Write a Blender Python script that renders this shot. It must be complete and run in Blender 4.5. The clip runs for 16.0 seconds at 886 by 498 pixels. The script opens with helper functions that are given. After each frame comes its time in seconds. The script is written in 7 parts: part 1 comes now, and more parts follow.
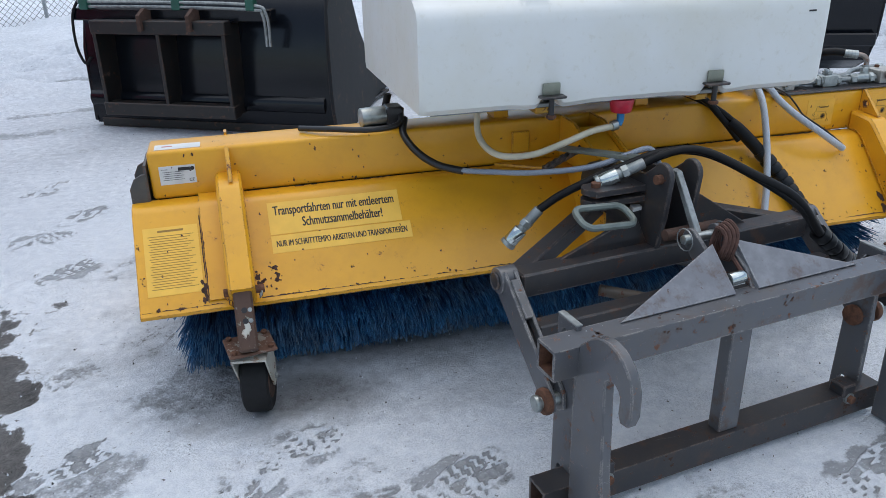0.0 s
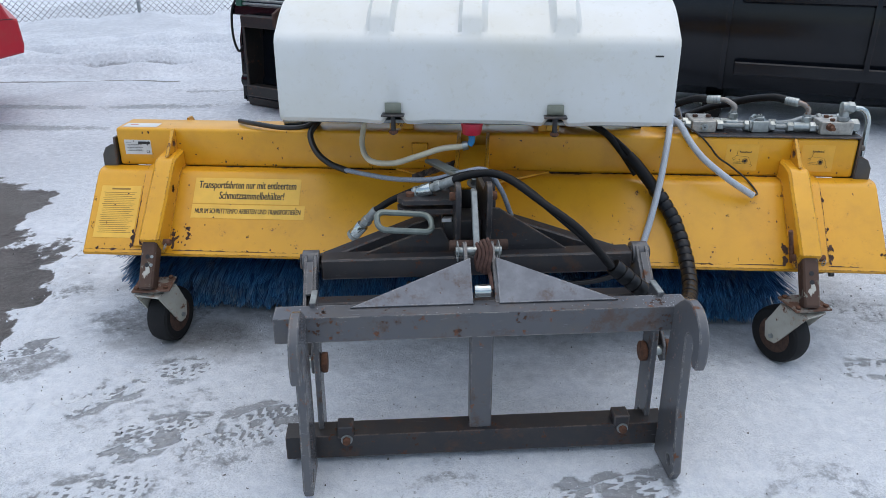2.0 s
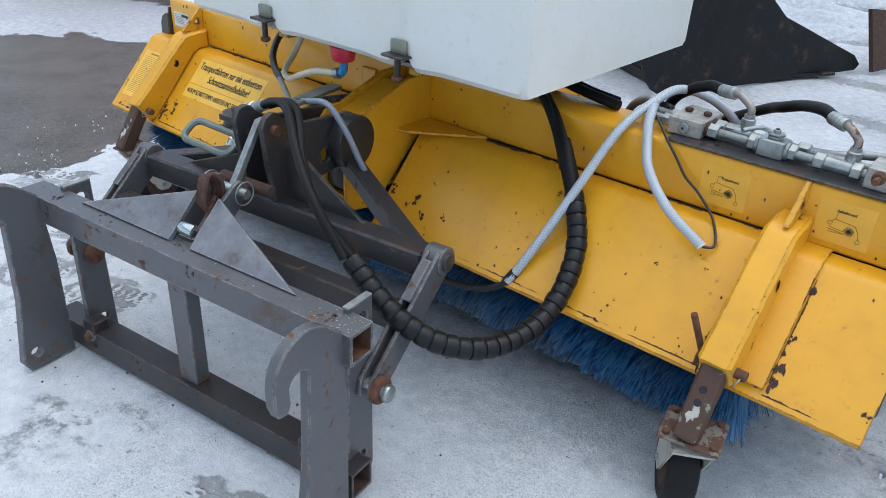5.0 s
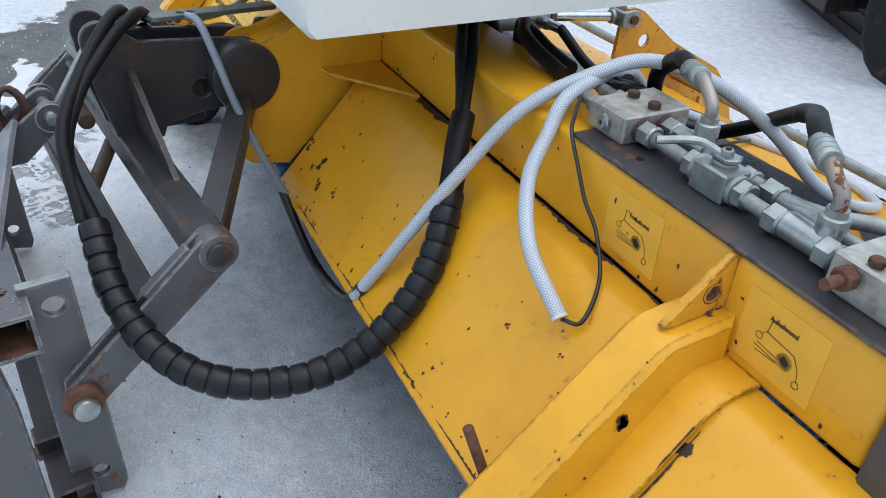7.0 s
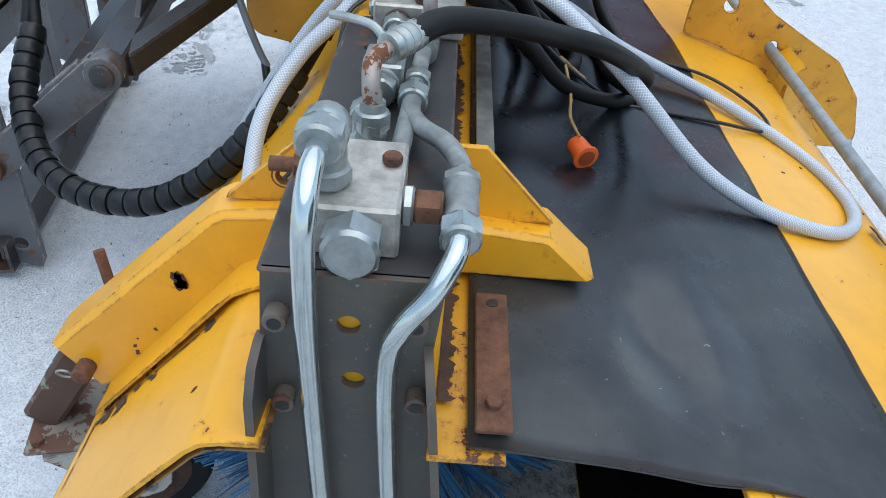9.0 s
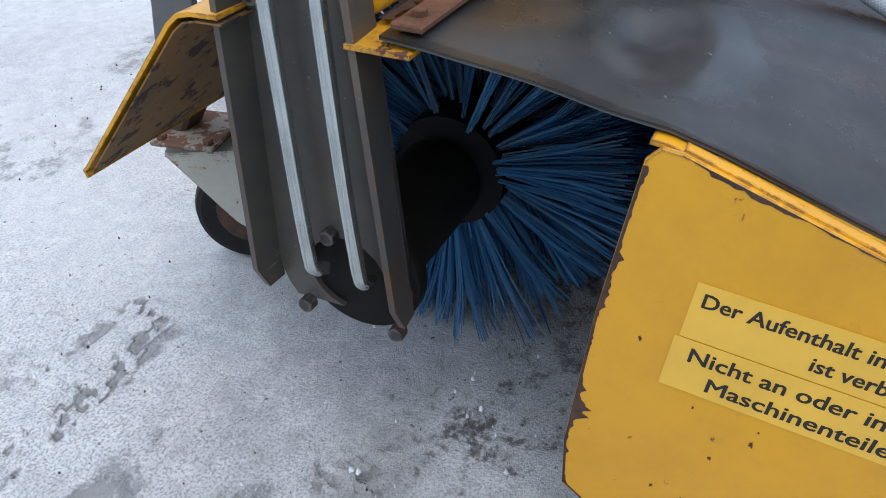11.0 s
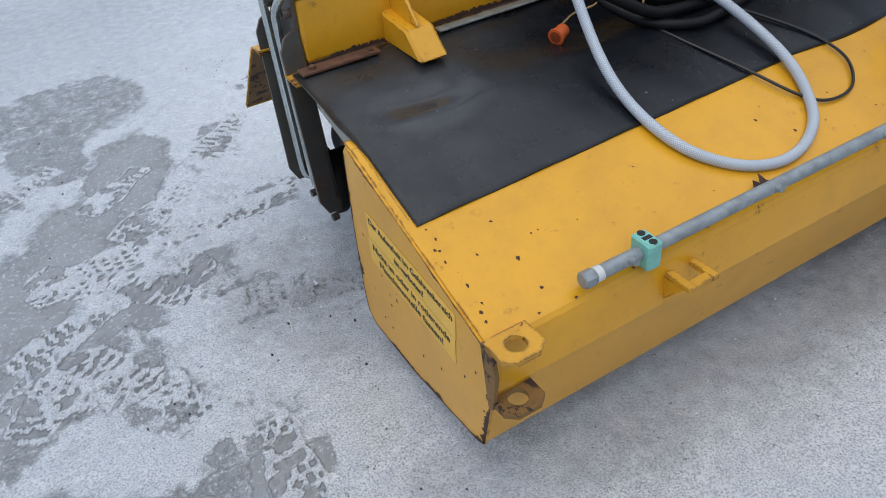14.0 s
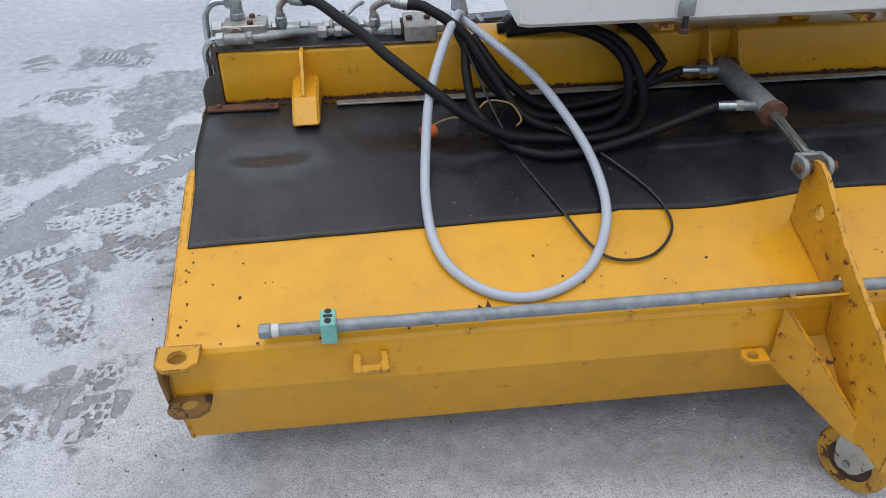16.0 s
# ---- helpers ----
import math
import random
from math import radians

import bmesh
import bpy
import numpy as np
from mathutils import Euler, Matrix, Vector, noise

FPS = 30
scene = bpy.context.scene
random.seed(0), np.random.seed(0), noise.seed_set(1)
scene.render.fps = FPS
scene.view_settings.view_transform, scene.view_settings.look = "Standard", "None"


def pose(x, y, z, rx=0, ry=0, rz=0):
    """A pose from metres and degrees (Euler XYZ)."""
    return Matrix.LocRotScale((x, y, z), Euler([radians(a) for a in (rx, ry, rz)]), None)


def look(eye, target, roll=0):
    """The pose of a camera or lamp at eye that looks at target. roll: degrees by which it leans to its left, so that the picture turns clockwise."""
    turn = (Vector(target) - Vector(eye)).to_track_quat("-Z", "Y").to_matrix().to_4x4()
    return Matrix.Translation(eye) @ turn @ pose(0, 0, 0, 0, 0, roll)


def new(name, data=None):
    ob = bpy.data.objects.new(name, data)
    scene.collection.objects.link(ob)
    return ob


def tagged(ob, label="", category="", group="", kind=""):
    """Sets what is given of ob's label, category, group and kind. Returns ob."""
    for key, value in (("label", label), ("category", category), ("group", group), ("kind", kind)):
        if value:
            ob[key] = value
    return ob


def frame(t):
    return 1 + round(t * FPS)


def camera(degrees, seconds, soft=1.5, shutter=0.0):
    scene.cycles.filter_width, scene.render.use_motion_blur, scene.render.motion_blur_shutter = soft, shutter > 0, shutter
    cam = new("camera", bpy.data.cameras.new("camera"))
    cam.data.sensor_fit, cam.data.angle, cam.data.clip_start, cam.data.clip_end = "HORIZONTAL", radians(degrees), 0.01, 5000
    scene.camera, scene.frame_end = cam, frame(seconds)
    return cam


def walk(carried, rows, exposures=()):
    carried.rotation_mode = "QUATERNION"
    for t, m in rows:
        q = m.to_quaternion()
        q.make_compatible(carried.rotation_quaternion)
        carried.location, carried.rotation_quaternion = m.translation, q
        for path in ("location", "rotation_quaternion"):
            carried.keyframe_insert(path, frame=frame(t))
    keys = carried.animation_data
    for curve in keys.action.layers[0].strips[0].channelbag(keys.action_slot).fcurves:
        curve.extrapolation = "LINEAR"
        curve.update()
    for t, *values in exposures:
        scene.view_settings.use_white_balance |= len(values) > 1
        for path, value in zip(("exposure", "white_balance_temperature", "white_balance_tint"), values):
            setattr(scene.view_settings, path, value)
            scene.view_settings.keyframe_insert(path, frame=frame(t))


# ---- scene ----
cam = camera(60.3, 16.0, soft=0.6)
PATH = [
    (0, (-1.115, -2.282, 1.338), (-0.629, -0.511, 0.545), -1.2),
    (0.5, (-0.85, -2.465, 1.392), (-0.506, -0.678, 0.564), -0.8),
    (1, (-0.596, -2.573, 1.413), (-0.396, -0.766, 0.579), -0.6),
    (1.5, (-0.283, -2.639, 1.43), (-0.237, -0.812, 0.616), -0.3),
    (2, (0.034, -2.735, 1.45), (-0.079, -0.901, 0.661), 0.0),
    (2.5, (0.312, -2.718, 1.444), (0.016, -0.896, 0.672), 0.3),
    (3, (0.599, -2.566, 1.445), (0.115, -0.787, 0.671), 0.8),
    (3.2, (0.718, -2.508, 1.447), (0.16, -0.755, 0.665), 0.9),
    (5.3, (1.542, -1.505, 1.305), (0.351, -0.232, 0.324), 3.1),
    (5.5, (1.553, -1.386, 1.259), (0.317, -0.169, 0.263), 3.2),
    (6, (1.583, -1.114, 1.223), (0.245, -0.049, 0.185), 3.1),
    (6.5, (1.619, -0.874, 1.2), (0.201, 0.038, 0.125), 2.9),
    (7, (1.634, -0.654, 1.214), (0.154, 0.123, 0.116), 2.9),
    (7.5, (1.699, -0.446, 1.235), (0.171, 0.184, 0.108), 2.9),
    (8, (1.813, -0.249, 1.231), (0.256, 0.237, 0.073), 3.7),
    (8.5, (1.852, -0.044, 1.173), (0.261, 0.23, -0.007), 4.4),
    (9, (1.833, 0.134, 1.133), (0.235, 0.168, -0.069), 5.2),
    (9.5, (1.802, 0.261, 1.026), (0.238, 0.025, -0.198), 5.1),
    (10, (1.839, 0.348, 0.887), (0.308, -0.119, -0.312), 2.5),
    (10.2, (1.873, 0.388, 0.85), (0.36, -0.134, -0.35), 1.8),
    (12.3, (2.098, 0.896, 0.93), (0.813, -0.07, -0.259), -3.3),
    (12.5, (2.101, 0.988, 0.974), (0.867, -0.02, -0.236), -4.0),
    (13, (2.055, 1.208, 1.074), (0.981, 0.071, -0.173), -5.9),
    (13.5, (1.979, 1.427, 1.185), (1.084, 0.145, -0.062), -6.7),
    (14, (1.852, 1.684, 1.294), (1.141, 0.285, 0.055), -6.5),
    (14.5, (1.666, 1.829, 1.362), (1.116, 0.334, 0.152), -5.0),
    (15, (1.461, 1.953, 1.424), (1.054, 0.388, 0.247), -3.3),
    (15.5, (1.223, 2.104, 1.443), (0.94, 0.494, 0.291), -1.7),
    (16, (0.958, 2.142, 1.449), (0.797, 0.506, 0.309), -0.8),
]
walk(cam, [(t, look(eye, target, roll)) for t, eye, target, roll in PATH],
     [(0, 0.36, 6450, 6), (3, 0.34, 6480, 7), (5.5, 0.67, 6450, 4), (7.5, 0.68, 6500, 4), (8.5, 0.72, 6250, 3), (9, 0.76, 6250, 3), (10, 0.98, 7100, 9), (11, 0.68, 6700, 7), (12.5, 0.41, 6500, 5), (13.5, 0.28, 6550, 5), (14.5, 0.25, 6650, 6), (16, 0.35, 6800, 8)])

# ---- world and light: flat overcast winter day ----
world = bpy.data.worlds.new("world")
scene.world = world
world.use_nodes = True
wn = world.node_tree.nodes
sky = wn.new("ShaderNodeTexSky")
sky.sky_type, sky.sun_disc = "NISHITA", False
sky.sun_elevation, sky.sun_rotation = radians(78), radians(40)
sky.air_density, sky.dust_density, sky.ozone_density = 1.0, 1.5, 1.0
cloud = wn.new("ShaderNodeHueSaturation")  # cloud cover takes most of the blue out
cloud.inputs["Saturation"].default_value = 0.82
world.node_tree.links.new(sky.outputs["Color"], cloud.inputs["Color"])
world.node_tree.links.new(cloud.outputs["Color"], wn["Background"].inputs["Color"])
wn["Background"].inputs["Strength"].default_value = 0.15
sun = new("sun", bpy.data.lights.new("sun", "SUN"))
sun.data.energy, sun.data.angle, sun.data.color = 1.2, radians(110), (1.0, 0.98, 0.96)
sun.matrix_world = look((0.4, 0.3, 12), (0, 0, 0))


# ---- materials ----
def nodes_of(name):
    m = bpy.data.materials.new(name)
    m.use_nodes = True
    t = m.node_tree
    return m, t, t.nodes["Principled BSDF"]


def link(t, a, b):
    t.links.new(a, b)


def noise_node(t, scale, detail=4.0, rough=0.6, vec=None):
    n = t.nodes.new("ShaderNodeTexNoise")
    n.inputs["Scale"].default_value = scale
    n.inputs["Detail"].default_value = detail
    n.inputs["Roughness"].default_value = rough
    if vec is not None:
        link(t, vec, n.inputs["Vector"])
    return n.outputs["Fac"]


def ramp(t, fac, lo, hi, a=0.0, b=1.0):
    n = t.nodes.new("ShaderNodeMapRange")
    n.inputs["From Min"].default_value, n.inputs["From Max"].default_value = lo, hi
    n.inputs["To Min"].default_value, n.inputs["To Max"].default_value = a, b
    link(t, fac, n.inputs["Value"])
    return n.outputs["Result"]


def mixc(t, fac, a, b):
    n = t.nodes.new("ShaderNodeMix")
    n.data_type = "RGBA"
    for sock, v in ((n.inputs[0], fac), (n.inputs[6], a), (n.inputs[7], b)):
        if isinstance(v, (tuple, list)):
            sock.default_value = (*v, 1) if len(v) == 3 else v
        elif isinstance(v, float):
            sock.default_value = v
        else:
            link(t, v, sock)
    return n.outputs[2]


def math_node(t, op, a, b):
    n = t.nodes.new("ShaderNodeMath")
    n.operation = op
    for i, v in enumerate((a, b)):
        if isinstance(v, (int, float)):
            n.inputs[i].default_value = v
        else:
            link(t, v, n.inputs[i])
    return n.outputs[0]


def bump_to(t, bsdf, height, strength, dist=0.002):
    n = t.nodes.new("ShaderNodeBump")
    n.inputs["Strength"].default_value, n.inputs["Distance"].default_value = strength, dist
    link(t, height, n.inputs["Height"])
    link(t, n.outputs["Normal"], bsdf.inputs["Normal"])


def coords(t):
    return t.nodes.new("ShaderNodeNewGeometry").outputs["Position"]


def edge_mask(t, radius):
    """1 on sharp edges, 0 on flats."""
    bev = t.nodes.new("ShaderNodeBevel")
    bev.samples = 4
    bev.inputs["Radius"].default_value = radius
    geo = t.nodes.new("ShaderNodeNewGeometry")
    dot = t.nodes.new("ShaderNodeVectorMath")
    dot.operation = "DOT_PRODUCT"
    link(t, bev.outputs["Normal"], dot.inputs[0])
    link(t, geo.outputs["Normal"], dot.inputs[1])
    return ramp(t, dot.outputs["Value"], 0.99, 0.86)


def painted(name, col, rough=0.42, rust=(0.075, 0.03, 0.018), chips=0.70, edge=0.004, dirt=0.25, dirt_col=(0.16, 0.12, 0.08), metal=0.0, bump=0.12, edge_col=None, scratch=0.0, spec=0.5, stain=0.0):
    """Worn paint: two scales of tone, dirt film, rusty chips, worn edges, scratches."""
    m, t, b = nodes_of(name)
    p = coords(t)
    big = noise_node(t, 2.2, 3, 0.5, p)
    fine = noise_node(t, 60, 5, 0.65, p)
    base = mixc(t, ramp(t, big, 0.3, 0.75), col, tuple(c * 0.86 for c in col))
    base = mixc(t, math_node(t, "MULTIPLY", ramp(t, noise_node(t, 9, 6, 0.7, p), 0.45, 0.8), dirt), base, dirt_col)
    chip = ramp(t, noise_node(t, 26, 8, 0.72, p), chips, chips + 0.012)
    if edge > 0:
        em = math_node(t, "MULTIPLY", edge_mask(t, edge), ramp(t, noise_node(t, 30, 7, 0.75, p), 0.46, 0.53))
        if edge_col:
            base = mixc(t, em, base, edge_col)
        else:
            chip = math_node(t, "MAXIMUM", chip, em)
    if scratch:
        st = t.nodes.new("ShaderNodeMapping")
        st.inputs["Rotation"].default_value = (0.5, 0.9, 0.3)
        st.inputs["Scale"].default_value = (14, 160, 160)
        link(t, p, st.inputs["Vector"])
        sc = ramp(t, noise_node(t, 1.0, 3, 0.6, st.outputs["Vector"]), 0.66, 0.74)
        sc = math_node(t, "MULTIPLY", sc, ramp(t, noise_node(t, 5, 3, 0.5, p), 0.45, 0.65))
        base = mixc(t, math_node(t, "MULTIPLY", sc, scratch), base, (0.34, 0.34, 0.35))
        spot = ramp(t, noise_node(t, 7.5, 7, 0.75, p), 0.56, 0.66)
        base = mixc(t, math_node(t, "MULTIPLY", spot, 0.75), base, (0.085, 0.048, 0.032))
    if stain:
        halo = ramp(t, noise_node(t, 26, 8, 0.72, p), chips - 0.075, chips + 0.005)
        halo = math_node(t, "MULTIPLY", halo, ramp(t, noise_node(t, 3.5, 4, 0.6, p), 0.40, 0.66))
        base = mixc(t, math_node(t, "MULTIPLY", halo, stain), base, (0.30, 0.105, 0.018))
    base = mixc(t, chip, base, mixc(t, fine, rust, tuple(c * 1.9 for c in rust)))
    link(t, base, b.inputs["Base Color"])
    link(t, ramp(t, chip, 0, 1, rough, 0.85), b.inputs["Roughness"])
    b.inputs["Metallic"].default_value = metal
    b.inputs["Specular IOR Level"].default_value = spec
    h = math_node(t, "SUBTRACT", math_node(t, "MULTIPLY", fine, 0.25), math_node(t, "MULTIPLY", chip, 0.5))
    bump_to(t, b, h, bump)
    return m


def plain(name, col, rough=0.5, metal=0.0, scale=30, amount=0.25, bump=0.1, spec=0.5):
    """Even surface with grain and slight stains."""
    m, t, b = nodes_of(name)
    p = coords(t)
    f = noise_node(t, scale, 5, 0.6, p)
    g = noise_node(t, scale / 9, 3, 0.5, p)
    c = mixc(t, ramp(t, f, 0.3, 0.7), tuple(x * (1 - amount) for x in col), tuple(min(1, x * (1 + amount * 0.5)) for x in col))
    c = mixc(t, math_node(t, "MULTIPLY", ramp(t, g, 0.4, 0.8), amount), c, tuple(x * 0.6 for x in col))
    link(t, c, b.inputs["Base Color"])
    link(t, ramp(t, f, 0.2, 0.8, rough * 0.85, min(1, rough * 1.15)), b.inputs["Roughness"])
    b.inputs["Metallic"].default_value = metal
    b.inputs["Specular IOR Level"].default_value = spec
    bump_to(t, b, f, bump)
    return m


def rusty(name, a=(0.06, 0.025, 0.015), c=(0.17, 0.075, 0.04)):
    m, t, b = nodes_of(name)
    p = coords(t)
    f = noise_node(t, 45, 8, 0.75, p)
    link(t, mixc(t, ramp(t, f, 0.35, 0.65), a, c), b.inputs["Base Color"])
    b.inputs["Roughness"].default_value = 0.85
    bump_to(t, b, f, 0.4)
    return m


def braid(name, light, dark, rough=0.35):
    """Clear hose with a woven net inside."""
    m, t, b = nodes_of(name)
    p = coords(t)
    wind = t.nodes.new("ShaderNodeUVMap")
    wind.uv_map = "wind"
    sep = t.nodes.new("ShaderNodeSeparateXYZ")
    link(t, wind.outputs["UV"], sep.inputs[0])
    turn = math_node(t, "MULTIPLY", sep.outputs["X"], 12 * math.pi)
    run = math_node(t, "MULTIPLY", sep.outputs["Y"], math.pi / 0.0050)
    one = math_node(t, "ABSOLUTE", math_node(t, "SINE", math_node(t, "ADD", run, turn), 0), 0)
    two = math_node(t, "ABSOLUTE", math_node(t, "SINE", math_node(t, "SUBTRACT", run, turn), 0), 0)
    weave = math_node(t, "MINIMUM", one, two)
    f = ramp(t, weave, 0.22, 0.50)
    c = mixc(t, f, light, dark)
    c = mixc(t, math_node(t, "MULTIPLY", ramp(t, noise_node(t, 7, 3, 0.5, p), 0.4, 0.7), 0.35), c, dark)
    link(t, c, b.inputs["Base Color"])
    b.inputs["Roughness"].default_value = rough
    bump_to(t, b, weave, 0.15, 0.001)
    return m


YELLOW = painted("yellow_paint", (0.77, 0.376, 0.018), 0.30, edge=0.006, chips=0.665, stain=0.6, dirt=0.34, dirt_col=(0.42, 0.19, 0.025))
YELLOW_WORN = painted("yellow_paint_chipped", (0.70, 0.345, 0.022), 0.42, edge=0.008, chips=0.615, stain=0.6, dirt=0.45, dirt_col=(0.30, 0.13, 0.02))
YELLOW_IN = painted("yellow_paint_rusted", (0.62, 0.33, 0.03), 0.6, chips=0.56, edge=0.0, dirt=0.6, dirt_col=(0.12, 0.06, 0.03))
GREY = painted("grey_paint", (0.100, 0.102, 0.112), 0.27, chips=0.615, dirt=0.8, dirt_col=(0.115, 0.105, 0.096), rust=(0.085, 0.036, 0.02), edge=0.006, edge_col=(0.30, 0.28, 0.26), scratch=0.6, bump=0.35)
GREY_DARK = painted("dark_grey_paint", (0.036, 0.036, 0.040), 0.34, spec=0.38, chips=0.61, dirt=0.8, dirt_col=(0.06, 0.05, 0.043), rust=(0.07, 0.032, 0.02), edge=0.007, edge_col=(0.17, 0.13, 0.11), scratch=0.5, bump=0.35)
CHANNEL = painted("weathered_grey_paint", (0.066, 0.063, 0.060), 0.38, chips=0.70, dirt=0.9, dirt_col=(0.105, 0.09, 0.058), rust=(0.10, 0.048, 0.03), edge=0.006, scratch=0.5, bump=0.3)
GREY_WORN = painted("frosted_grey_paint", (0.150, 0.155, 0.175), 0.34, chips=0.64, dirt=0.95, dirt_col=(0.26, 0.27, 0.29), rust=(0.07, 0.038, 0.025), edge=0.008, edge_col=(0.36, 0.35, 0.34), scratch=0.6, bump=0.35)
GREY_FROST = plain("pale_frost", (0.30, 0.31, 0.33), 0.7, 0, 60, 0.3, 0.2)
BOSS = painted("dirty_brown_steel", (0.12, 0.10, 0.08), 0.55, chips=0.55, edge=0, dirt=0.7, dirt_col=(0.09, 0.06, 0.04))
UNDER = painted("rust_stained_underside", (0.24, 0.125, 0.035), 0.7, chips=0.55, edge=0.0, dirt=0.8, dirt_col=(0.045, 0.027, 0.018), rust=(0.035, 0.02, 0.014), bump=0.4)
TUBE_RUST = painted("rusted_brown_tube", (0.085, 0.045, 0.03), 0.7, chips=0.60, edge=0.0, dirt=0.8, dirt_col=(0.035, 0.02, 0.015), rust=(0.16, 0.16, 0.13), bump=0.4)
FLAKING = painted("flaking_grey_plate", (0.24, 0.22, 0.19), 0.6, chips=0.47, edge=0.01, dirt=0.7, dirt_col=(0.12, 0.07, 0.045), rust=(0.075, 0.038, 0.025), bump=0.4)
BEND = painted("rust_tinged_steel", (0.34, 0.31, 0.28), 0.4, chips=0.56, edge=0.0, dirt=0.7, dirt_col=(0.22, 0.10, 0.05), rust=(0.14, 0.06, 0.03), metal=0.5)
# oily motor black, also the painted dark inside the dirt box
INNER = plain("black_oil_and_shade", (0.010, 0.009, 0.008), 0.7, 0, 20, 0.5, 0.3, 0.2)
RUST = rusty("rusted_steel")
RUST_DARK = rusty("rusted_brown_steel", (0.035, 0.02, 0.015), (0.09, 0.045, 0.03))
ZINC = plain("zinc_plated_steel", (0.40, 0.43, 0.42), 0.33, 0.8, 40, 0.35, 0.15)
ZINC_DULL = plain("dull_zinc", (0.34, 0.36, 0.355), 0.5, 0.6, 40, 0.4, 0.2)
BRIGHT = plain("bright_steel_pipe", (0.55, 0.60, 0.59), 0.14, 0.9, 25, 0.2, 0.05)
ALU = plain("raw_aluminium_block", (0.48, 0.46, 0.42), 0.5, 0.7, 60, 0.4, 0.2)
RUBBER = plain("black_rubber_hose", (0.009, 0.009, 0.010), 0.5, 0, 60, 0.4, 0.15, 0.22)
TYRE = plain("tyre_rubber", (0.011, 0.011, 0.012), 0.7, 0, 70, 0.5, 0.2, 0.3)
WRAP = plain("black_plastic_wrap", (0.011, 0.012, 0.014), 0.33, 0, 50, 0.3, 0.1, 0.30)
HOSE_WHITE = braid("braided_clear_hose", (0.62, 0.66, 0.71), (0.33, 0.37, 0.43))
HOSE_GREY = braid("braided_grey_hose", (0.36, 0.39, 0.44), (0.17, 0.20, 0.25))
HOSE_MILK = plain("milky_hose", (0.62, 0.56, 0.42), 0.35, 0, 20, 0.2, 0.05)
BLACK_PL = plain("black_plastic", (0.015, 0.015, 0.016), 0.35, 0, 50, 0.3, 0.1)
RED_PL = plain("red_plastic", (0.55, 0.02, 0.05), 0.35, 0, 50, 0.2, 0.05)
BLUE_PL = plain("blue_plastic", (0.02, 0.22, 0.50), 0.35, 0, 50, 0.2, 0.05)
MINT = plain("mint_green_plastic", (0.22, 0.55, 0.47), 0.45, 0, 50, 0.2, 0.1)
ORANGE = plain("orange_plastic", (0.75, 0.13, 0.025), 0.4, 0, 50, 0.2, 0.05)
CORD = plain("brass_cord", (0.38, 0.24, 0.10), 0.6, 0.2, 80, 0.3, 0.1)
PIPE_GREY = plain("grey_pipe", (0.29, 0.32, 0.335), 0.45, 0.2, 40, 0.35, 0.15)
STICKER = plain("yellow_sticker", (0.86, 0.50, 0.065), 0.42, 0, 14, 0.10, 0.03)
STICKER_PALE = plain("pale_yellow_sticker", (0.80, 0.43, 0.045), 0.42, 0, 14, 0.12, 0.03)
INK = plain("black_ink", (0.014, 0.013, 0.012), 0.5, 0, 40, 0.1, 0.0)
INK_THIN = plain("faded_ink", (0.30, 0.165, 0.03), 0.6, 0, 40, 0.1, 0.0)
LABEL_W = plain("white_label", (0.66, 0.66, 0.64), 0.45, 0, 20, 0.15, 0.05)
RED_BODY = painted("red_paint", (0.50, 0.012, 0.03), 0.35, chips=0.78, edge=0.0, dirt=0.2)
DULL_BKT = painted("dull_black_bucket_paint", (0.012, 0.0135, 0.016), 0.62, spec=0.22, chips=0.70, dirt=0.3, dirt_col=(0.035, 0.034, 0.034), rust=(0.05, 0.03, 0.022), scratch=0.6)
BLACK_BKT = painted("black_bucket_paint", (0.004, 0.0055, 0.009), 0.20, spec=0.35, chips=0.70, dirt=0.14, dirt_col=(0.035, 0.033, 0.032), rust=(0.05, 0.03, 0.022))
FRAME_BKT = painted("rust_stained_black_paint", (0.010, 0.010, 0.010), 0.45, chips=0.60, dirt=0.5, dirt_col=(0.032, 0.021, 0.016), rust=(0.07, 0.038, 0.027), edge=0.012)
FORK_GREY = painted("grey_caster_paint", (0.50, 0.49, 0.43), 0.45, stain=0.7, chips=0.62, dirt=0.45, dirt_col=(0.20, 0.14, 0.08))
POST_GREY = plain("galvanised_post", (0.35, 0.37, 0.38), 0.5, 0.5, 30, 0.3, 0.1)
CORE = plain("black_brush_core", (0.008, 0.008, 0.009), 0.7, 0, 30, 0.3, 0.1, 0.2)


def tank_material():
    m, t, b = nodes_of("white_tank_plastic")
    p = coords(t)
    c = mixc(t, ramp(t, noise_node(t, 3, 4, 0.6, p), 0.4, 0.8), (0.73, 0.735, 0.715), (0.66, 0.645, 0.57))
    c = mixc(t, math_node(t, "MULTIPLY", ramp(t, noise_node(t, 40, 6, 0.7, p), 0.56, 0.72), 0.35), c, (0.52, 0.49, 0.38))
    link(t, c, b.inputs["Base Color"])
    b.inputs["Roughness"].default_value = 0.38
    b.inputs["Subsurface Weight"].default_value = 0.25
    b.inputs["Subsurface Radius"].default_value = (0.03, 0.03, 0.03)
    bump_to(t, b, noise_node(t, 12, 4, 0.5, p), 0.08, 0.004)
    return m


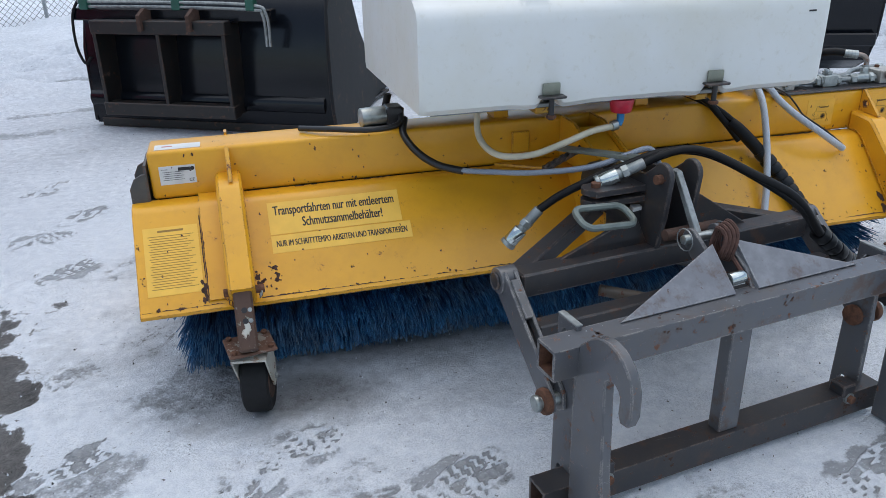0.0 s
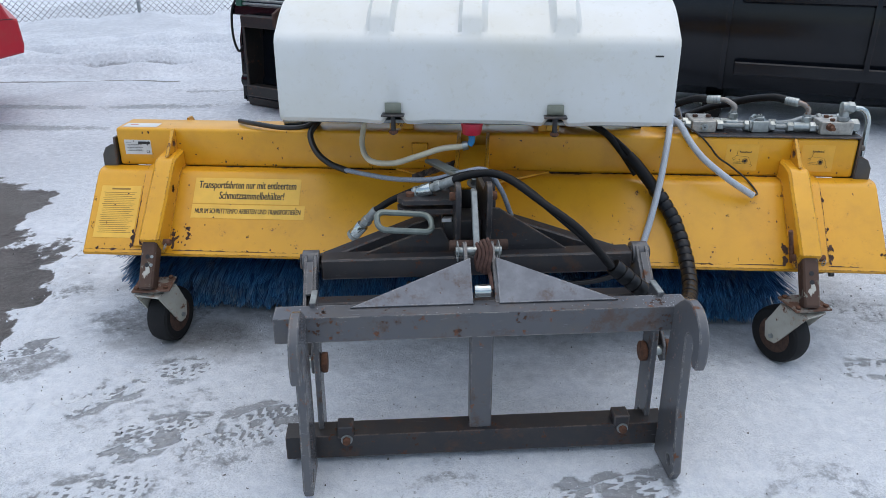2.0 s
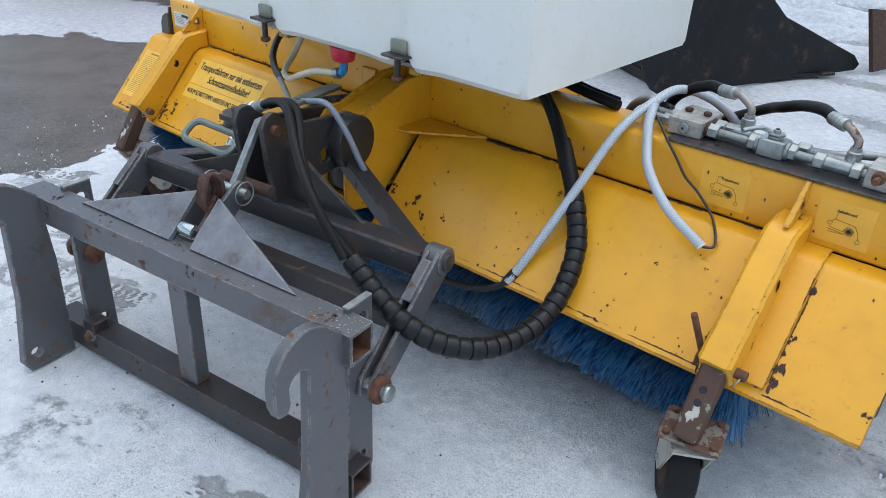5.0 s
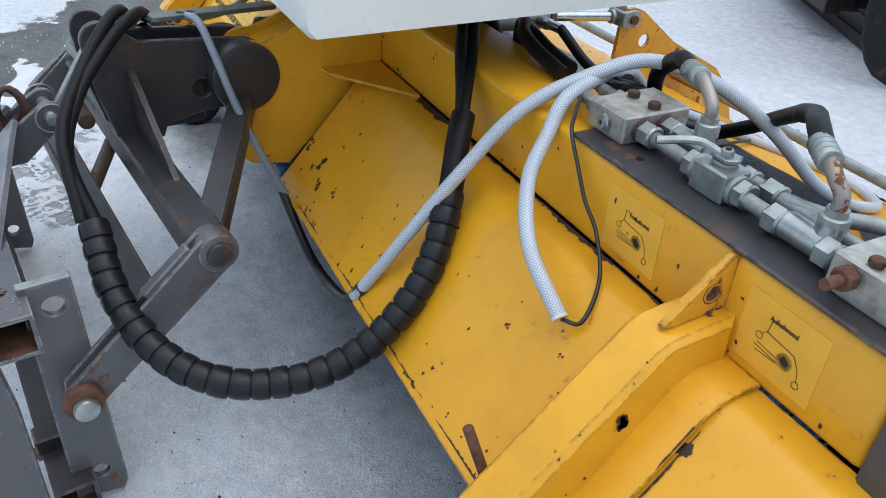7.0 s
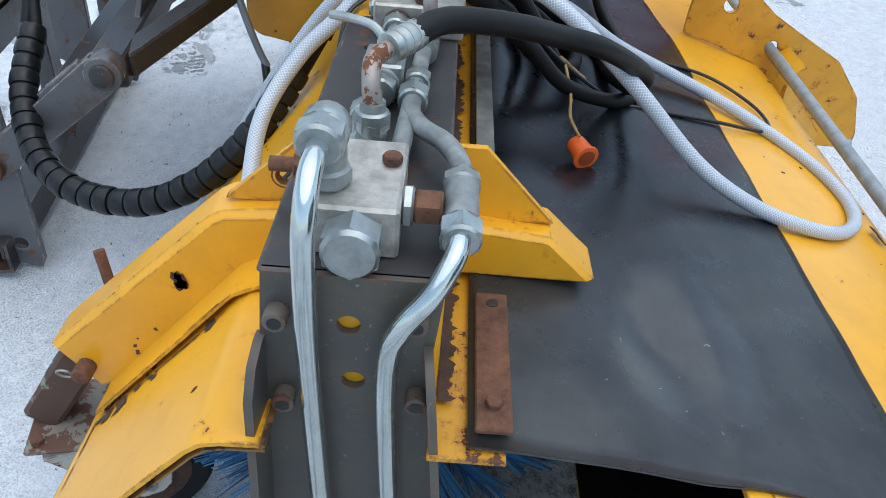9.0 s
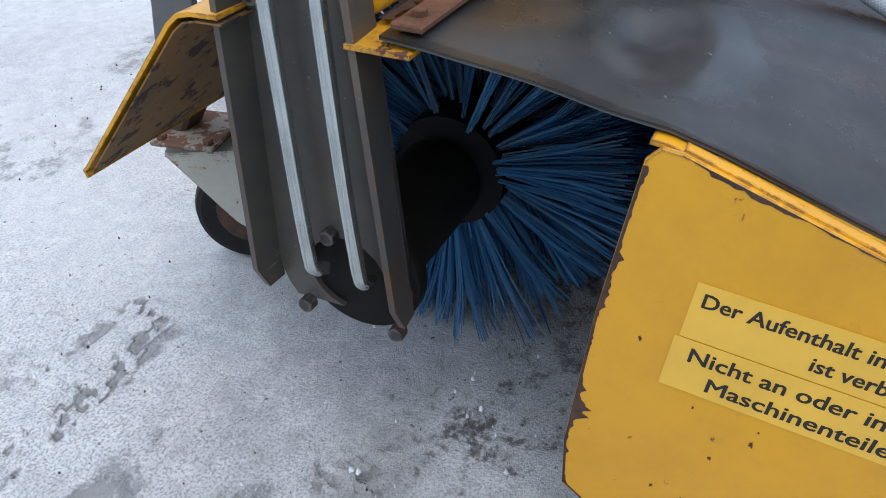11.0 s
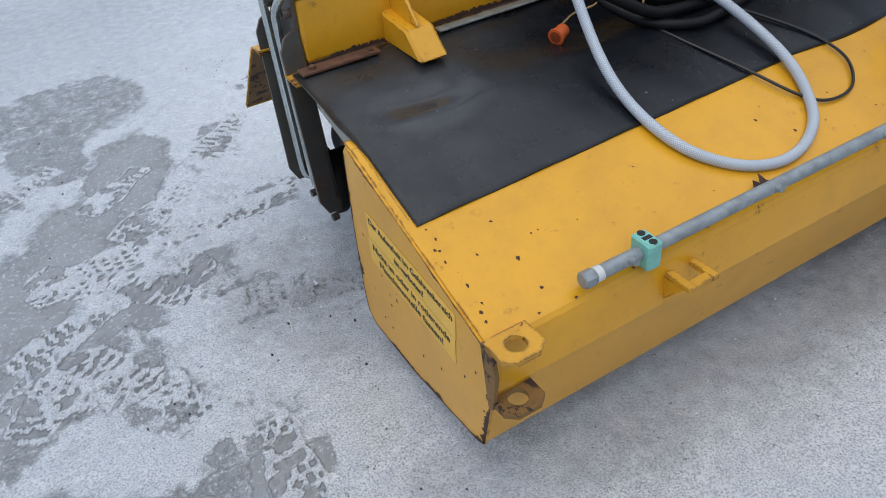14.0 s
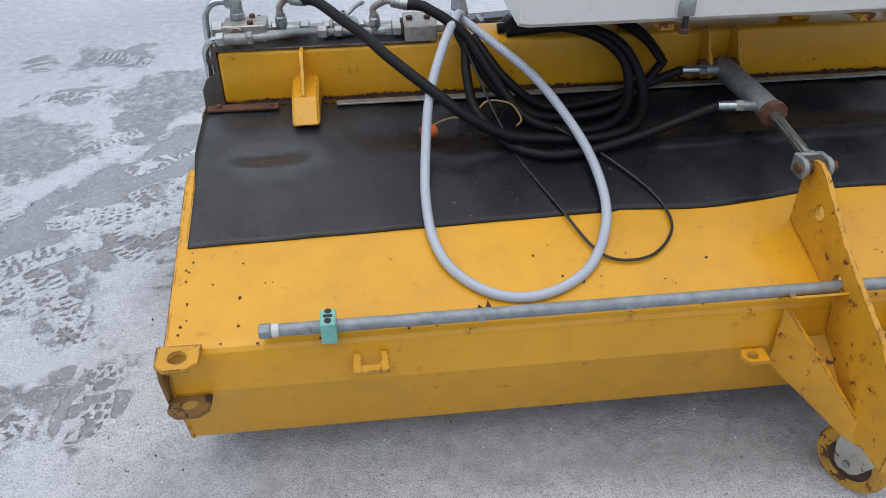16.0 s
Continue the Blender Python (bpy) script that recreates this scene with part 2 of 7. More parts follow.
def mat_material():
    """Dull black rubber sheet with grey dust stains."""
    m, t, b = nodes_of("black_rubber_sheet")
    p = coords(t)
    f = noise_node(t, 3.2, 5, 0.6, p)
    c = mixc(t, ramp(t, f, 0.42, 0.75), (0.0065, 0.0075, 0.0105), (0.013, 0.0145, 0.018))
    sep = t.nodes.new("ShaderNodeSeparateXYZ")
    link(t, p, sep.inputs[0])
    # paler open right end: thin dust plus sky sheen put into the colour
    dust_sheen = math_node(t, "MULTIPLY", ramp(t, math_node(t, "ADD", sep.outputs["X"], math_node(t, "MULTIPLY", f, 0.5)), 1.05, 1.55), ramp(t, noise_node(t, 11, 6, 0.7, p), 0.3, 0.7, 0.3, 1.0))
    c = mixc(t, math_node(t, "MULTIPLY", dust_sheen, 0.62), c, (0.080, 0.081, 0.080))
    # oval water mark round the dent; its sky reflection is painted pale too
    off = t.nodes.new("ShaderNodeVectorMath")
    off.operation = "SUBTRACT"
    link(t, p, off.inputs[0])
    off.inputs[1].default_value = (1.205, 0.43, 0.56)
    sc = t.nodes.new("ShaderNodeVectorMath")
    sc.operation = "MULTIPLY"
    link(t, off.outputs[0], sc.inputs[0])
    sc.inputs[1].default_value = (1 / 0.13, 1 / 0.088, 0)
    ln = t.nodes.new("ShaderNodeVectorMath")
    ln.operation = "LENGTH"
    link(t, sc.outputs[0], ln.inputs[0])
    oval = ramp(t, math_node(t, "ADD", ln.outputs["Value"], math_node(t, "MULTIPLY", math_node(t, "SUBTRACT", noise_node(t, 9, 4, 0.6, p), 0.5), 0.9)), 1.08, 0.80)
    c = mixc(t, math_node(t, "MULTIPLY", oval, 0.16), c, (0.10, 0.105, 0.115))
    c = mixc(t, math_node(t, "MULTIPLY", ramp(t, noise_node(t, 55, 6, 0.7, p), 0.52, 0.75), 0.35), c, (0.04, 0.04, 0.039))
    # drops and flecks of grit
    c = mixc(t, math_node(t, "MULTIPLY", ramp(t, noise_node(t, 95, 2, 0.5, p), 0.74, 0.77), 0.6), c, (0.25, 0.26, 0.27))
    link(t, c, b.inputs["Base Color"])
    blotch = ramp(t, noise_node(t, 14, 6, 0.7, p), 0.35, 0.7, 0.25, 0.38)
    n = t.nodes.new("ShaderNodeMix")
    link(t, oval, n.inputs[0])
    link(t, blotch, n.inputs[2])
    n.inputs[3].default_value = 0.20
    link(t, n.outputs[0], b.inputs["Roughness"])
    link(t, ramp(t, oval, 0, 1, 0.34, 0.44), b.inputs["Specular IOR Level"])
    bump_to(t, b, noise_node(t, 35, 6, 0.65, p), 0.10, 0.002)
    return m


def bristle_material():
    m, t, b = nodes_of("blue_bristles")
    isl = t.nodes.new("ShaderNodeNewGeometry").outputs["Random Per Island"]
    p = coords(t)
    c = mixc(t, isl, (0.004, 0.045, 0.14), (0.10, 0.30, 0.55))
    c = mixc(t, ramp(t, noise_node(t, 5, 4, 0.6, p), 0.47, 0.72), c, mixc(t, isl, (0.03, 0.034, 0.042), (0.26, 0.29, 0.31)))
    link(t, c, b.inputs["Base Color"])
    b.inputs["Roughness"].default_value = 0.42
    return m


def ground_material():
    """Trodden snow and ice; the wet attribute bares dark ice and asphalt."""
    m, t, b = nodes_of("snow_and_ice")
    p = coords(t)
    at = t.nodes.new("ShaderNodeAttribute")
    at.attribute_name = "wet"
    ice = t.nodes.new("ShaderNodeAttribute")
    ice.attribute_name = "bare"
    gritty = t.nodes.new("ShaderNodeAttribute")
    gritty.attribute_name = "gritty"
    grain = noise_node(t, 240, 4, 0.75, p)
    mid = noise_node(t, 22, 7, 0.72, p)
    crumb = noise_node(t, 75, 5, 0.7, p)
    snow = mixc(t, ramp(t, mid, 0.36, 0.64), (0.90, 0.93, 0.97), (0.74, 0.78, 0.84))
    snow = mixc(t, math_node(t, "MULTIPLY", math_node(t, "MULTIPLY", ramp(t, grain, 0.47, 0.60), math_node(t, "MAXIMUM", gritty.outputs["Fac"], ramp(t, noise_node(t, 1.7, 4, 0.6, p), 0.40, 0.66, 0.12, 0.75))), 1.0), snow, (0.27, 0.29, 0.32))
    snow = mixc(t, math_node(t, "MULTIPLY", ramp(t, crumb, 0.54, 0.66), 0.6), snow, (0.92, 0.95, 0.98))
    rag = math_node(t, "ADD", math_node(t, "MULTIPLY", math_node(t, "SUBTRACT", mid, 0.5), 0.9), math_node(t, "MULTIPLY", math_node(t, "SUBTRACT", crumb, 0.5), 0.7))
    w = ramp(t, math_node(t, "ADD", at.outputs["Fac"], rag), 0.36, 0.60)
    icy = mixc(t, ramp(t, grain, 0.36, 0.64), (0.19, 0.197, 0.21), (0.33, 0.343, 0.365))
    icy = mixc(t, math_node(t, "MULTIPLY", ramp(t, noise_node(t, 6, 5, 0.65, p), 0.45, 0.65), 0.55), icy, (0.12, 0.115, 0.105))
    icy = mixc(t, math_node(t, "MULTIPLY", ramp(t, crumb, 0.57, 0.62), 0.5), icy, (0.74, 0.77, 0.81))
    # far snow darkened in colour to balance the stronger light out there
    far_dim = t.nodes.new("ShaderNodeAttribute")
    far_dim.attribute_name = "far_dim"
    snow = mixc(t, math_node(t, "MULTIPLY", far_dim.outputs["Fac"], ramp(t, math_node(t, "ADD", mid, math_node(t, "MULTIPLY", crumb, 0.4)), 0.50, 0.90, 0.35, 1.0)), snow, (0.43, 0.455, 0.50))
    c = mixc(t, math_node(t, "MULTIPLY", w, 0.85), snow, icy)
    # soft grey under the machine: wet grime with its shade in the colour
    under_shade = t.nodes.new("ShaderNodeAttribute")
    under_shade.attribute_name = "blotch"
    grime_shade = mixc(t, ramp(t, grain, 0.36, 0.64), (0.12, 0.118, 0.115), (0.27, 0.27, 0.272))
    grime_shade = mixc(t, math_node(t, "MULTIPLY", ramp(t, mid, 0.50, 0.66), 0.5), grime_shade, (0.10, 0.088, 0.072))
    c = mixc(t, ramp(t, math_node(t, "ADD", under_shade.outputs["Fac"], math_node(t, "MULTIPLY", rag, 0.5)), 0.10, 1.0, 0.0, 0.9), c, grime_shade)
    lugs = t.nodes.new("ShaderNodeAttribute")
    lugs.attribute_name = "tread"
    print_in = ramp(t, math_node(t, "ADD", lugs.outputs["Fac"], math_node(t, "MULTIPLY", math_node(t, "SUBTRACT", crumb, 0.5), 0.8)), 0.35, 0.65)
    c = mixc(t, math_node(t, "MULTIPLY", print_in, 0.62), c, mixc(t, grain, (0.15, 0.155, 0.16), (0.32, 0.33, 0.345)))
    tar = mixc(t, ramp(t, grain, 0.42, 0.66), (0.06, 0.058, 0.055), (0.21, 0.20, 0.19))
    tar = mixc(t, math_node(t, "MULTIPLY", ramp(t, noise_node(t, 4, 5, 0.65, p), 0.4, 0.65), 0.6), tar, (0.03, 0.028, 0.027))
    tar = mixc(t, math_node(t, "MULTIPLY", ramp(t, crumb, 0.50, 0.62), 0.55), tar, (0.22, 0.21, 0.20))
    bare = ramp(t, math_node(t, "ADD", ice.outputs["Fac"], rag), 0.42, 0.56)
    c = mixc(t, bare, c, tar)
    speck = ramp(t, noise_node(t, 48, 3, 0.7, p), 0.68, 0.70)
    c = mixc(t, math_node(t, "MULTIPLY", speck, 0.85), c, (0.06, 0.055, 0.05))
    link(t, c, b.inputs["Base Color"])
    link(t, ramp(t, math_node(t, "MAXIMUM", w, bare), 0, 1, 0.75, 0.36), b.inputs["Roughness"])
    hgt = math_node(t, "ADD", math_node(t, "MULTIPLY", grain, 0.6), math_node(t, "ADD", mid, math_node(t, "MULTIPLY", crumb, 0.6)))
    hgt = math_node(t, "MULTIPLY", hgt, ramp(t, w, 0, 1, 1.0, 0.45))
    bump_to(t, b, math_node(t, "SUBTRACT", hgt, math_node(t, "MULTIPLY", w, 0.25)), 0.9, 0.011)
    return m


TANK = tank_material()
MAT = mat_material()
BRISTLE = bristle_material()
SNOW = ground_material()


# ---- mesh tools ----
def root(name, m=None, **tags):
    """An empty that carries the parts of one thing."""
    ob = new(name)
    ob.empty_display_size = 0.1
    if m is not None:
        ob.matrix_world = m
    return tagged(ob, **tags)


def part(name, bm, material, parent=None, label="", smooth=True, angle=35):
    """Links a bmesh as one mesh object, in the parent's own space."""
    me = bpy.data.meshes.new(name)
    bmesh.ops.recalc_face_normals(bm, faces=bm.faces)
    if smooth:
        for f in bm.faces:
            f.smooth = True
        for e in bm.edges:
            if len(e.link_faces) == 2 and e.calc_face_angle(0) > radians(angle):
                e.smooth = False
    bm.to_mesh(me)
    bm.free()
    me.materials.append(material)
    ob = new(name, me)
    if parent is not None:
        ob.parent = parent
    return tagged(ob, label=label)


def add(bm, other):
    """Moves the other bmesh into bm."""
    me = bpy.data.meshes.new("tmp")
    other.to_mesh(me)
    other.free()
    bm.from_mesh(me)
    bpy.data.meshes.remove(me)
    return bm


def box(x0, x1, y0, y1, z0, z1, bevel=0.003, seg=1):
    bm = bmesh.new()
    bmesh.ops.create_cube(bm, size=1, matrix=Matrix.Translation(((x0 + x1) / 2, (y0 + y1) / 2, (z0 + z1) / 2)) @ Matrix.Diagonal((x1 - x0, y1 - y0, z1 - z0, 1)))
    if bevel:
        bmesh.ops.bevel(bm, geom=list(bm.edges), offset=bevel, segments=seg, affect="EDGES", profile=0.5)
    return bm


def bar(p, q, w, h, bevel=0.003, up=(0, 0, 1), seg=1):
    """A box beam from p to q, w wide and h high."""
    p, q = Vector(p), Vector(q)
    d = q - p
    x = d.normalized()
    y = Vector(up).cross(x).normalized()
    z = x.cross(y)
    bm = box(-d.length / 2, d.length / 2, -w / 2, w / 2, -h / 2, h / 2, bevel, seg)
    m = Matrix((x, y, z)).transposed().to_4x4()
    m.translation = (p + q) / 2
    bmesh.ops.transform(bm, matrix=m, verts=bm.verts)
    return bm


def cyl(p, q, r, seg=20, r2=None, bevel=0.0):
    p, q = Vector(p), Vector(q)
    d = q - p
    bm = bmesh.new()
    bmesh.ops.create_cone(bm, cap_ends=True, segments=seg, radius1=r, radius2=r if r2 is None else r2, depth=d.length)
    if bevel:
        es = [e for e in bm.edges if abs(e.verts[0].co.z - e.verts[1].co.z) < 1e-6]
        bmesh.ops.bevel(bm, geom=es, offset=bevel, segments=2, affect="EDGES", profile=0.5)
    bmesh.ops.transform(bm, matrix=Matrix.Translation((p + q) / 2) @ d.to_track_quat("Z", "Y").to_matrix().to_4x4(), verts=bm.verts)
    return bm


def hexnut(p, q, r):
    """A hexagon nut with turned faces."""
    p, q = Vector(p), Vector(q)
    d = (q - p).normalized()
    cut = min(r * 0.14, (q - p).length * 0.2)
    bm = cyl(p + d * cut, q - d * cut, r, 6)
    add(bm, cyl(p, p + d * cut, r * 0.80, 18, r * 0.93))
    add(bm, cyl(q - d * cut, q, r * 0.93, 18, r * 0.80))
    return bm


def smooth_path(pts, n=8):
    """Catmull-Rom through the points."""
    pts = [Vector(p) for p in pts]
    ext = [2 * pts[0] - pts[1]] + pts + [2 * pts[-1] - pts[-2]]
    out = []
    for i in range(len(pts) - 1):
        a, b, c, d = ext[i:i + 4]
        for k in range(n):
            s = k / n
            out.append(0.5 * (2 * b + (c - a) * s + (2 * a - 5 * b + 4 * c - d) * s * s + (3 * b - a - 3 * c + d) * s ** 3))
    out.append(pts[-1])
    return out


def sweep(path, r, seg=12, caps=True):
    """A round tube along a path; r is a number or one per point."""
    bm = bmesh.new()
    uv = bm.loops.layers.uv.new("wind")
    rings, far = [], [0.0]
    for p, q in zip(path, path[1:]):
        far.append(far[-1] + (q - p).length)
    up = Vector((0.13, 0.31, 0.94))
    for i, p in enumerate(path):
        t = (path[min(i + 1, len(path) - 1)] - path[max(i - 1, 0)]).normalized()
        u = (up - t * up.dot(t)).normalized()
        up = u
        v = t.cross(u)
        rr = r[i] if isinstance(r, (list, tuple)) else r
        rings.append([bm.verts.new(p + rr * (math.cos(2 * math.pi * k / seg) * u + math.sin(2 * math.pi * k / seg) * v)) for k in range(seg)])
    for i, (a, b) in enumerate(zip(rings, rings[1:])):
        for k in range(seg):
            f = bm.faces.new((a[k], a[(k + 1) % seg], b[(k + 1) % seg], b[k]))
            for lp, at in zip(f.loops, ((k / seg, far[i]), ((k + 1) / seg, far[i]), ((k + 1) / seg, far[i + 1]), (k / seg, far[i + 1]))):
                lp[uv].uv = at
    if caps:
        bm.faces.new(rings[0][::-1])
        bm.faces.new(rings[-1])
    return bm


def tube(pts, r, seg=12, n=8):
    return sweep(smooth_path(pts, n), r, seg)


def plate(outline, thick, m=None, holes=(), bevel=0.0):
    """A flat plate from a 2D outline in x, y, centred on z = 0; holes are (x, y, r)."""
    bm = bmesh.new()
    loops = [[(x, y) for x, y in outline]]
    for hx, hy, hr in holes:
        loops.append([(hx + hr * math.cos(2 * math.pi * k / 18), hy + hr * math.sin(2 * math.pi * k / 18)) for k in range(18)])
    es = []
    for lp in loops:
        vs = [bm.verts.new((x, y, -thick / 2)) for x, y in lp]
        es += [bm.edges.new((vs[i], vs[(i + 1) % len(vs)])) for i in range(len(vs))]
    bmesh.ops.triangle_fill(bm, use_beauty=True, use_dissolve=True, edges=es)
    ext = bmesh.ops.extrude_face_region(bm, geom=list(bm.faces))
    bmesh.ops.translate(bm, vec=(0, 0, thick), verts=[v for v in ext["geom"] if isinstance(v, bmesh.types.BMVert)])
    bmesh.ops.recalc_face_normals(bm, faces=bm.faces)
    if bevel:
        edges = [e for e in bm.edges if len(e.link_faces) == 2 and e.calc_face_angle(0) > 0.9 and abs(e.verts[0].co.z - e.verts[1].co.z) < 1e-6]
        bmesh.ops.bevel(bm, geom=edges, offset=bevel, segments=1, affect="EDGES")
    if m is not None:
        bmesh.ops.transform(bm, matrix=m, verts=bm.verts)
    return bm


def basis(o, ex, ey):
    """Matrix that lays x, y of a plate along ex, ey at o."""
    ex, ey = Vector(ex).normalized(), Vector(ey).normalized()
    m = Matrix((ex, ey, ex.cross(ey))).transposed().to_4x4()
    m.translation = Vector(o)
    return m


def yz(x):
    """Lays a plate's x, y along the world's y, z at this x."""
    return basis((x, 0, 0), (0, 1, 0), (0, 0, 1))


def sheet(profile, x0, x1, thick, nx=1, axis="x"):
    """A bent sheet: a y, z profile, thickened to the normal's side, drawn along x."""
    pts = [Vector((0, a, b)) for a, b in profile]
    off = []
    for i, p in enumerate(pts):
        d = (pts[min(i + 1, len(pts) - 1)] - pts[max(i - 1, 0)]).normalized()
        off.append(p + Vector((0, -d.z, d.y)) * thick)
    ring = pts + off[::-1]
    bm = bmesh.new()
    rows = []
    for k in range(nx + 1):
        x = x0 + (x1 - x0) * k / nx
        rows.append([bm.verts.new((x, p.y, p.z)) for p in ring])
    n = len(ring)
    for a, b in zip(rows, rows[1:]):
        for i in range(n):
            bm.faces.new((a[i], a[(i + 1) % n], b[(i + 1) % n], b[i]))
    bm.faces.new(rows[0][::-1])
    bm.faces.new(rows[-1])
    return bm


def arc(cx, cy, r, a0, a1, n=8):
    return [(cx + r * math.cos(radians(a0 + (a1 - a0) * i / n)), cy + r * math.sin(radians(a0 + (a1 - a0) * i / n))) for i in range(n + 1)]


def text_mesh(body, size, width=None):
    """Letters as a flat mesh in x, y, centred."""
    cu = bpy.data.curves.new("letters", "FONT")
    cu.body, cu.size, cu.align_x, cu.align_y = body, size, "CENTER", "CENTER"
    cu.extrude = 0.0003
    cu.resolution_u = 3
    ob = bpy.data.objects.new("letters", cu)
    scene.collection.objects.link(ob)
    bpy.context.view_layer.update()
    me = bpy.data.meshes.new_from_object(ob)
    bm = bmesh.new()
    bm.from_mesh(me)
    bpy.data.objects.remove(ob)
    bpy.data.curves.remove(cu)
    bpy.data.meshes.remove(me)
    if width and bm.verts:
        xs = [v.co.x for v in bm.verts]
        s = width / (max(xs) - min(xs))
        bmesh.ops.scale(bm, vec=(s, 1, 1), verts=bm.verts)
    twin = bm.copy()
    bmesh.ops.translate(bm, vec=(-0.017 * size, 0, 0), verts=bm.verts)
    bmesh.ops.translate(twin, vec=(0.017 * size, 0.008 * size, 0.00012), verts=twin.verts)
    add(bm, twin)
    return bm


def moved(bm, m):
    bmesh.ops.transform(bm, matrix=m, verts=bm.verts)
    return bm


# ---- ground: one sheet, trodden snow over ice ----
def lattice(x, y, scale, seed):
    """Smooth value noise in 0..1 on arrays."""
    rng = np.random.RandomState(seed)
    tab = rng.rand(256, 256)
    u, v = x * scale, y * scale
    i, j = np.floor(u).astype(int), np.floor(v).astype(int)
    a, b = u - i, v - j
    a, b = a * a * (3 - 2 * a), b * b * (3 - 2 * b)
    g = lambda p, q: tab[p % 256, q % 256]
    return (g(i, j) * (1 - a) + g(i + 1, j) * a) * (1 - b) + (g(i, j + 1) * (1 - a) + g(i + 1, j + 1) * a) * b


def fractal(x, y, scale, seed, octaves=4):
    out, amp, tot = 0, 1.0, 0
    for o in range(octaves):
        out = out + amp * lattice(x, y, scale * 2 ** o, seed + o)
        tot += amp
        amp *= 0.55
    return out / tot


def steps(pieces):
    """Coordinates from (start, end, step) pieces."""
    out = []
    for a, b, s in pieces:
        out += list(np.arange(a, b, s))
    return np.array(out)


def ground_sheet():
    far = [400, 250, 150, 90, 60, 40, 28, 20]
    xs = np.concatenate([-np.array(far), steps([(-16, -7, 0.25), (-7, -2.6, 0.06), (-2.6, -0.5, 0.0105), (-0.5, 1.35, 0.016), (1.35, 2.6, 0.008), (2.6, 4, 0.06), (4, 16, 0.5)]), np.array(far[::-1])])
    ys = np.concatenate([-np.array(far), steps([(-16, -4, 0.5), (-4, -1.9, 0.05), (-1.9, -1.2, 0.016), (-1.2, 0.9, 0.0085), (0.9, 1.5, 0.014), (1.5, 2.2, 0.03), (2.2, 9, 0.07), (9, 16, 0.25)]), np.array(far[::-1])])
    X, Y = np.meshgrid(xs, ys, indexing="ij")
    near = np.clip(1 - np.hypot(X, Y) / 14, 0, 1)
    n1 = fractal(X, Y, 0.55, 3)
    n2 = fractal(X, Y, 2.6, 11)
    n3 = fractal(X, Y, 13.0, 23, 3)
    Z = ((n2 - 0.5) * 0.012 + (n3 - 0.5) * 0.007) * near
    # ploughed banks in the distance
    bank = np.clip((Y - 5.2 + 1.6 * (n1 - 0.5)) / 4.0, 0, 1) * np.clip((40 - Y) / 20, 0, 1)
    Z = Z + bank * (0.40 * fractal(X, Y, 0.42, 41) ** 2 + 0.10 * fractal(X, Y, 1.5, 47) - 0.26)
    wet = np.clip((fractal(X, Y, 1.1, 61) - 0.52) * 2.2, 0, 1) * 0.12 * near
    wet += np.clip((fractal(X, Y, 4.3, 71, 5) - 0.58) * 4, 0, 1) * 0.26 * near
    # ragged thawed flecks on the paths trodden round the machine
    trod = np.clip((X - 1.6) / 0.25, 0, 1) * np.clip((Y + 2.6) / 0.5, 0, 1) * np.clip((1.0 - Y) / 0.4, 0, 1) + 0.7 * np.clip((-0.55 - Y) / 0.2, 0, 1) * np.clip((Y + 1.7) / 0.4, 0, 1) * np.clip((0.2 - X) / 0.4, 0, 1)
    wet += np.clip((fractal(X, Y, 2.6, 73, 6) - 0.51) * 9, 0, 1) * 0.66 * np.clip(trod, 0, 1) * near

    def blob(cx, cy, rx, ry, turn, soft=0.35, seed=5):
        c, s = math.cos(turn), math.sin(turn)
        u, v = (X - cx) * c + (Y - cy) * s, -(X - cx) * s + (Y - cy) * c
        d = np.hypot(u / rx, v / ry) + (fractal(X, Y, 6.0, seed, 4) - 0.5) * 0.9
        return np.clip((1 - d) / soft + 0.5, 0, 1)

    # wet grey and soft shade painted under the machine; thawed ice where walked on
    blotch = np.zeros_like(X)
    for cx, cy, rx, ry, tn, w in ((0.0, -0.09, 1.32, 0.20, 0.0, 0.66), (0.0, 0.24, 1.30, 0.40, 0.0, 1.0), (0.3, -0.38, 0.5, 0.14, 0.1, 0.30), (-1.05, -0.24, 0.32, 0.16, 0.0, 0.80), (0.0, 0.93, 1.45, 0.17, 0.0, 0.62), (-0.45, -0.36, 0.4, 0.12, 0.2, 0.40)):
        blotch = np.maximum(blotch, w * blob(cx, cy, rx, ry, tn, 1.1, 90 + int(10 * abs(cx))) * (0.55 + 0.9 * fractal(X, Y, 3.2, 57, 5)))
    for cx, cy, rx, ry, tn, w in ((-1.3, -0.10, 0.28, 0.16, 0.2, 0.50), (-1.62, -0.52, 0.22, 0.10, 0.3, 0.5), (-1.05, -0.72, 0.30, 0.10, 0.5, 0.34), (-1.15, -1.15, 0.4, 0.14, 0.3, 0.32), (0.35, -1.2, 0.3, 0.10, 0.2, 0.40), (0.95, -1.0, 0.22, 0.14, 0.3, 0.36),
                                   (2.05, -0.35, 0.42, 0.22, 0.9, 0.75), (1.75, -0.75, 0.35, 0.15, 1.2, 0.7), (2.25, 0.15, 0.30, 0.10, 0.7, 0.8), (1.85, -1.4, 0.4, 0.3, 0.3, 0.5), (2.6, -0.9, 0.5, 0.3, 0.3, 0.5), (1.95, -0.05, 0.35, 0.07, 0.25, 0.8)):
        wet = np.maximum(wet, w * blob(cx, cy, rx, ry, tn, 0.5, 90 + int(10 * abs(cx))))
    bare, tread_mark = np.zeros_like(X), np.zeros_like(X)
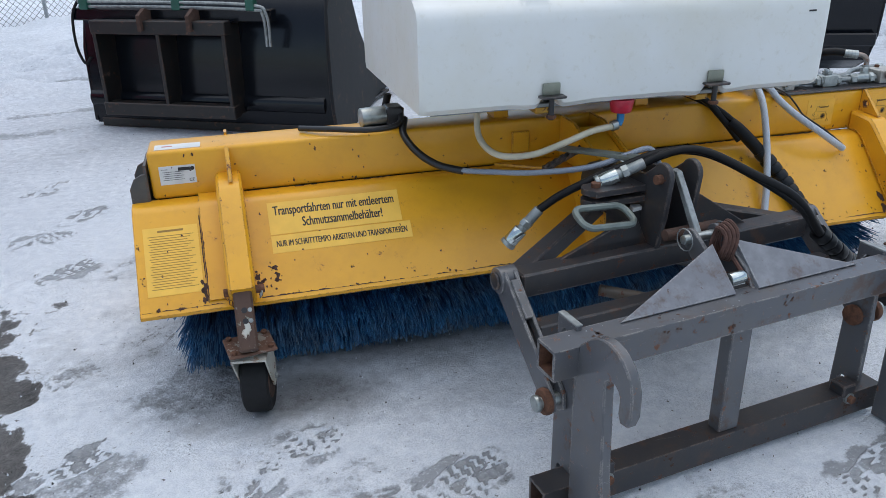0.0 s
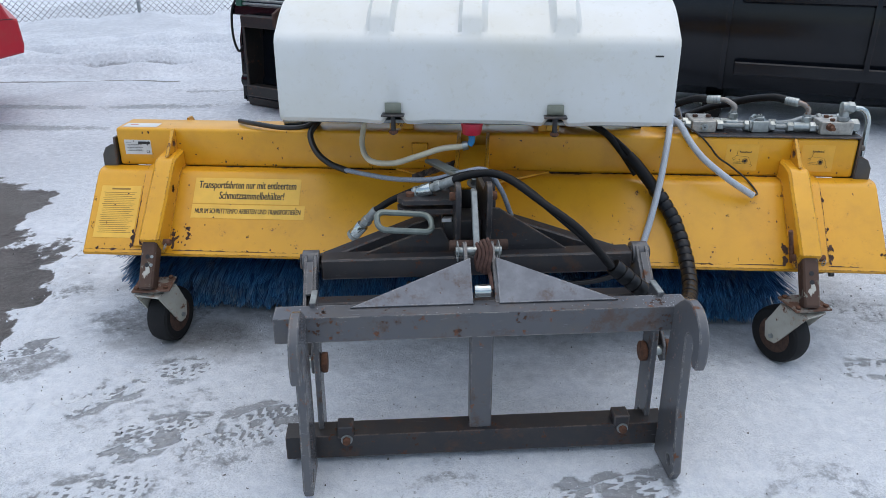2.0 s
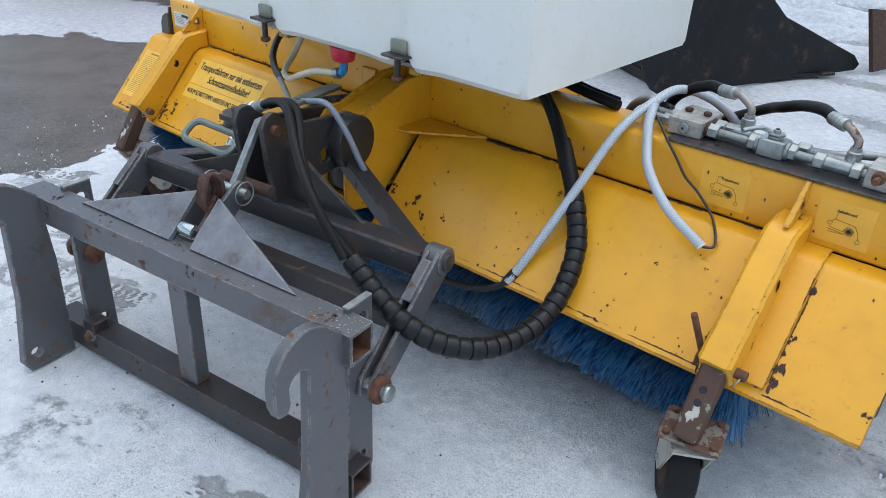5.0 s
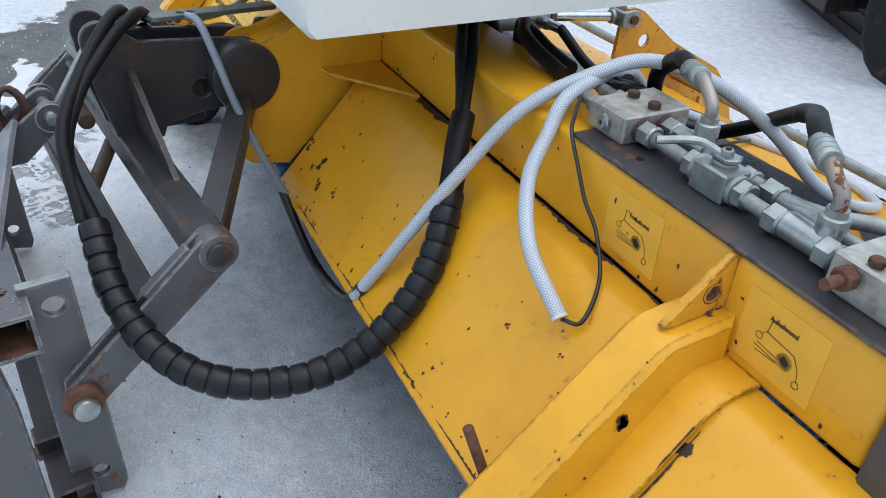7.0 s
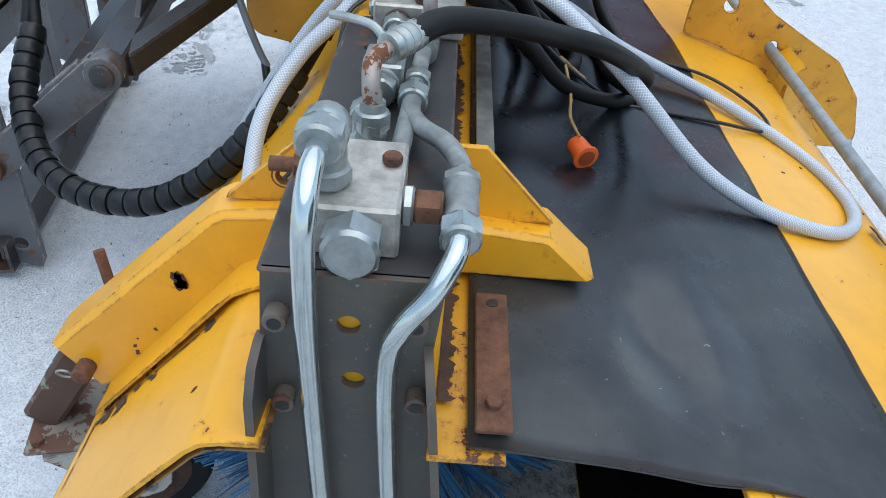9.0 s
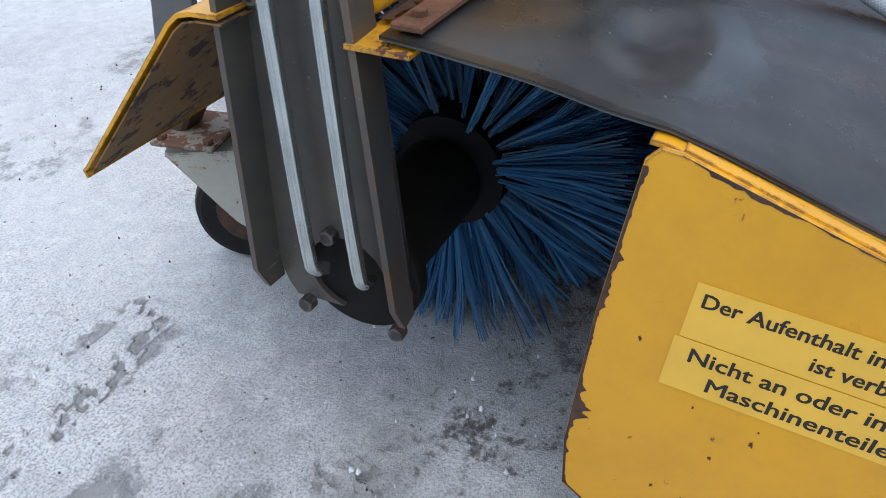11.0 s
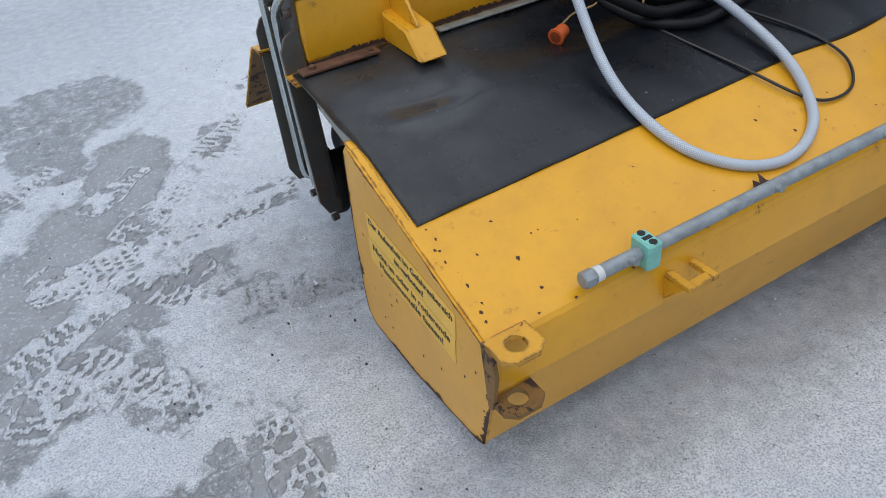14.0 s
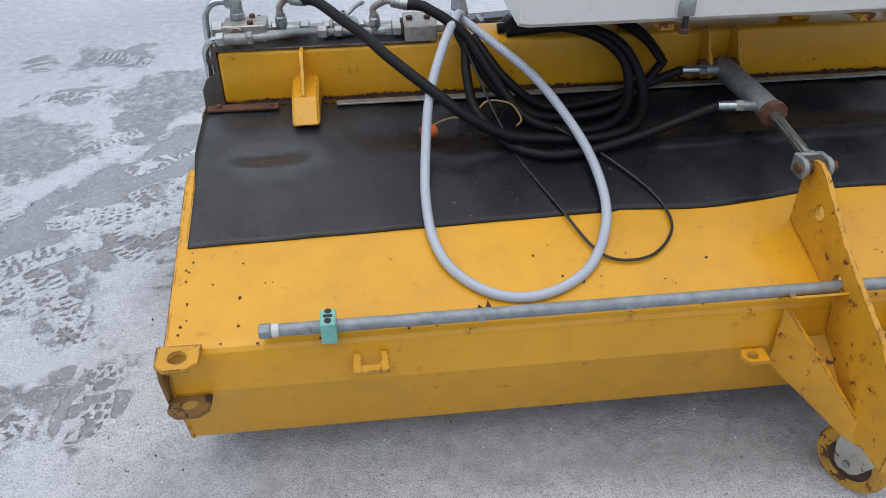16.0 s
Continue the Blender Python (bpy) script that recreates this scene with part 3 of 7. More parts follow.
    for cx, cy, rx, ry, tn in ((-2.42, 0.10, 0.50, 0.62, 0.3), (-2.95, 0.85, 0.55, 0.65, 0.2), (-3.1, 0.0, 0.75, 0.55, 0.2), (-3.3, 0.35, 1.15, 0.70, 0.1), (-4.6, 2.2, 0.9, 0.35, 0.4), (-1.9, -1.05, 0.30, 0.06, 0.6), (-2.3, -0.75, 0.3, 0.22, 0.2), (-2.15, -0.42, 0.36, 0.42, 0.1), (-2.6, -0.2, 0.5, 0.5, 0.1), (-1.98, -1.02, 0.26, 0.20, 0.3), (-1.55, -1.30, 0.22, 0.07, 0.2)):
        bare = np.maximum(bare, blob(cx, cy, rx, ry, tn, 0.25, 120 + int(10 * abs(cx))))
    bare = np.maximum(bare, 0.9 * np.clip(1 - np.abs((Y - 5.0 - 0.12 * X + 0.5 * (n1 - 0.5)) / 0.10), 0, 1) * (X < -3) * (X > -8))
    # dark asphalt colour under the brush, carrying the shade there too
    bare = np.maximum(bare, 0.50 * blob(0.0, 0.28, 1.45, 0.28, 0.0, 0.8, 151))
    Z -= bare * 0.02 * near
    # wheel tracks pressed through the yard's snow
    for yy, amp in ((3.1, 0.05), (3.9, 0.06), (4.6, 0.10), (5.4, 0.09), (6.1, 0.13), (7.0, 0.12), (8.2, 0.12)):
        d = (Y - yy - 0.10 * X - 0.7 * (fractal(X, Y, 0.35, 77) - 0.5)) / 0.22
        Z = Z + amp * (np.exp(-(d - 1.1) ** 2) - 0.8 * np.exp(-d * d)) * (0.4 + fractal(X, Y, 1.3, 83)) * np.clip((Y - 1.6) / 0.8, 0, 1)
        wet = np.maximum(wet, (0.30 * np.exp(-(d * 1.2) ** 2) + 0.45 * np.exp(-(d * 2.5) ** 2) * np.clip((fractal(X, Y, 1.2, 87) - 0.50) * 8, 0, 1)) * np.clip((Y - 2.2) / 0.6, 0, 1))
    Z = Z + (fractal(X, Y, 2.4, 91, 5) - 0.5) * 0.16 * np.clip((Y - 2.4) / 2.5, 0, 1) * np.clip((16 - Y) / 4, 0, 1)

    # trodden flat where the other machines stand
    for cx, cy, rx, ry in ((-1.2, 4.0, 1.6, 1.3), (2.6, 4.1, 2.1, 1.2), (-4.6, 3.0, 2.2, 1.6)):
        flat = np.clip(1.6 - np.hypot((X - cx) / rx, (Y - cy) / ry) * 1.0, 0, 1) ** 0.7
        Z = Z * (1 - flat) - 0.006 * flat

    def footprint(cx, cy, turn, length=0.29, depth=0.006, strong=0.7, tread=0):
        nonlocal Z, wet
        sel = (np.abs(X - cx) < 0.2) & (np.abs(Y - cy) < 0.2)
        if not sel.any():
            return
        c, s = math.cos(turn), math.sin(turn)
        x, y = X[sel] - cx, Y[sel] - cy
        u, v = (x * c + y * s) / length, (-x * s + y * c) / length
        half = 0.165 + 0.035 * np.cos((u - 0.18) * 6.3)
        gap = np.abs(u + 0.14) < 0.035
        inside = (np.abs(v) < half) & (np.abs(u) < 0.5 - 0.9 * v * v) & ~gap
        uu, vv = u * length / 0.030, v * length / 0.027
        row = np.floor(uu)
        du, dv = uu - row - 0.5, vv + 0.5 * (row % 2) - np.floor(vv + 0.5 * (row % 2)) - 0.5
        lug = np.hypot(du * 0.9, dv) < 0.33 if tread == 0 else np.abs(du + 0.25 * np.sign(v)) < 0.27
        worn = fractal(X[sel], Y[sel], 14.0, 33, 3) > 0.40
        inside &= worn
        rim = (np.abs(v) < half * 1.16) & (np.abs(u) < 0.55 - 0.9 * v * v) & ~inside
        ridge = inside & ~lug & (fractal(X[sel], Y[sel], 22.0, 37, 2) > 0.47)
        # melted slush smeared round the sole
        smear = np.clip((1.15 - np.hypot(u / 0.62, v / 0.34) + (fractal(X[sel], Y[sel], 9.0, 39, 4) - 0.5) * 1.7) * 2.0, 0, 1)
        dz, dw = Z[sel], wet[sel]
        dw = np.maximum(dw, smear * strong * 0.8)
        dz = np.where(inside, dz - depth * np.where(lug, 1.0, -0.25), dz) + np.where(rim, depth * 0.6, 0)
        dw = np.where(ridge, 0.0, np.where(inside, np.maximum(dw, 0.75 * strong), np.where(rim, dw * 0.45, dw)))
        tread_mark[sel] = np.where(inside & lug, strong, np.where(inside | rim, 0.0, tread_mark[sel]))
        Z[sel], wet[sel] = dz, dw

    prints = [(1.75, 0.49, 1.7), (1.90, 0.27, -1.2), (2.11, 0.12, 0.9), (1.70, -0.08, -1.3), (1.46, -0.33, 0.1), (1.77, -0.20, 1.2), (2.0, 0.13, -1.0), (1.85, -0.11, -0.9), (1.73, -0.48, 0.6), (1.99, -0.30, 0.4), (1.50, -0.47, 0.3), (1.43, -0.79, 0.8), (1.73, 0.65, 1.5), (2.10, 0.16, -0.6), (2.05, -0.06, 0.4),
              (2.08, -0.90, 0.5), (1.81, -0.31, 0.1), (2.39, -1.42, 0.2), (1.81, -0.69, 0.7), (1.98, 0.79, 0.9), (1.62, -0.34, 0.2),
              (-1.06, -0.51, 0.3), (-0.67, -0.77, 0.4), (-0.75, -0.88, 0.6), (-1.21, -0.65, 0.9), (-2.2, 1.29, 0.7), (-2.04, 1.41, 0.4), (-1.88, 0.97, 0.8), (-1.77, 0.05, 0.6), (-0.95, -0.84, 0.2), (-1.38, -0.73, 0.4), (-2.15, 2.23, 0.9), (0.40, -1.05, 0.3), (-0.07, -1.08, 0.2), (-1.68, -0.40, 0.5), (-1.23, -0.62, 1.1), (-1.03, -1.12, 0.3), (-0.97, -0.90, 0.7), (-1.62, 0.95, 1.2), (-1.9, 1.7, 0.8), (0.9, -1.05, 0.5), (1.05, -1.2, 0.2)]
    rng = np.random.RandomState(4)
    prints += [(rng.uniform(1.5, 2.7), rng.uniform(-1.9, 0.2), rng.uniform(-1.6, 1.6)) for _ in range(9)]
    for k, (cx, cy, tn) in enumerate(prints):
        footprint(cx, cy, tn, 0.27 + 0.03 * (k % 3) / 2, 0.0035, 0.40 + 0.55 * ((k * 7) % 5) / 4, (k // 2) % 2)
    # snow colour dimmed away from the machine, levelling light between near and far
    far_dim = np.clip(np.hypot(np.maximum(np.abs(X) - 1.5, 0), np.maximum(np.abs(Y - 0.2) - 0.9, 0)) / 1.6 - 0.15, 0, 1) * np.clip(0.15 + 1.3 * fractal(X, Y, 0.9, 101, 6), 0, 1) * np.clip((14 - Y) / 5, 0.2, 1)
    nx, ny = X.shape
    idx = np.arange(nx * ny).reshape(nx, ny)
    faces = np.stack([idx[:-1, :-1], idx[1:, :-1], idx[1:, 1:], idx[:-1, 1:]], -1).reshape(-1, 4)
    me = bpy.data.meshes.new("ground")
    me.from_pydata(np.stack([X, Y, Z], -1).reshape(-1, 3).tolist(), [], faces.tolist())
    for key, arr in (("wet", wet), ("blotch", blotch), ("far_dim", far_dim), ("bare", bare), ("tread", tread_mark), ("gritty", np.maximum(np.clip((X - 0.9) / 0.6, 0, 1), np.clip((Y - 0.7) / 0.3, 0, 1) * np.clip((2.4 - Y) / 0.6, 0, 1)) * 0.78)):
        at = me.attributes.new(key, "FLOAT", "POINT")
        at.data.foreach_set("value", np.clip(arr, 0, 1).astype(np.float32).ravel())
    me.polygons.foreach_set("use_smooth", [True] * len(me.polygons))
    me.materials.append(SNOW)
    ob = new("ground", me)
    tagged(ob, "trodden grey-white snow and ice with shoe prints and bare wet asphalt", "ground", kind="structure")


ground_sheet()


def crumbs(name, n, lo, hi, material, label, seed, dark):
    """Loose bits lying about on the snow."""
    rng = np.random.RandomState(seed)
    V, F = [], []
    for k in range(n):
        spot = k % 3
        x, y = ((rng.uniform(1.45, 2.5), rng.uniform(-1.6, 0.95)) if spot == 0 else (rng.uniform(-2.0, 1.5), rng.uniform(-1.5, -0.3)) if spot == 1 else (rng.uniform(-2.4, 2.2), rng.uniform(-1.5, 1.5)))
        r = lo + (hi - lo) * rng.rand() ** 3
        o = len(V)
        h = rng.uniform(0.18, 0.5)
        ph = rng.uniform(0, 6)
        for q in range(5):
            a = ph + q * 1.257
            V.append((x + r * rng.uniform(0.6, 1.2) * math.cos(a), y + r * rng.uniform(0.6, 1.2) * math.sin(a), -0.004))
        V.append((x + r * rng.uniform(-0.3, 0.3), y + r * rng.uniform(-0.3, 0.3), 0.003 + r * h))
        F += [(o + q, o + (q + 1) % 5, o + 5) for q in range(5)]
    me = bpy.data.meshes.new(name)
    me.from_pydata(V, [], F)
    me.materials.append(material)
    tagged(new(name, me), label, "debris" if dark else "snow", kind="stuff")


crumbs("snow_crumbs", 5200, 0.0008, 0.0055, plain("loose_snow", (0.80, 0.83, 0.88), 0.8, 0, 60, 0.15, 0.3), "loose crumbs of snow and ice on the yard", 5, False)
crumbs("grit", 900, 0.0008, 0.006, plain("dark_grit", (0.05, 0.045, 0.04), 0.8, 0, 60, 0.4, 0.3), "dark grit and bits of leaf on the snow", 9, True)

# ---- sweeper: yellow sweeping machine ----
sweeper = root("sweeper", None, label="yellow sweeping machine with blue brush, chipped and rusty edges", category="sweeper")
XE = 1.354  # half length of the beam


def beam():
    part("beam", box(-1.372, XE, 0.0, 0.15, 0.592, 0.737, 0.012, 3), YELLOW, sweeper, "yellow square beam with scratched paint")
    # ragged weld and rust line where the hood meets the beam
    rng = random.Random(3)
    for x0, x1 in ((-1.10, -0.08), (0.30, 1.07)):
        x = x0
        while x < x1:
            w = rng.uniform(0.008, 0.03)
            if rng.random() < 0.85:
                part("weld_bead", box(x, x + w, -0.004 - rng.uniform(0, 0.006), -0.001, 0.586, 0.5905 + rng.uniform(0, 0.004), 0.0008), RUST_DARK, sweeper)
            x += w
    bm = bmesh.new()
    for x0, x1 in ((-1.36, -0.08), (0.05, 1.35)):
        add(bm, ragged([(x0, 0.1508, 0.5915), (x1, 0.1508, 0.5915)], (0, 0, 1), 0.002, 0.016, rng))
        add(bm, ragged([(x0, 0.1520, 0.5925), (x1, 0.1520, 0.5925)], (0, 1, 0.05), 0.004, 0.020, rng))
    tagged(part("weld_rust", bm, RUST_DARK, sweeper, "ragged rust along the beam's rear weld", smooth=False), kind="stuff")
    # paint flaked off the hood's upper fold along the weld
    bm = bmesh.new()
    for x0, x1, lo, hi in ((0.235, 0.415, 0.006, 0.024), (0.44, 1.075, 0.0015, 0.013), (-1.08, -0.10, 0.0008, 0.007)):
        add(bm, ragged([(x0, -0.001, 0.5939), (x1, -0.001, 0.5939)], (0, -1, -0.02), lo, hi, rng))
    tagged(part("fold_rust", bm, RUST_DARK, sweeper, "ragged rust where paint flaked off the fold", smooth=False), kind="stuff")
    bm = sheet([(0.215, 0.586), (0.145, 0.586)], -1.41, 1.41, 0.005)
    part("rear_flange", bm, YELLOW_WORN, sweeper, "yellow flange with flaking paint")
    part("clamp_strip", box(-1.05, 1.05, 0.188, 0.214, 0.599, 0.604, 0.001), ZINC_DULL, sweeper, "long flat metal clamping strip")
    part("rust_strip", box(1.205, 1.392, 0.186, 0.220, 0.600, 0.607, 0.0015), RUST, sweeper, "short rusted brown strip")
    part("bolt", hexnut((1.362, 0.203, 0.606), (1.362, 0.203, 0.614), 0.0085), RUST, sweeper)
    part("bolt_hole", cyl((1.222, 0.204, 0.6065), (1.222, 0.204, 0.6077), 0.0065, 14), BLACK_PL, sweeper)


HOOD = [(0.0, 0.588), (-0.035, 0.587), (-0.052, 0.583), (-0.066, 0.572), (-0.262, 0.352), (-0.270, 0.346), (-0.266, 0.338)]


def hood():
    """Sloping front hood, in two halves beside the middle mount."""
    for name, x0, x1 in (("front_hood", -1.43, -0.06), ("front_hood", 0.06, 1.415)):
        bm = sheet(HOOD, x0, x1, -0.005, 24)
        for v in bm.verts:
            v.co.y += 0.0022 * math.sin(v.co.x * 7.0) * (0.6 - v.co.z)
        part(name, bm, YELLOW, sweeper, "sloping yellow sheet hood with rust chips")
        part("hood_underside", sheet([(y + 0.0045, z - 0.0058) for y, z in HOOD[:5]], x0 + 0.0005, x1 - 0.0005, -0.002, 2), UNDER, sweeper, "rust-brown underside of the hood")


def slope(x, s, lift=0.0):
    """A place on the hood: x and the way s down its slope."""
    d = Vector((0, -0.196, -0.22)).normalized()
    n = Vector((0, d.z, -d.y))
    return Vector((x, -0.066, 0.572)) + d * s + n * lift


def slope_plate(x0, x1, s0, s1, lift):
    a, b = slope((x0 + x1) / 2, (s0 + s1) / 2, lift), slope(0, 0)
    d = (slope(0, 1) - slope(0, 0)).normalized()
    return basis(a, (1, 0, 0), -d), (x1 - x0), (s1 - s0)


def rect(w, h):
    return [(-w / 2, -h / 2), (w / 2, -h / 2), (w / 2, h / 2), (-w / 2, h / 2)]


def sticker(name, m, w, h, lines, material=STICKER, label="", bars=(), ink=INK):
    """A sticker with lettering: lines of (text, size, x, y, width); bars of (x, y, w, h)."""
    st = part(name, plate(rect(w, h), 0.0007, m), material, sweeper, label)
    bm = bmesh.new()
    for body, size, x, y, width in lines:
        add(bm, moved(text_mesh(body, size, width), m @ Matrix.Translation((x, y, 0.0006))))
    for x, y, bw, bh in bars:
        add(bm, plate([(x - bw / 2, y - bh / 2), (x + bw / 2, y - bh / 2), (x + bw / 2, y + bh / 2), (x - bw / 2, y + bh / 2)], 0.0005, m @ Matrix.Translation((0, 0, 0.0006))))
    if lines or bars:
        part("print", bm, ink, st, "black print", smooth=False)
    return st


def stickers():
    m, w, h = slope_plate(-1.052, -0.655, 0.006, 0.108, 0.0056)
    sticker("warning_sticker", m, w, h, [("Transportfahrten nur mit entleertem", 0.042, 0.0, 0.022, 0.365), ("Schmutzsammelbehälter!", 0.042, 0.02, -0.020, 0.242)], label="yellow warning sticker with black German lettering")
    m, w, h = slope_plate(-1.052, -0.632, 0.112, 0.166, 0.0056)
    sticker("warning_sticker", m, w, h, [("NUR IM SCHRITTTEMPO ARBEITEN UND TRANSPORTIEREN", 0.027, 0.0, 0.0, 0.392)], label="narrow yellow sticker with black capital lettering")
    m, w, h = slope_plate(-1.405, -1.255, 0.045, 0.250, 0.0056)
    bars = [(0.0, 0.09, 0.07, 0.006)] + [(-0.003 * (k % 3), 0.075 - 0.0075 * k, 0.125 - 0.012 * (k % 3), 0.0016) for k in range(22)]
    sticker("instruction_sticker", m, w, h, [], STICKER, "yellow instruction sticker with faded fine print", bars, INK_THIN)
    # pictogram stickers on the beam's front
    for x0, x1, word in ((0.893, 1.008, "Freikehrend"), (1.160, 1.275, "Aufnehmend")):
        m = basis(((x0 + x1) / 2, -0.0005, 0.664), (1, 0, 0), (0, 0, 1))
        st = sticker("pictogram_sticker", m, x1 - x0, 0.098, [(word, 0.010, 0.012 if word[0] == "F" else 0.0, 0.026 if word[0] == "A" else 0.020, 0.040)], STICKER_PALE, "pale yellow sticker with a black brush drawing")
        bm = bmesh.new()
        for k in range(22):
            a = 2 * math.pi * k / 22
            add(bm, bar((0.012 + 0.005 * math.cos(a), -0.012 + 0.005 * math.sin(a), 0), (0.012 + 0.014 * math.cos(a), -0.012 + 0.014 * math.sin(a), 0), 0.0011, 0.0006, 0))
        add(bm, plate(arc(0.012, -0.012, 0.006, 0, 340, 14), 0.0006))
        for cx, cy in ((0.040, -0.034), (-0.040, 0.0)):
            for k in range(14):
                a, b = 2 * math.pi * k / 14, 2 * math.pi * (k + 1) / 14
                add(bm, bar((cx + 0.006 * math.cos(a), cy + 0.006 * math.sin(a), 0), (cx + 0.006 * math.cos(b), cy + 0.006 * math.sin(b), 0), 0.0008, 0.0006, 0))
        for p, q in (((-0.036, 0.006), (-0.030, 0.014)), ((-0.030, 0.014), (0.024, 0.008)), ((0.024, 0.008), (0.036, -0.010)), ((0.036, -0.010), (0.040, -0.028)), ((-0.04, -0.012), (0.0, -0.016)), ((-0.044, -0.018), (0.0, -0.022)), ((-0.040, -0.026), (0.0, -0.024)), ((-0.028, 0.014), (-0.026, 0.036)), ((-0.026, 0.036), (-0.014, 0.036))):
            add(bm, bar((*p, 0), (*q, 0), 0.0008, 0.0006, 0))
        moved(bm, m @ Matrix.Translation((0.004, -0.004, 0.0006)) @ Matrix.Diagonal((0.78, 0.78, 1, 1)))
        part("drawing", bm, INK, st, "black line drawing", smooth=False)
    # maker's plate with an abstract mark
    m = basis((-1.293, -0.0005, 0.664), (1, 0, 0), (0, 0, 1))
    bars = [(0.020, 0.017, 0.034, 0.010)] + [(-0.012, 0.010 - 0.006 * k, 0.060 - 0.01 * (k % 2), 0.0012) for k in range(5)] + [(-0.035, 0.018, 0.02, 0.0012)]
    st = sticker("nameplate", m, 0.102, 0.056, [("CE", 0.013, 0.038, -0.018, 0.014)], LABEL_W, "silver-white maker's plate with fine print", bars, INK)
    part("mark", plate(arc(0.043, 0.017, 0.006, 0, 345, 16), 0.0006, m @ Matrix.Translation((0, 0, 0.0013))), INK, st)
    m = basis((-1.285, 0.045, 0.7378), (1, 0, 0), (0, 1, 0))
    sticker("white_label", m, 0.130, 0.055, [], LABEL_W, "worn white paper label", [(-0.03, 0.002, 0.03, 0.010)], plain("red_print", (0.5, 0.2, 0.18), 0.6))
    # side panel warning
    m = basis((1.4158, 0.666, 0.347), (0, 1, -0.079), (0, 0.079, 1))
    sticker("warning_sticker", m @ Matrix.Translation((0.002, 0.0335, 0)), 0.337, 0.066, [("Der Aufenthalt im Gefahrenbereich", 0.0235, 0.0, 0.014, 0.318), ("ist verboten!", 0.0235, 0.0, -0.015, 0.110)], label="yellow sticker with bold black German warning")
    sticker("warning_sticker", m @ Matrix.Translation((-0.002, -0.034, 0)), 0.337, 0.066, [("Nicht an oder in rotierende", 0.0255, 0.0, 0.014, 0.300), ("Maschinenteile fassen!", 0.0255, 0.0, -0.016, 0.250)], label="yellow sticker with bold black German warning")


def chip(m, r, rng, stretch=1.0):
    """A flake of bare rusty metal with a ragged outline."""
    n = rng.randint(9, 16)
    pts = []
    for k in range(n):
        a = 2 * math.pi * k / n
        q = r * rng.uniform(0.35, 1.2)
        pts.append((q * math.cos(a), q * stretch * math.sin(a)))
    return plate(pts, 0.0007, m)


def ragged(path, inward, lo, hi, rng, step=0.004):
    """A strip of bare metal along an edge where the paint has flaked off unevenly."""
    inward = Vector(inward).normalized()
    pts = []
    for a, b in zip(path, path[1:]):
        a, b = Vector(a), Vector(b)
        n = max(1, int((b - a).length / step))
        pts += [a.lerp(b, k / n) for k in range(n)]
    pts.append(Vector(path[-1]))
    bm = bmesh.new()
    slow, last = rng.random(), None
    for p in pts:
        slow = min(1.0, max(0.0, slow + rng.uniform(-0.28, 0.28)))
        w = lo + (hi - lo) * slow ** 1.6 * rng.uniform(0.5, 1.0)
        cur = (bm.verts.new(p), bm.verts.new(p + inward * w))
        if last and w > 0.0004:
            bm.faces.new((last[0], cur[0], cur[1], last[1]))
        last = cur
    return bm


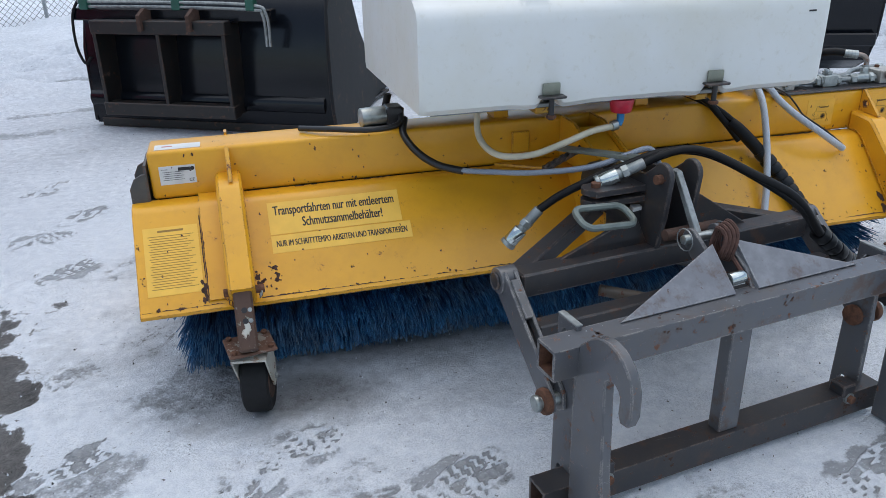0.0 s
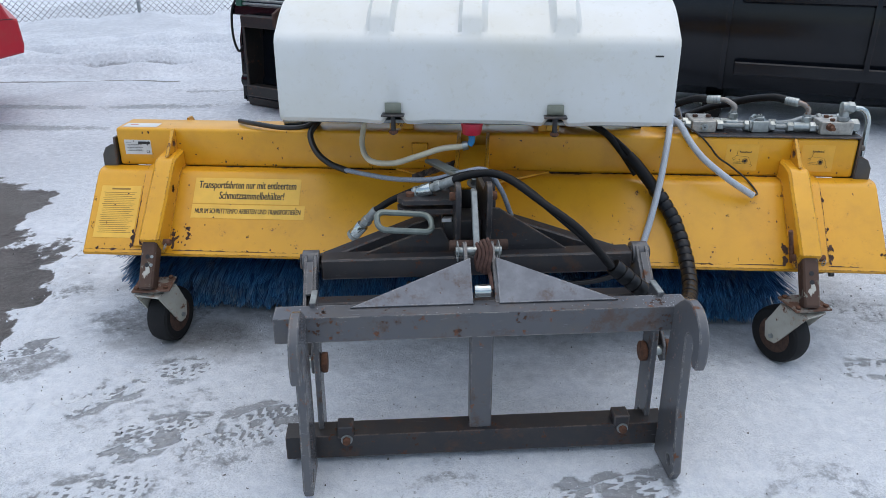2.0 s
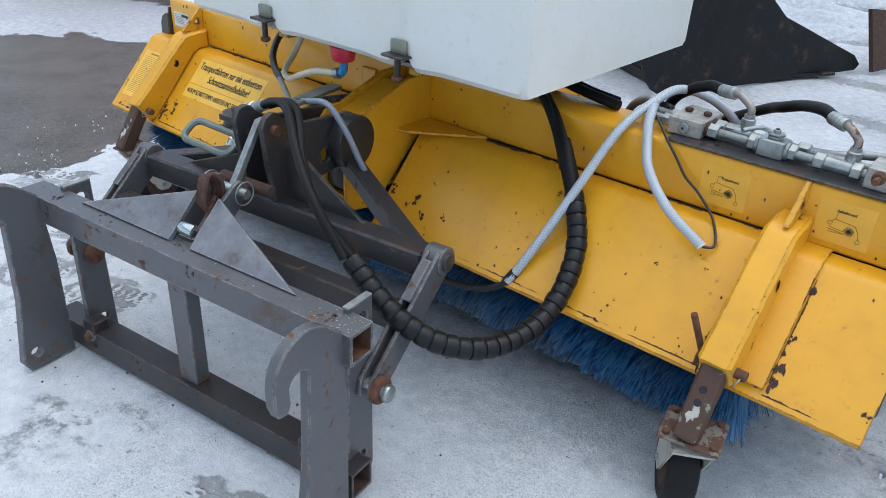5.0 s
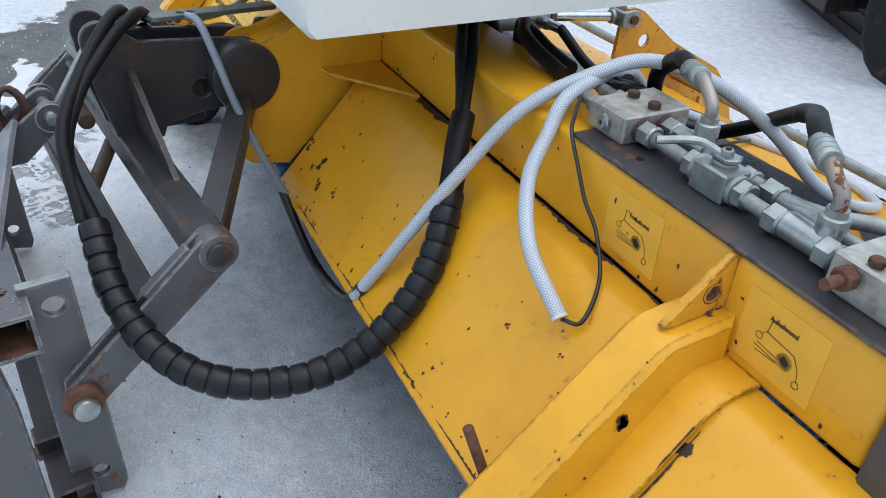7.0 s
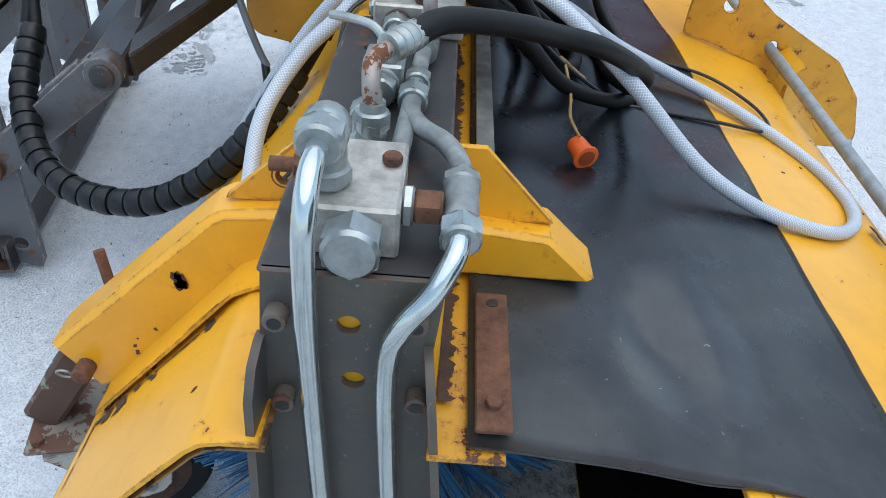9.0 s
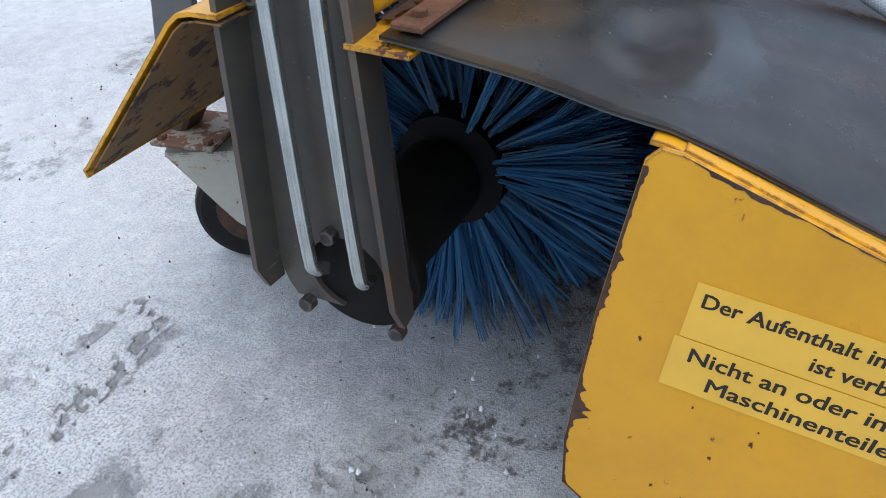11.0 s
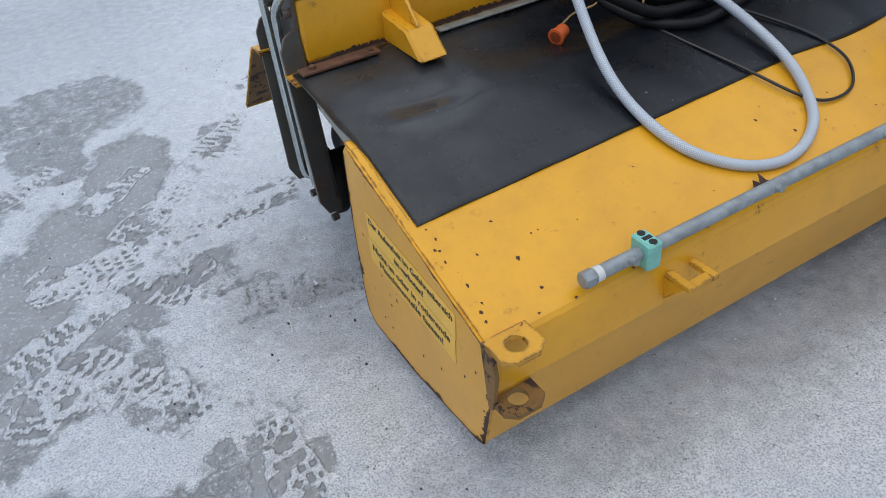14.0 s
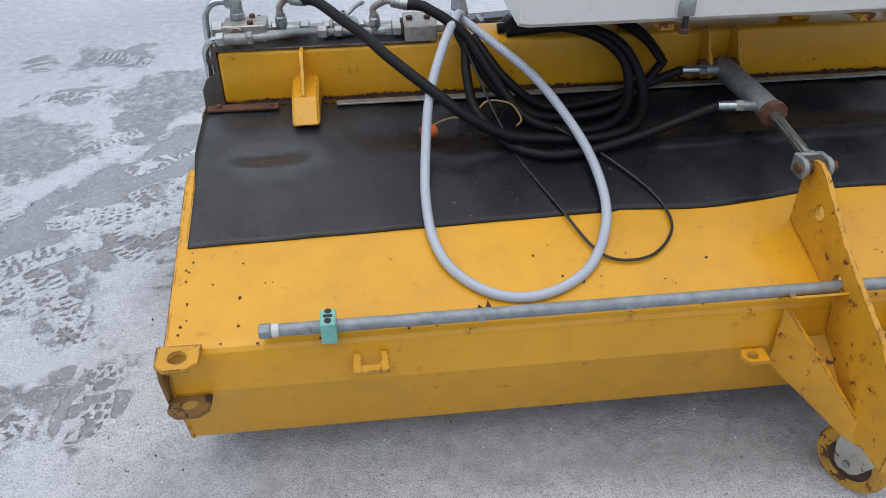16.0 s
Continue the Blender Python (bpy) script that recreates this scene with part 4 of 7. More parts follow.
def wheel_arm(x, side):
    """Yellow box arm from the beam to a caster, with its lug."""
    poly = [(0.0, 0.660), (-0.095, 0.650), (-0.112, 0.640), (-0.333, 0.424), (-0.282, 0.352), (-0.258, 0.362), (-0.070, 0.575), (-0.04, 0.588), (0.0, 0.589)]
    bm = plate(poly, 0.074, yz(x), bevel=0.008)
    arm = part("wheel_arm", bm, YELLOW, sweeper, "thick yellow box arm, rusty at its lower end")
    lug = [(0.0, 0.655), (0.0, 0.735), (-0.008, 0.738), (-0.095, 0.655)]
    part("lug", plate(lug, 0.012, yz(x + 0.006), holes=((-0.028, 0.688, 0.011),)), YELLOW_WORN, arm, "yellow lug with a rusty hole")
    eye = [Vector((x + 0.006, -0.028 + 0.0135 * math.cos(a), 0.688 + 0.0135 * math.sin(a))) for a in np.linspace(0, 2 * math.pi, 19)]
    part("lug_eye", sweep(eye, 0.0065, 7, False), RUST, arm, "rust-eaten rim of the hole")
    skirt = [(0.0, 0.597), (-0.045, 0.595), (-0.075, 0.580), (-0.262, 0.368)]
    part("skirt", sheet(skirt, *sorted((x - 0.040 * side, x + 0.092 * side)), -0.004), YELLOW, arm, "welded skirt plate with rusty edges")
    rs = random.Random(int(x * 100))
    bm = bmesh.new()
    for k in range(5):
        yy = -0.09 - 0.17 * rs.random() ** 0.7
        zz = 0.572 + (yy + 0.085) * 1.12 + rs.uniform(-0.006, 0.030)
        for sd in (-1, 1):
            add(bm, chip(basis((x + sd * 0.0376, yy, zz), (0, sd, 0), (0, 0, 1)), rs.uniform(0.0012, 0.0035), rs, 1.3))
        q = rs.choice((-0.030, 0.030)) + rs.uniform(-0.006, 0.006)
        t0 = rs.random()
        add(bm, chip(basis((x + q, -0.112 - 0.221 * t0, 0.6407 - 0.216 * t0), (1, 0, 0), (0, 0.715, 0.70)), rs.uniform(0.001, 0.0022), rs, 1.4))
    for k in range(7):
        add(bm, chip(basis((x + 0.0384, -0.150 + rs.uniform(-0.006, 0.006), 0.552 + rs.uniform(-0.009, 0.009)), (0, 1, 0), (0, 0, 1)), rs.uniform(0.004, 0.008), rs, 1.3))
    for k in range(16):
        sx = rs.choice((-1, 1))
        add(bm, chip(basis(slope(x + sx * (0.046 + rs.uniform(0, 0.012) + (0.05 if sx == side else 0)), 0.19 + 0.09 * rs.random() ** 0.6, 0.0062), (1, 0, 0), (0, 0.665, 0.747)), rs.uniform(0.003, 0.010), rs, rs.uniform(1.0, 2.2)))
    ob_edge = lambda px, n0, w1: [slope(px, 0.02 + 0.27 * k / 30, n0) for k in range(31)]
    add(bm, ragged(ob_edge(x + 0.0918 * side, 0.0168, 0), (-side, 0, 0), 0.0002, 0.005, rs))
    add(bm, ragged(ob_edge(x + 0.094 * side, 0.0062, 0), (side, 0, 0), 0.0002, 0.004, rs))
    tagged(part("chipped_paint", bm, RUST_DARK, arm, "ragged rusty paint chips", smooth=False), kind="stuff")
    # socket tube with holes, pin, chain ring
    d = Vector((0.0, -0.070, -0.110))
    p = Vector((x, -0.292, 0.415))
    tb = part("socket_tube", bar(p, p + d * 1.42, 0.052, 0.052, 0.006, (0, 1, 0)), TUBE_RUST, sweeper, "brown rusted square tube with holes")
    for k in (0.55, 0.78):
        c = p + d * k
        nrm = Vector((0, -0.110, 0.070)).normalized()
        part("hole", cyl(c + nrm * 0.0262, c + nrm * 0.0275, 0.008, 14), BLACK_PL, tb)
        if side < 0:
            part("hole", cyl(c + nrm * 0.0262 + Vector((0.015, 0, 0)), c + nrm * 0.0275 + Vector((0.015, 0, 0)), 0.006, 14), ZINC_DULL, tb)
    bmp = chip(basis(p + d * 0.98 + Vector((0, -0.110, 0.070)).normalized() * 0.0264, (1, 0, 0), -d), 0.013, random.Random(5), 1.7)
    part("paint_patch", bmp, FORK_GREY, tb, "left-over pale paint")
    part("pin", cyl((x - 0.05, -0.290, 0.398), (x + 0.062, -0.290, 0.398), 0.012, 16, bevel=0.003), RUST, sweeper, "rusty locking pin")
    ring = [Vector((x + 0.05 + 0.004 * math.sin(a), -0.315 + 0.010 * math.cos(a), 0.392 + 0.010 * math.sin(a))) for a in np.linspace(0, 2 * math.pi, 15)]
    part("pin_ring", sweep(ring, 0.0016, 6), ZINC_DULL, sweeper)
    # short chain
    bm = bmesh.new()
    for k in range(7):
        c = Vector((x - 0.045 + 0.004 * k, -0.300 - 0.004 * k, 0.40 - 0.011 * k + 0.0011 * k * k))
        ax = Vector((1, 0, 0)) if k % 2 else Vector((0, 1, 0))
        lk = [c + ax * 0.0045 * math.cos(a) + Vector((0, 0, 0.008)) * math.sin(a) for a in np.linspace(0, 2 * math.pi, 9)]
        add(bm, sweep(lk, 0.0013, 5, False))
    part("chain", bm, RUST, sweeper)


def caster(cx, cy, turn, plate_turn, R=0.1, w=0.055, name="caster", tyre=None, fork=None, trail=0.03):
    """A swivel caster on the ground below (cx, cy); turn: heading of its axle."""
    c = root(name)
    c.parent = sweeper
    c.matrix_world = pose(cx, cy, 0, 0, 0, turn)
    tagged(c, label="swivel caster with a black rubber tyre and dirty grey fork")
    prof = [(R * 0.62, -w / 2 * 0.9), (R * 0.86, -w / 2), (R * 0.95, -w / 2 * 0.86), (R * 0.992, -w / 4), (R, 0), (R * 0.992, w / 4), (R * 0.95, w / 2 * 0.86), (R * 0.86, w / 2), (R * 0.62, w / 2 * 0.9)]

    def turned(prof, seg=32):
        bm = bmesh.new()
        rings = [[bm.verts.new((o, r * math.cos(2 * math.pi * k / seg), R + r * math.sin(2 * math.pi * k / seg))) for k in range(seg)] for r, o in prof]
        for a, b in zip(rings, rings[1:]):
            for k in range(seg):
                bm.faces.new((a[k], a[(k + 1) % seg], b[(k + 1) % seg], b[k]))
        bm.faces.new(rings[0])
        bm.faces.new(rings[-1])
        return bm

    part("tyre", turned(prof), tyre or TYRE, c, "worn solid rubber tyre")
    part("rim", turned([(R * 0.30, -w / 2 * 0.95), (R * 0.60, -w / 2 * 0.97), (R * 0.64, -w / 2 * 0.80), (R * 0.64, w / 2 * 0.80), (R * 0.60, w / 2 * 0.97), (R * 0.30, w / 2 * 0.95)]), RUST_DARK, c, "rusty wheel rim")
    part("axle", cyl((-w / 2 - 0.016, 0, R), (w / 2 + 0.016, 0, R), 0.009, 6), ZINC_DULL, c)
    bm = bmesh.new()
    top = R + R * 1.22
    for s in (-1, 1):
        x = s * (w / 2 + 0.006)
        add(bm, plate([(-0.028, R - 0.012), (-0.014, R - 0.024), (0.014, R - 0.024), (0.028, R - 0.012), (trail + 0.055, top), (trail - 0.060, top), (-0.036, R + 0.04)], 0.005, basis((x, 0, 0), (0, 1, 0), (0, 0, 1))))
    add(bm, plate([(-w / 2 - 0.008, trail - 0.060), (w / 2 + 0.008, trail - 0.060), (w / 2 + 0.008, trail + 0.055), (-w / 2 - 0.008, trail + 0.055)], 0.007, Matrix.Translation((0, 0, top))))
    add(bm, cyl((0, trail, top), (0, trail, top + 0.018), 0.036, 20))
    part("fork", bm, fork or FORK_GREY, c, "dirty light-grey pressed steel fork")
    m = pose(0, trail, top + 0.018, 0, 0, plate_turn)
    part("top_plate", moved(box(-0.066, 0.066, -0.058, 0.058, 0, 0.009, 0.003), m), FLAKING, c, "rusty square mounting plate with flaking paint")
    for sx in (-0.05, 0.05):
        for sy in (-0.042, 0.042):
            part("bolt", moved(hexnut((sx, sy, 0.009), (sx, sy, 0.018), 0.009), m), RUST, c)
    return c


def middle_mount():
    """Two upright yellow plates with a swivel bolt in front of the beam."""
    mx = -0.022  # the mount's own middle
    out = [(0.0, 0.742), (-0.10, 0.738), (-0.27, 0.676)] + arc(-0.295, 0.624, 0.052, 75, 180, 6) + [(-0.350, 0.47)] + arc(-0.30, 0.44, 0.05, 190, 270, 5) + [(-0.235, 0.378), (-0.05, 0.56), (0.0, 0.56)]
    for x in (mx - 0.052, mx + 0.052):
        part("mount_plate", plate(out, 0.012, yz(x), bevel=0.002), YELLOW, sweeper, "upright yellow mounting plate with rounded nose")
    lid = [(-0.046, 0.0), (0.046, 0.0), (0.046, 0.21), (0.03, 0.245), (-0.03, 0.245), (-0.046, 0.21)]
    part("top_plate", plate(lid[::-1], 0.010, basis((mx, -0.095, 0.716), (1, 0, 0), (0, -0.94, -0.34))), YELLOW, sweeper)
    part("bottom_plate", plate([(mx - 0.046, -0.06), (mx + 0.046, -0.06), (mx + 0.046, -0.30), (mx + 0.03, -0.335), (mx - 0.03, -0.335), (mx - 0.046, -0.30)], 0.012, Matrix.Translation((0, 0, 0.43))), YELLOW, sweeper)
    bolt = part("swivel_bolt", hexnut((mx + 0.012, -0.305, 0.648), (mx + 0.014, -0.312, 0.672), 0.018), ZINC, sweeper, "galvanised swivel bolt")
    part("washer", cyl((mx + 0.012, -0.303, 0.644), (mx + 0.012, -0.305, 0.649), 0.026, 20), ZINC_DULL, bolt)
    for sg, x0, x1 in ((-1, mx - 0.058, -0.31), (1, mx + 0.058, 0.262)):
        tri = [(x0, -0.005), (x0, -0.148), (x0 + 0.035 * sg, -0.140), (x1, -0.005)]
        part("corner_gusset", plate(tri if sg > 0 else tri[::-1], 0.008, Matrix.Translation((0, 0, 0.597))), YELLOW, sweeper, "flat triangular yellow gusset")
    part("mount_core", box(mx - 0.045, mx + 0.045, -0.335, -0.22, 0.445, 0.635, 0.02, 2), BLACK_PL, sweeper, "dark greasy swivel bush")
    # return spring and small bracket beside the mount
    coil = [Vector((-0.085 - 0.00085 * k, -0.17 + 0.011 * math.cos(k * 1.3) - 0.0003 * k, 0.672 + 0.011 * math.sin(k * 1.3) - 0.00022 * k)) for k in range(170)]
    part("spring", sweep(coil, 0.0026, 5), GREY_DARK, sweeper, "coiled steel spring")
    part("bracket", box(-0.25, -0.19, -0.012, 0.0, 0.63, 0.70, 0.002), YELLOW, sweeper)


def end_channel(s):
    """Dark channel that carries the brush bearing: right (s=1) or left (s=-1)."""
    x = 1.359 if s > 0 else -1.382
    ch = root("end_bracket")
    ch.parent = sweeper
    tagged(ch, label="dark grey bent channel holding the brush motor")
    if s > 0:
        part("cover_plate", box(0.788, 1.359, -0.004, 0.150, 0.7375, 0.7440, 0.002), GREY_DARK, ch, "dark grey cover plate on the beam")
        part("bolt_hole", cyl((0.900, 0.036, 0.7435), (0.900, 0.036, 0.7446), 0.0065, 16), INNER, ch, "open bolt hole")
    face = [(0.0, 0.744 if s > 0 else 0.70), (0.150, 0.744 if s > 0 else 0.70), (0.143, 0.66), (0.182, 0.26)] + arc(0.085, 0.26, 0.097, 0, -180, 14) + [(-0.006, 0.66)]
    holes = ((0.071, 0.692, 0.0105), (0.075, 0.626, 0.0105), (0.092, 0.258, 0.056)) if s > 0 else ()
    part("web", plate(face, 0.008, yz(x), holes=holes), CHANNEL, ch)
    for y0, y1, tilt in ((-0.004, -0.016, -0.003), (0.139, 0.180, 0.004)):
        a, b = Vector((x, y0, 0.675)), Vector((x, y1, 0.222))
        w = 0.048 * s
        poly = [(0.0, 0.0), (0.012, 0.0), (0.034, -0.012), (0.048, -0.040), (0.048, -0.415), (0.030, -0.453), (0.0, -0.453)]
        m = basis(a, (s, tilt / 0.048, 0), (b - a) * -1)
        part("flange", plate(poly, 0.008, m), CHANNEL, ch, "flange with rusty edge")
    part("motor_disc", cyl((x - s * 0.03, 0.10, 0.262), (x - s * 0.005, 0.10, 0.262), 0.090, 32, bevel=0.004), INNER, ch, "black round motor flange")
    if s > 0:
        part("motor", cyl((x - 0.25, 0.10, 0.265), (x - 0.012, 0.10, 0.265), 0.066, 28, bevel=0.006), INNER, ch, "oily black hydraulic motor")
        for y, z in ((0.029, 0.195), (0.165, 0.195), (0.075, 0.318)):
            part("bolt", hexnut((x + 0.002, y, z), (x + 0.020, y, z), 0.011), GREY_DARK, ch)
        for y, z in ((0.012, 0.702), (0.128, 0.708), (0.014, 0.604), (0.132, 0.613)):
            part("boss", cyl((x, y, z), (x + 0.020, y, z), 0.0105, 16, bevel=0.002), BOSS, ch)
            part("boss_hole", cyl((x + 0.0198, y, z), (x + 0.0206, y, z), 0.0062, 12), BLACK_PL, ch)


def brush():
    br = root("brush")
    br.parent = sweeper
    tagged(br, label="roller brush with stiff dirty blue bristles")
    AY, AZ, R0, R1 = 0.105, 0.270, 0.09, 0.295
    part("core", cyl((-1.30, AY, AZ), (1.095, AY, AZ), R0, 24), CORE, br, "black brush core")
    rng = np.random.RandomState(7)
    n = 60000
    # tufts in rings, each of several bristles that splay towards the tip
    tufts = n // 9
    tx = np.round(rng.uniform(-1.295, 1.10, tufts) / 0.022) * 0.022 + rng.normal(0, 0.002, tufts)
    ta = np.where(rng.rand(tufts) < 0.62, rng.uniform(2.75, 5.0, tufts), rng.uniform(0, 2 * np.pi, tufts))
    tl, tda, tdx = rng.uniform(0.92, 1.02, tufts), rng.normal(0, 0.06, tufts), rng.normal(0, 0.012, tufts)
    who = np.arange(n) % tufts
    xs = tx[who] + rng.normal(0, 0.0026, n)
    ang = ta[who] + rng.normal(0, 0.014, n)
    ln = tl[who] + rng.uniform(-0.05, 0.015, n)
    da = tda[who] + rng.normal(0, 0.018, n)
    dx = tdx[who] + rng.normal(0, 0.004, n) + np.where(xs > 1.07, rng.uniform(0, 0.06, n), 0) + np.where(xs < -1.24, -rng.uniform(0, 0.06, n), 0)
    base = np.stack([xs, AY + (R0 - 0.005) * np.cos(ang), AZ + (R0 - 0.005) * np.sin(ang)], 1)
    mid = np.stack([xs + dx * 0.5, AY + (R0 + (R1 - R0) * 0.55) * np.cos(ang + da * 0.35), AZ + (R0 + (R1 - R0) * 0.55) * np.sin(ang + da * 0.35)], 1)
    tip = np.stack([xs + dx, AY + R1 * ln * np.cos(ang + da), AZ + R1 * ln * np.sin(ang + da)], 1)
    tip[:, 2] = np.maximum(tip[:, 2], 0.006)
    side = np.stack([np.ones(n), np.zeros(n), np.zeros(n)], 1)
    tang = np.stack([np.zeros(n), -np.sin(ang), np.cos(ang)], 1)
    verts, faces = [], []
    wd = rng.uniform(0.0010, 0.0021, n)[:, None]
    rings = []
    for c, k in ((base, 1.0), (mid, 1.0), (tip, 0.75)):
        rings.append([c + side * wd * k, c - side * wd * k * 0.5 + tang * wd * k * 0.9, c - side * wd * k * 0.5 - tang * wd * k * 0.9])
    V = np.stack([v for r in rings for v in r], 1).reshape(-1, 3)
    o = np.arange(n)[:, None] * 9
    F = np.concatenate([o + np.array(q) for q in ((0, 1, 4, 3), (1, 2, 5, 4), (2, 0, 3, 5), (3, 4, 7, 6), (4, 5, 8, 7), (5, 3, 6, 8))], 0)
    me = bpy.data.meshes.new("bristles")
    me.from_pydata(V.tolist(), [], F.tolist())
    me.materials.append(BRISTLE)
    ob = new("bristles", me)
    ob.parent = br
    tagged(ob, "stiff dirty blue plastic bristles", kind="stuff")


def dirt_box():
    """Collecting box behind the brush."""
    rear = [(0.9305, 0.3935), (0.938, 0.384), (0.947, 0.293), (0.903, 0.115), (0.890, 0.110)]
    fold = [(0.4415, 0.5526), (0.4565, 0.5506), (0.9080, 0.4074), (0.9205, 0.4030), (0.9300, 0.3965), (0.9365, 0.3880), (0.9395, 0.3780)] + rear[2:]
    part("box_shell", sheet(fold, -1.41, 1.41, -0.005, 8), YELLOW, sweeper, "broad yellow folded sheet of the dirt box", angle=16)
    floor = [(0.892, 0.109), (0.62, 0.070), (0.45, 0.060), (0.41, 0.066)]
    # black sheets added inside; their colour holds the box's shade and dirt
    part("box_shade_sheet", sheet([(y - 0.009, z + 0.004) for y, z in rear[1:]] + [(y, z + 0.008) for y, z in floor[1:]], -1.404, 1.404, -0.003, 2), INNER, sweeper, "black sheet added for the dirty, shaded inside of the box")
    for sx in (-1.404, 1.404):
        part("box_shade_sheet", plate([(0.46, 0.50), (0.90, 0.37), (0.92, 0.29), (0.88, 0.12), (0.46, 0.08)], 0.003, yz(sx)), INNER, sweeper)
    part("box_floor", sheet(floor, -1.405, 1.405, -0.005, 2), YELLOW_IN, sweeper, "worn rusty floor of the dirt box")
    sd = [(0.440, 0.535), (0.452, 0.549), (0.470, 0.547), (0.932, 0.394), (0.949, 0.293), (0.905, 0.112), (0.880, 0.098), (0.62, 0.062), (0.44, 0.062)] + [(0.408, 0.085), (0.404, 0.16), (0.418, 0.36)]
    for s in (-1, 1):
        part("side_panel", plate(sd, 0.007, yz(s * 1.4115), bevel=0.0015), YELLOW, sweeper, "yellow side panel with rusty worn edges")
    part("panel_rim", sheet([(0.470, 0.549), (0.932, 0.396)], 1.394, 1.409, -0.006), YELLOW, sweeper, "folded yellow rim")
    # corner lugs
    for s in (-1, 1):
        for z, tilt in ((0.408, 0.0), (0.278, 0.04)):
            lug = [(0.0, 0.0), (0.085, 0.0), (0.085, 0.055), (0.065, 0.072), (0.02, 0.072), (0.0, 0.055)]
            m = basis((s * 1.335 if s > 0 else -1.42, 0.932, z), (1, 0, 0), (0, 1, tilt))
            part("corner_lug", plate(lug, 0.010, m, holes=((0.043, 0.036, 0.019),)), UNDER if tilt else YELLOW_WORN, sweeper, "rust-stained yellow corner lug with a round hole" if tilt else "yellow corner lug with a round hole")
        ear = [(0.934, 0.414), (0.966, 0.405), (0.974, 0.36), (0.958, 0.27), (0.946, 0.262)]
        part("corner_plate", plate(ear, 0.008, yz(s * 1.420)), UNDER, sweeper, "rusty edged corner plate")
    bm = bmesh.new()
    for a, b in (((0.958, 0.945), (0.975, 1.004)), ((1.015, 0.945), (1.032, 1.004)), ((0.975, 0.984), (1.015, 1.004))):
        add(bm, box(a[0], b[0], a[1], b[1], 0.357, 0.368, 0.0015))
    part("hook_bracket", bm, YELLOW_WORN, sweeper, "small yellow bracket with a square opening")
    part("hook_bracket_rib", plate([(0.94, 0.357), (0.990, 0.357), (0.942, 0.300)], 0.006, yz(1.029)), YELLOW, sweeper)


def rubber_sheet():
    """Rubber apron from the beam to the box, sagging and creased."""
    nx, ny = 150, 34
    X = np.linspace(-1.40, 1.402, nx)
    S = np.linspace(0, 1, ny)
    top, bot = [], []
    for x in X:
        yend = 0.682 - 0.035 * (1.39 - x) / 1.39 + (0.012 * math.sin(x * 9) if x < 0.4 else 0)
        for s in S:
            y = 0.180 + s * (yend - 0.180)
            z = np.interp(y, [0.18, 0.23, 0.453, 0.70], [0.592, 0.588, 0.553, 0.474])
            wob = 0.012 * math.sin(5.1 * x + 1.2) * math.exp(-((y - 0.33) / 0.08) ** 2)
            dip = -0.022 * math.exp(-((x - 1.225) / 0.09) ** 2 - ((y - 0.385) / 0.055) ** 2)
            trough = -0.022 * math.exp(-((y - 0.33) / 0.07) ** 2) * (1 / (1 + math.exp((x - 0.95) * 14)))
            fold = 0.010 * math.exp(-((y - 0.455 - 0.02 * math.sin(3 * x)) / 0.025) ** 2) * (x < 0.25)
            z += wob * 0.6 + dip + trough + fold + 0.0015 * math.sin(31 * x + 17 * y)
            if y > 0.46:
                z = max(min(z, 0.5475 - 0.317 * (y - 0.453) + 0.0075), 0.5475 - 0.317 * (y - 0.453) + 0.0045)
            top.append((x - 0.012 * max(0.0, min(1.0, (y - 0.40) / 0.1)) * (x > 1.39), y, z + 0.0040))
            bot.append((x - 0.012 * max(0.0, min(1.0, (y - 0.40) / 0.1)) * (x > 1.39), y, z))
    V = top + bot
    n = nx * ny
    F = []
    for i in range(nx - 1):
        for j in range(ny - 1):
            a = i * ny + j
            q = (a, a + ny, a + ny + 1, a + 1)
            F += [q, tuple(n + k for k in q[::-1])]
    for i in range(nx - 1):
        for j in (0, ny - 1):
            a = i * ny + j
            F.append((a, a + ny, a + ny + n, a + n) if j else (a + ny, a, a + n, a + ny + n))
    for j in range(ny - 1):
        for i in (0, nx - 1):
            a = i * ny + j
            F.append((a + 1, a, a + n, a + n + 1) if i == 0 else (a, a + 1, a + 1 + n, a + n))
    me = bpy.data.meshes.new("rubber_apron")
    me.from_pydata(V, [], F)
    me.polygons.foreach_set("use_smooth", [True] * len(F))
    me.materials.append(MAT)
    ob = new("rubber_apron", me)
    ob.parent = sweeper
    tagged(ob, "black rubber sheet with grey dusty stains and dents")


def rear_gusset(x):
    pl = [(0.150, 0.655), (0.150, 0.742), (0.186, 0.742), (0.268, 0.655)]
    part("gusset_plate", plate(pl, 0.009, yz(x + 0.004)), YELLOW, sweeper, "yellow triangular gusset plate")
    blk = [(0.150, 0.663), (0.265, 0.651), (0.322, 0.598), (0.315, 0.592), (0.150, 0.592)]
    part("gusset_block", plate(blk, 0.070, yz(x), bevel=0.006), YELLOW, sweeper, "yellow box gusset")


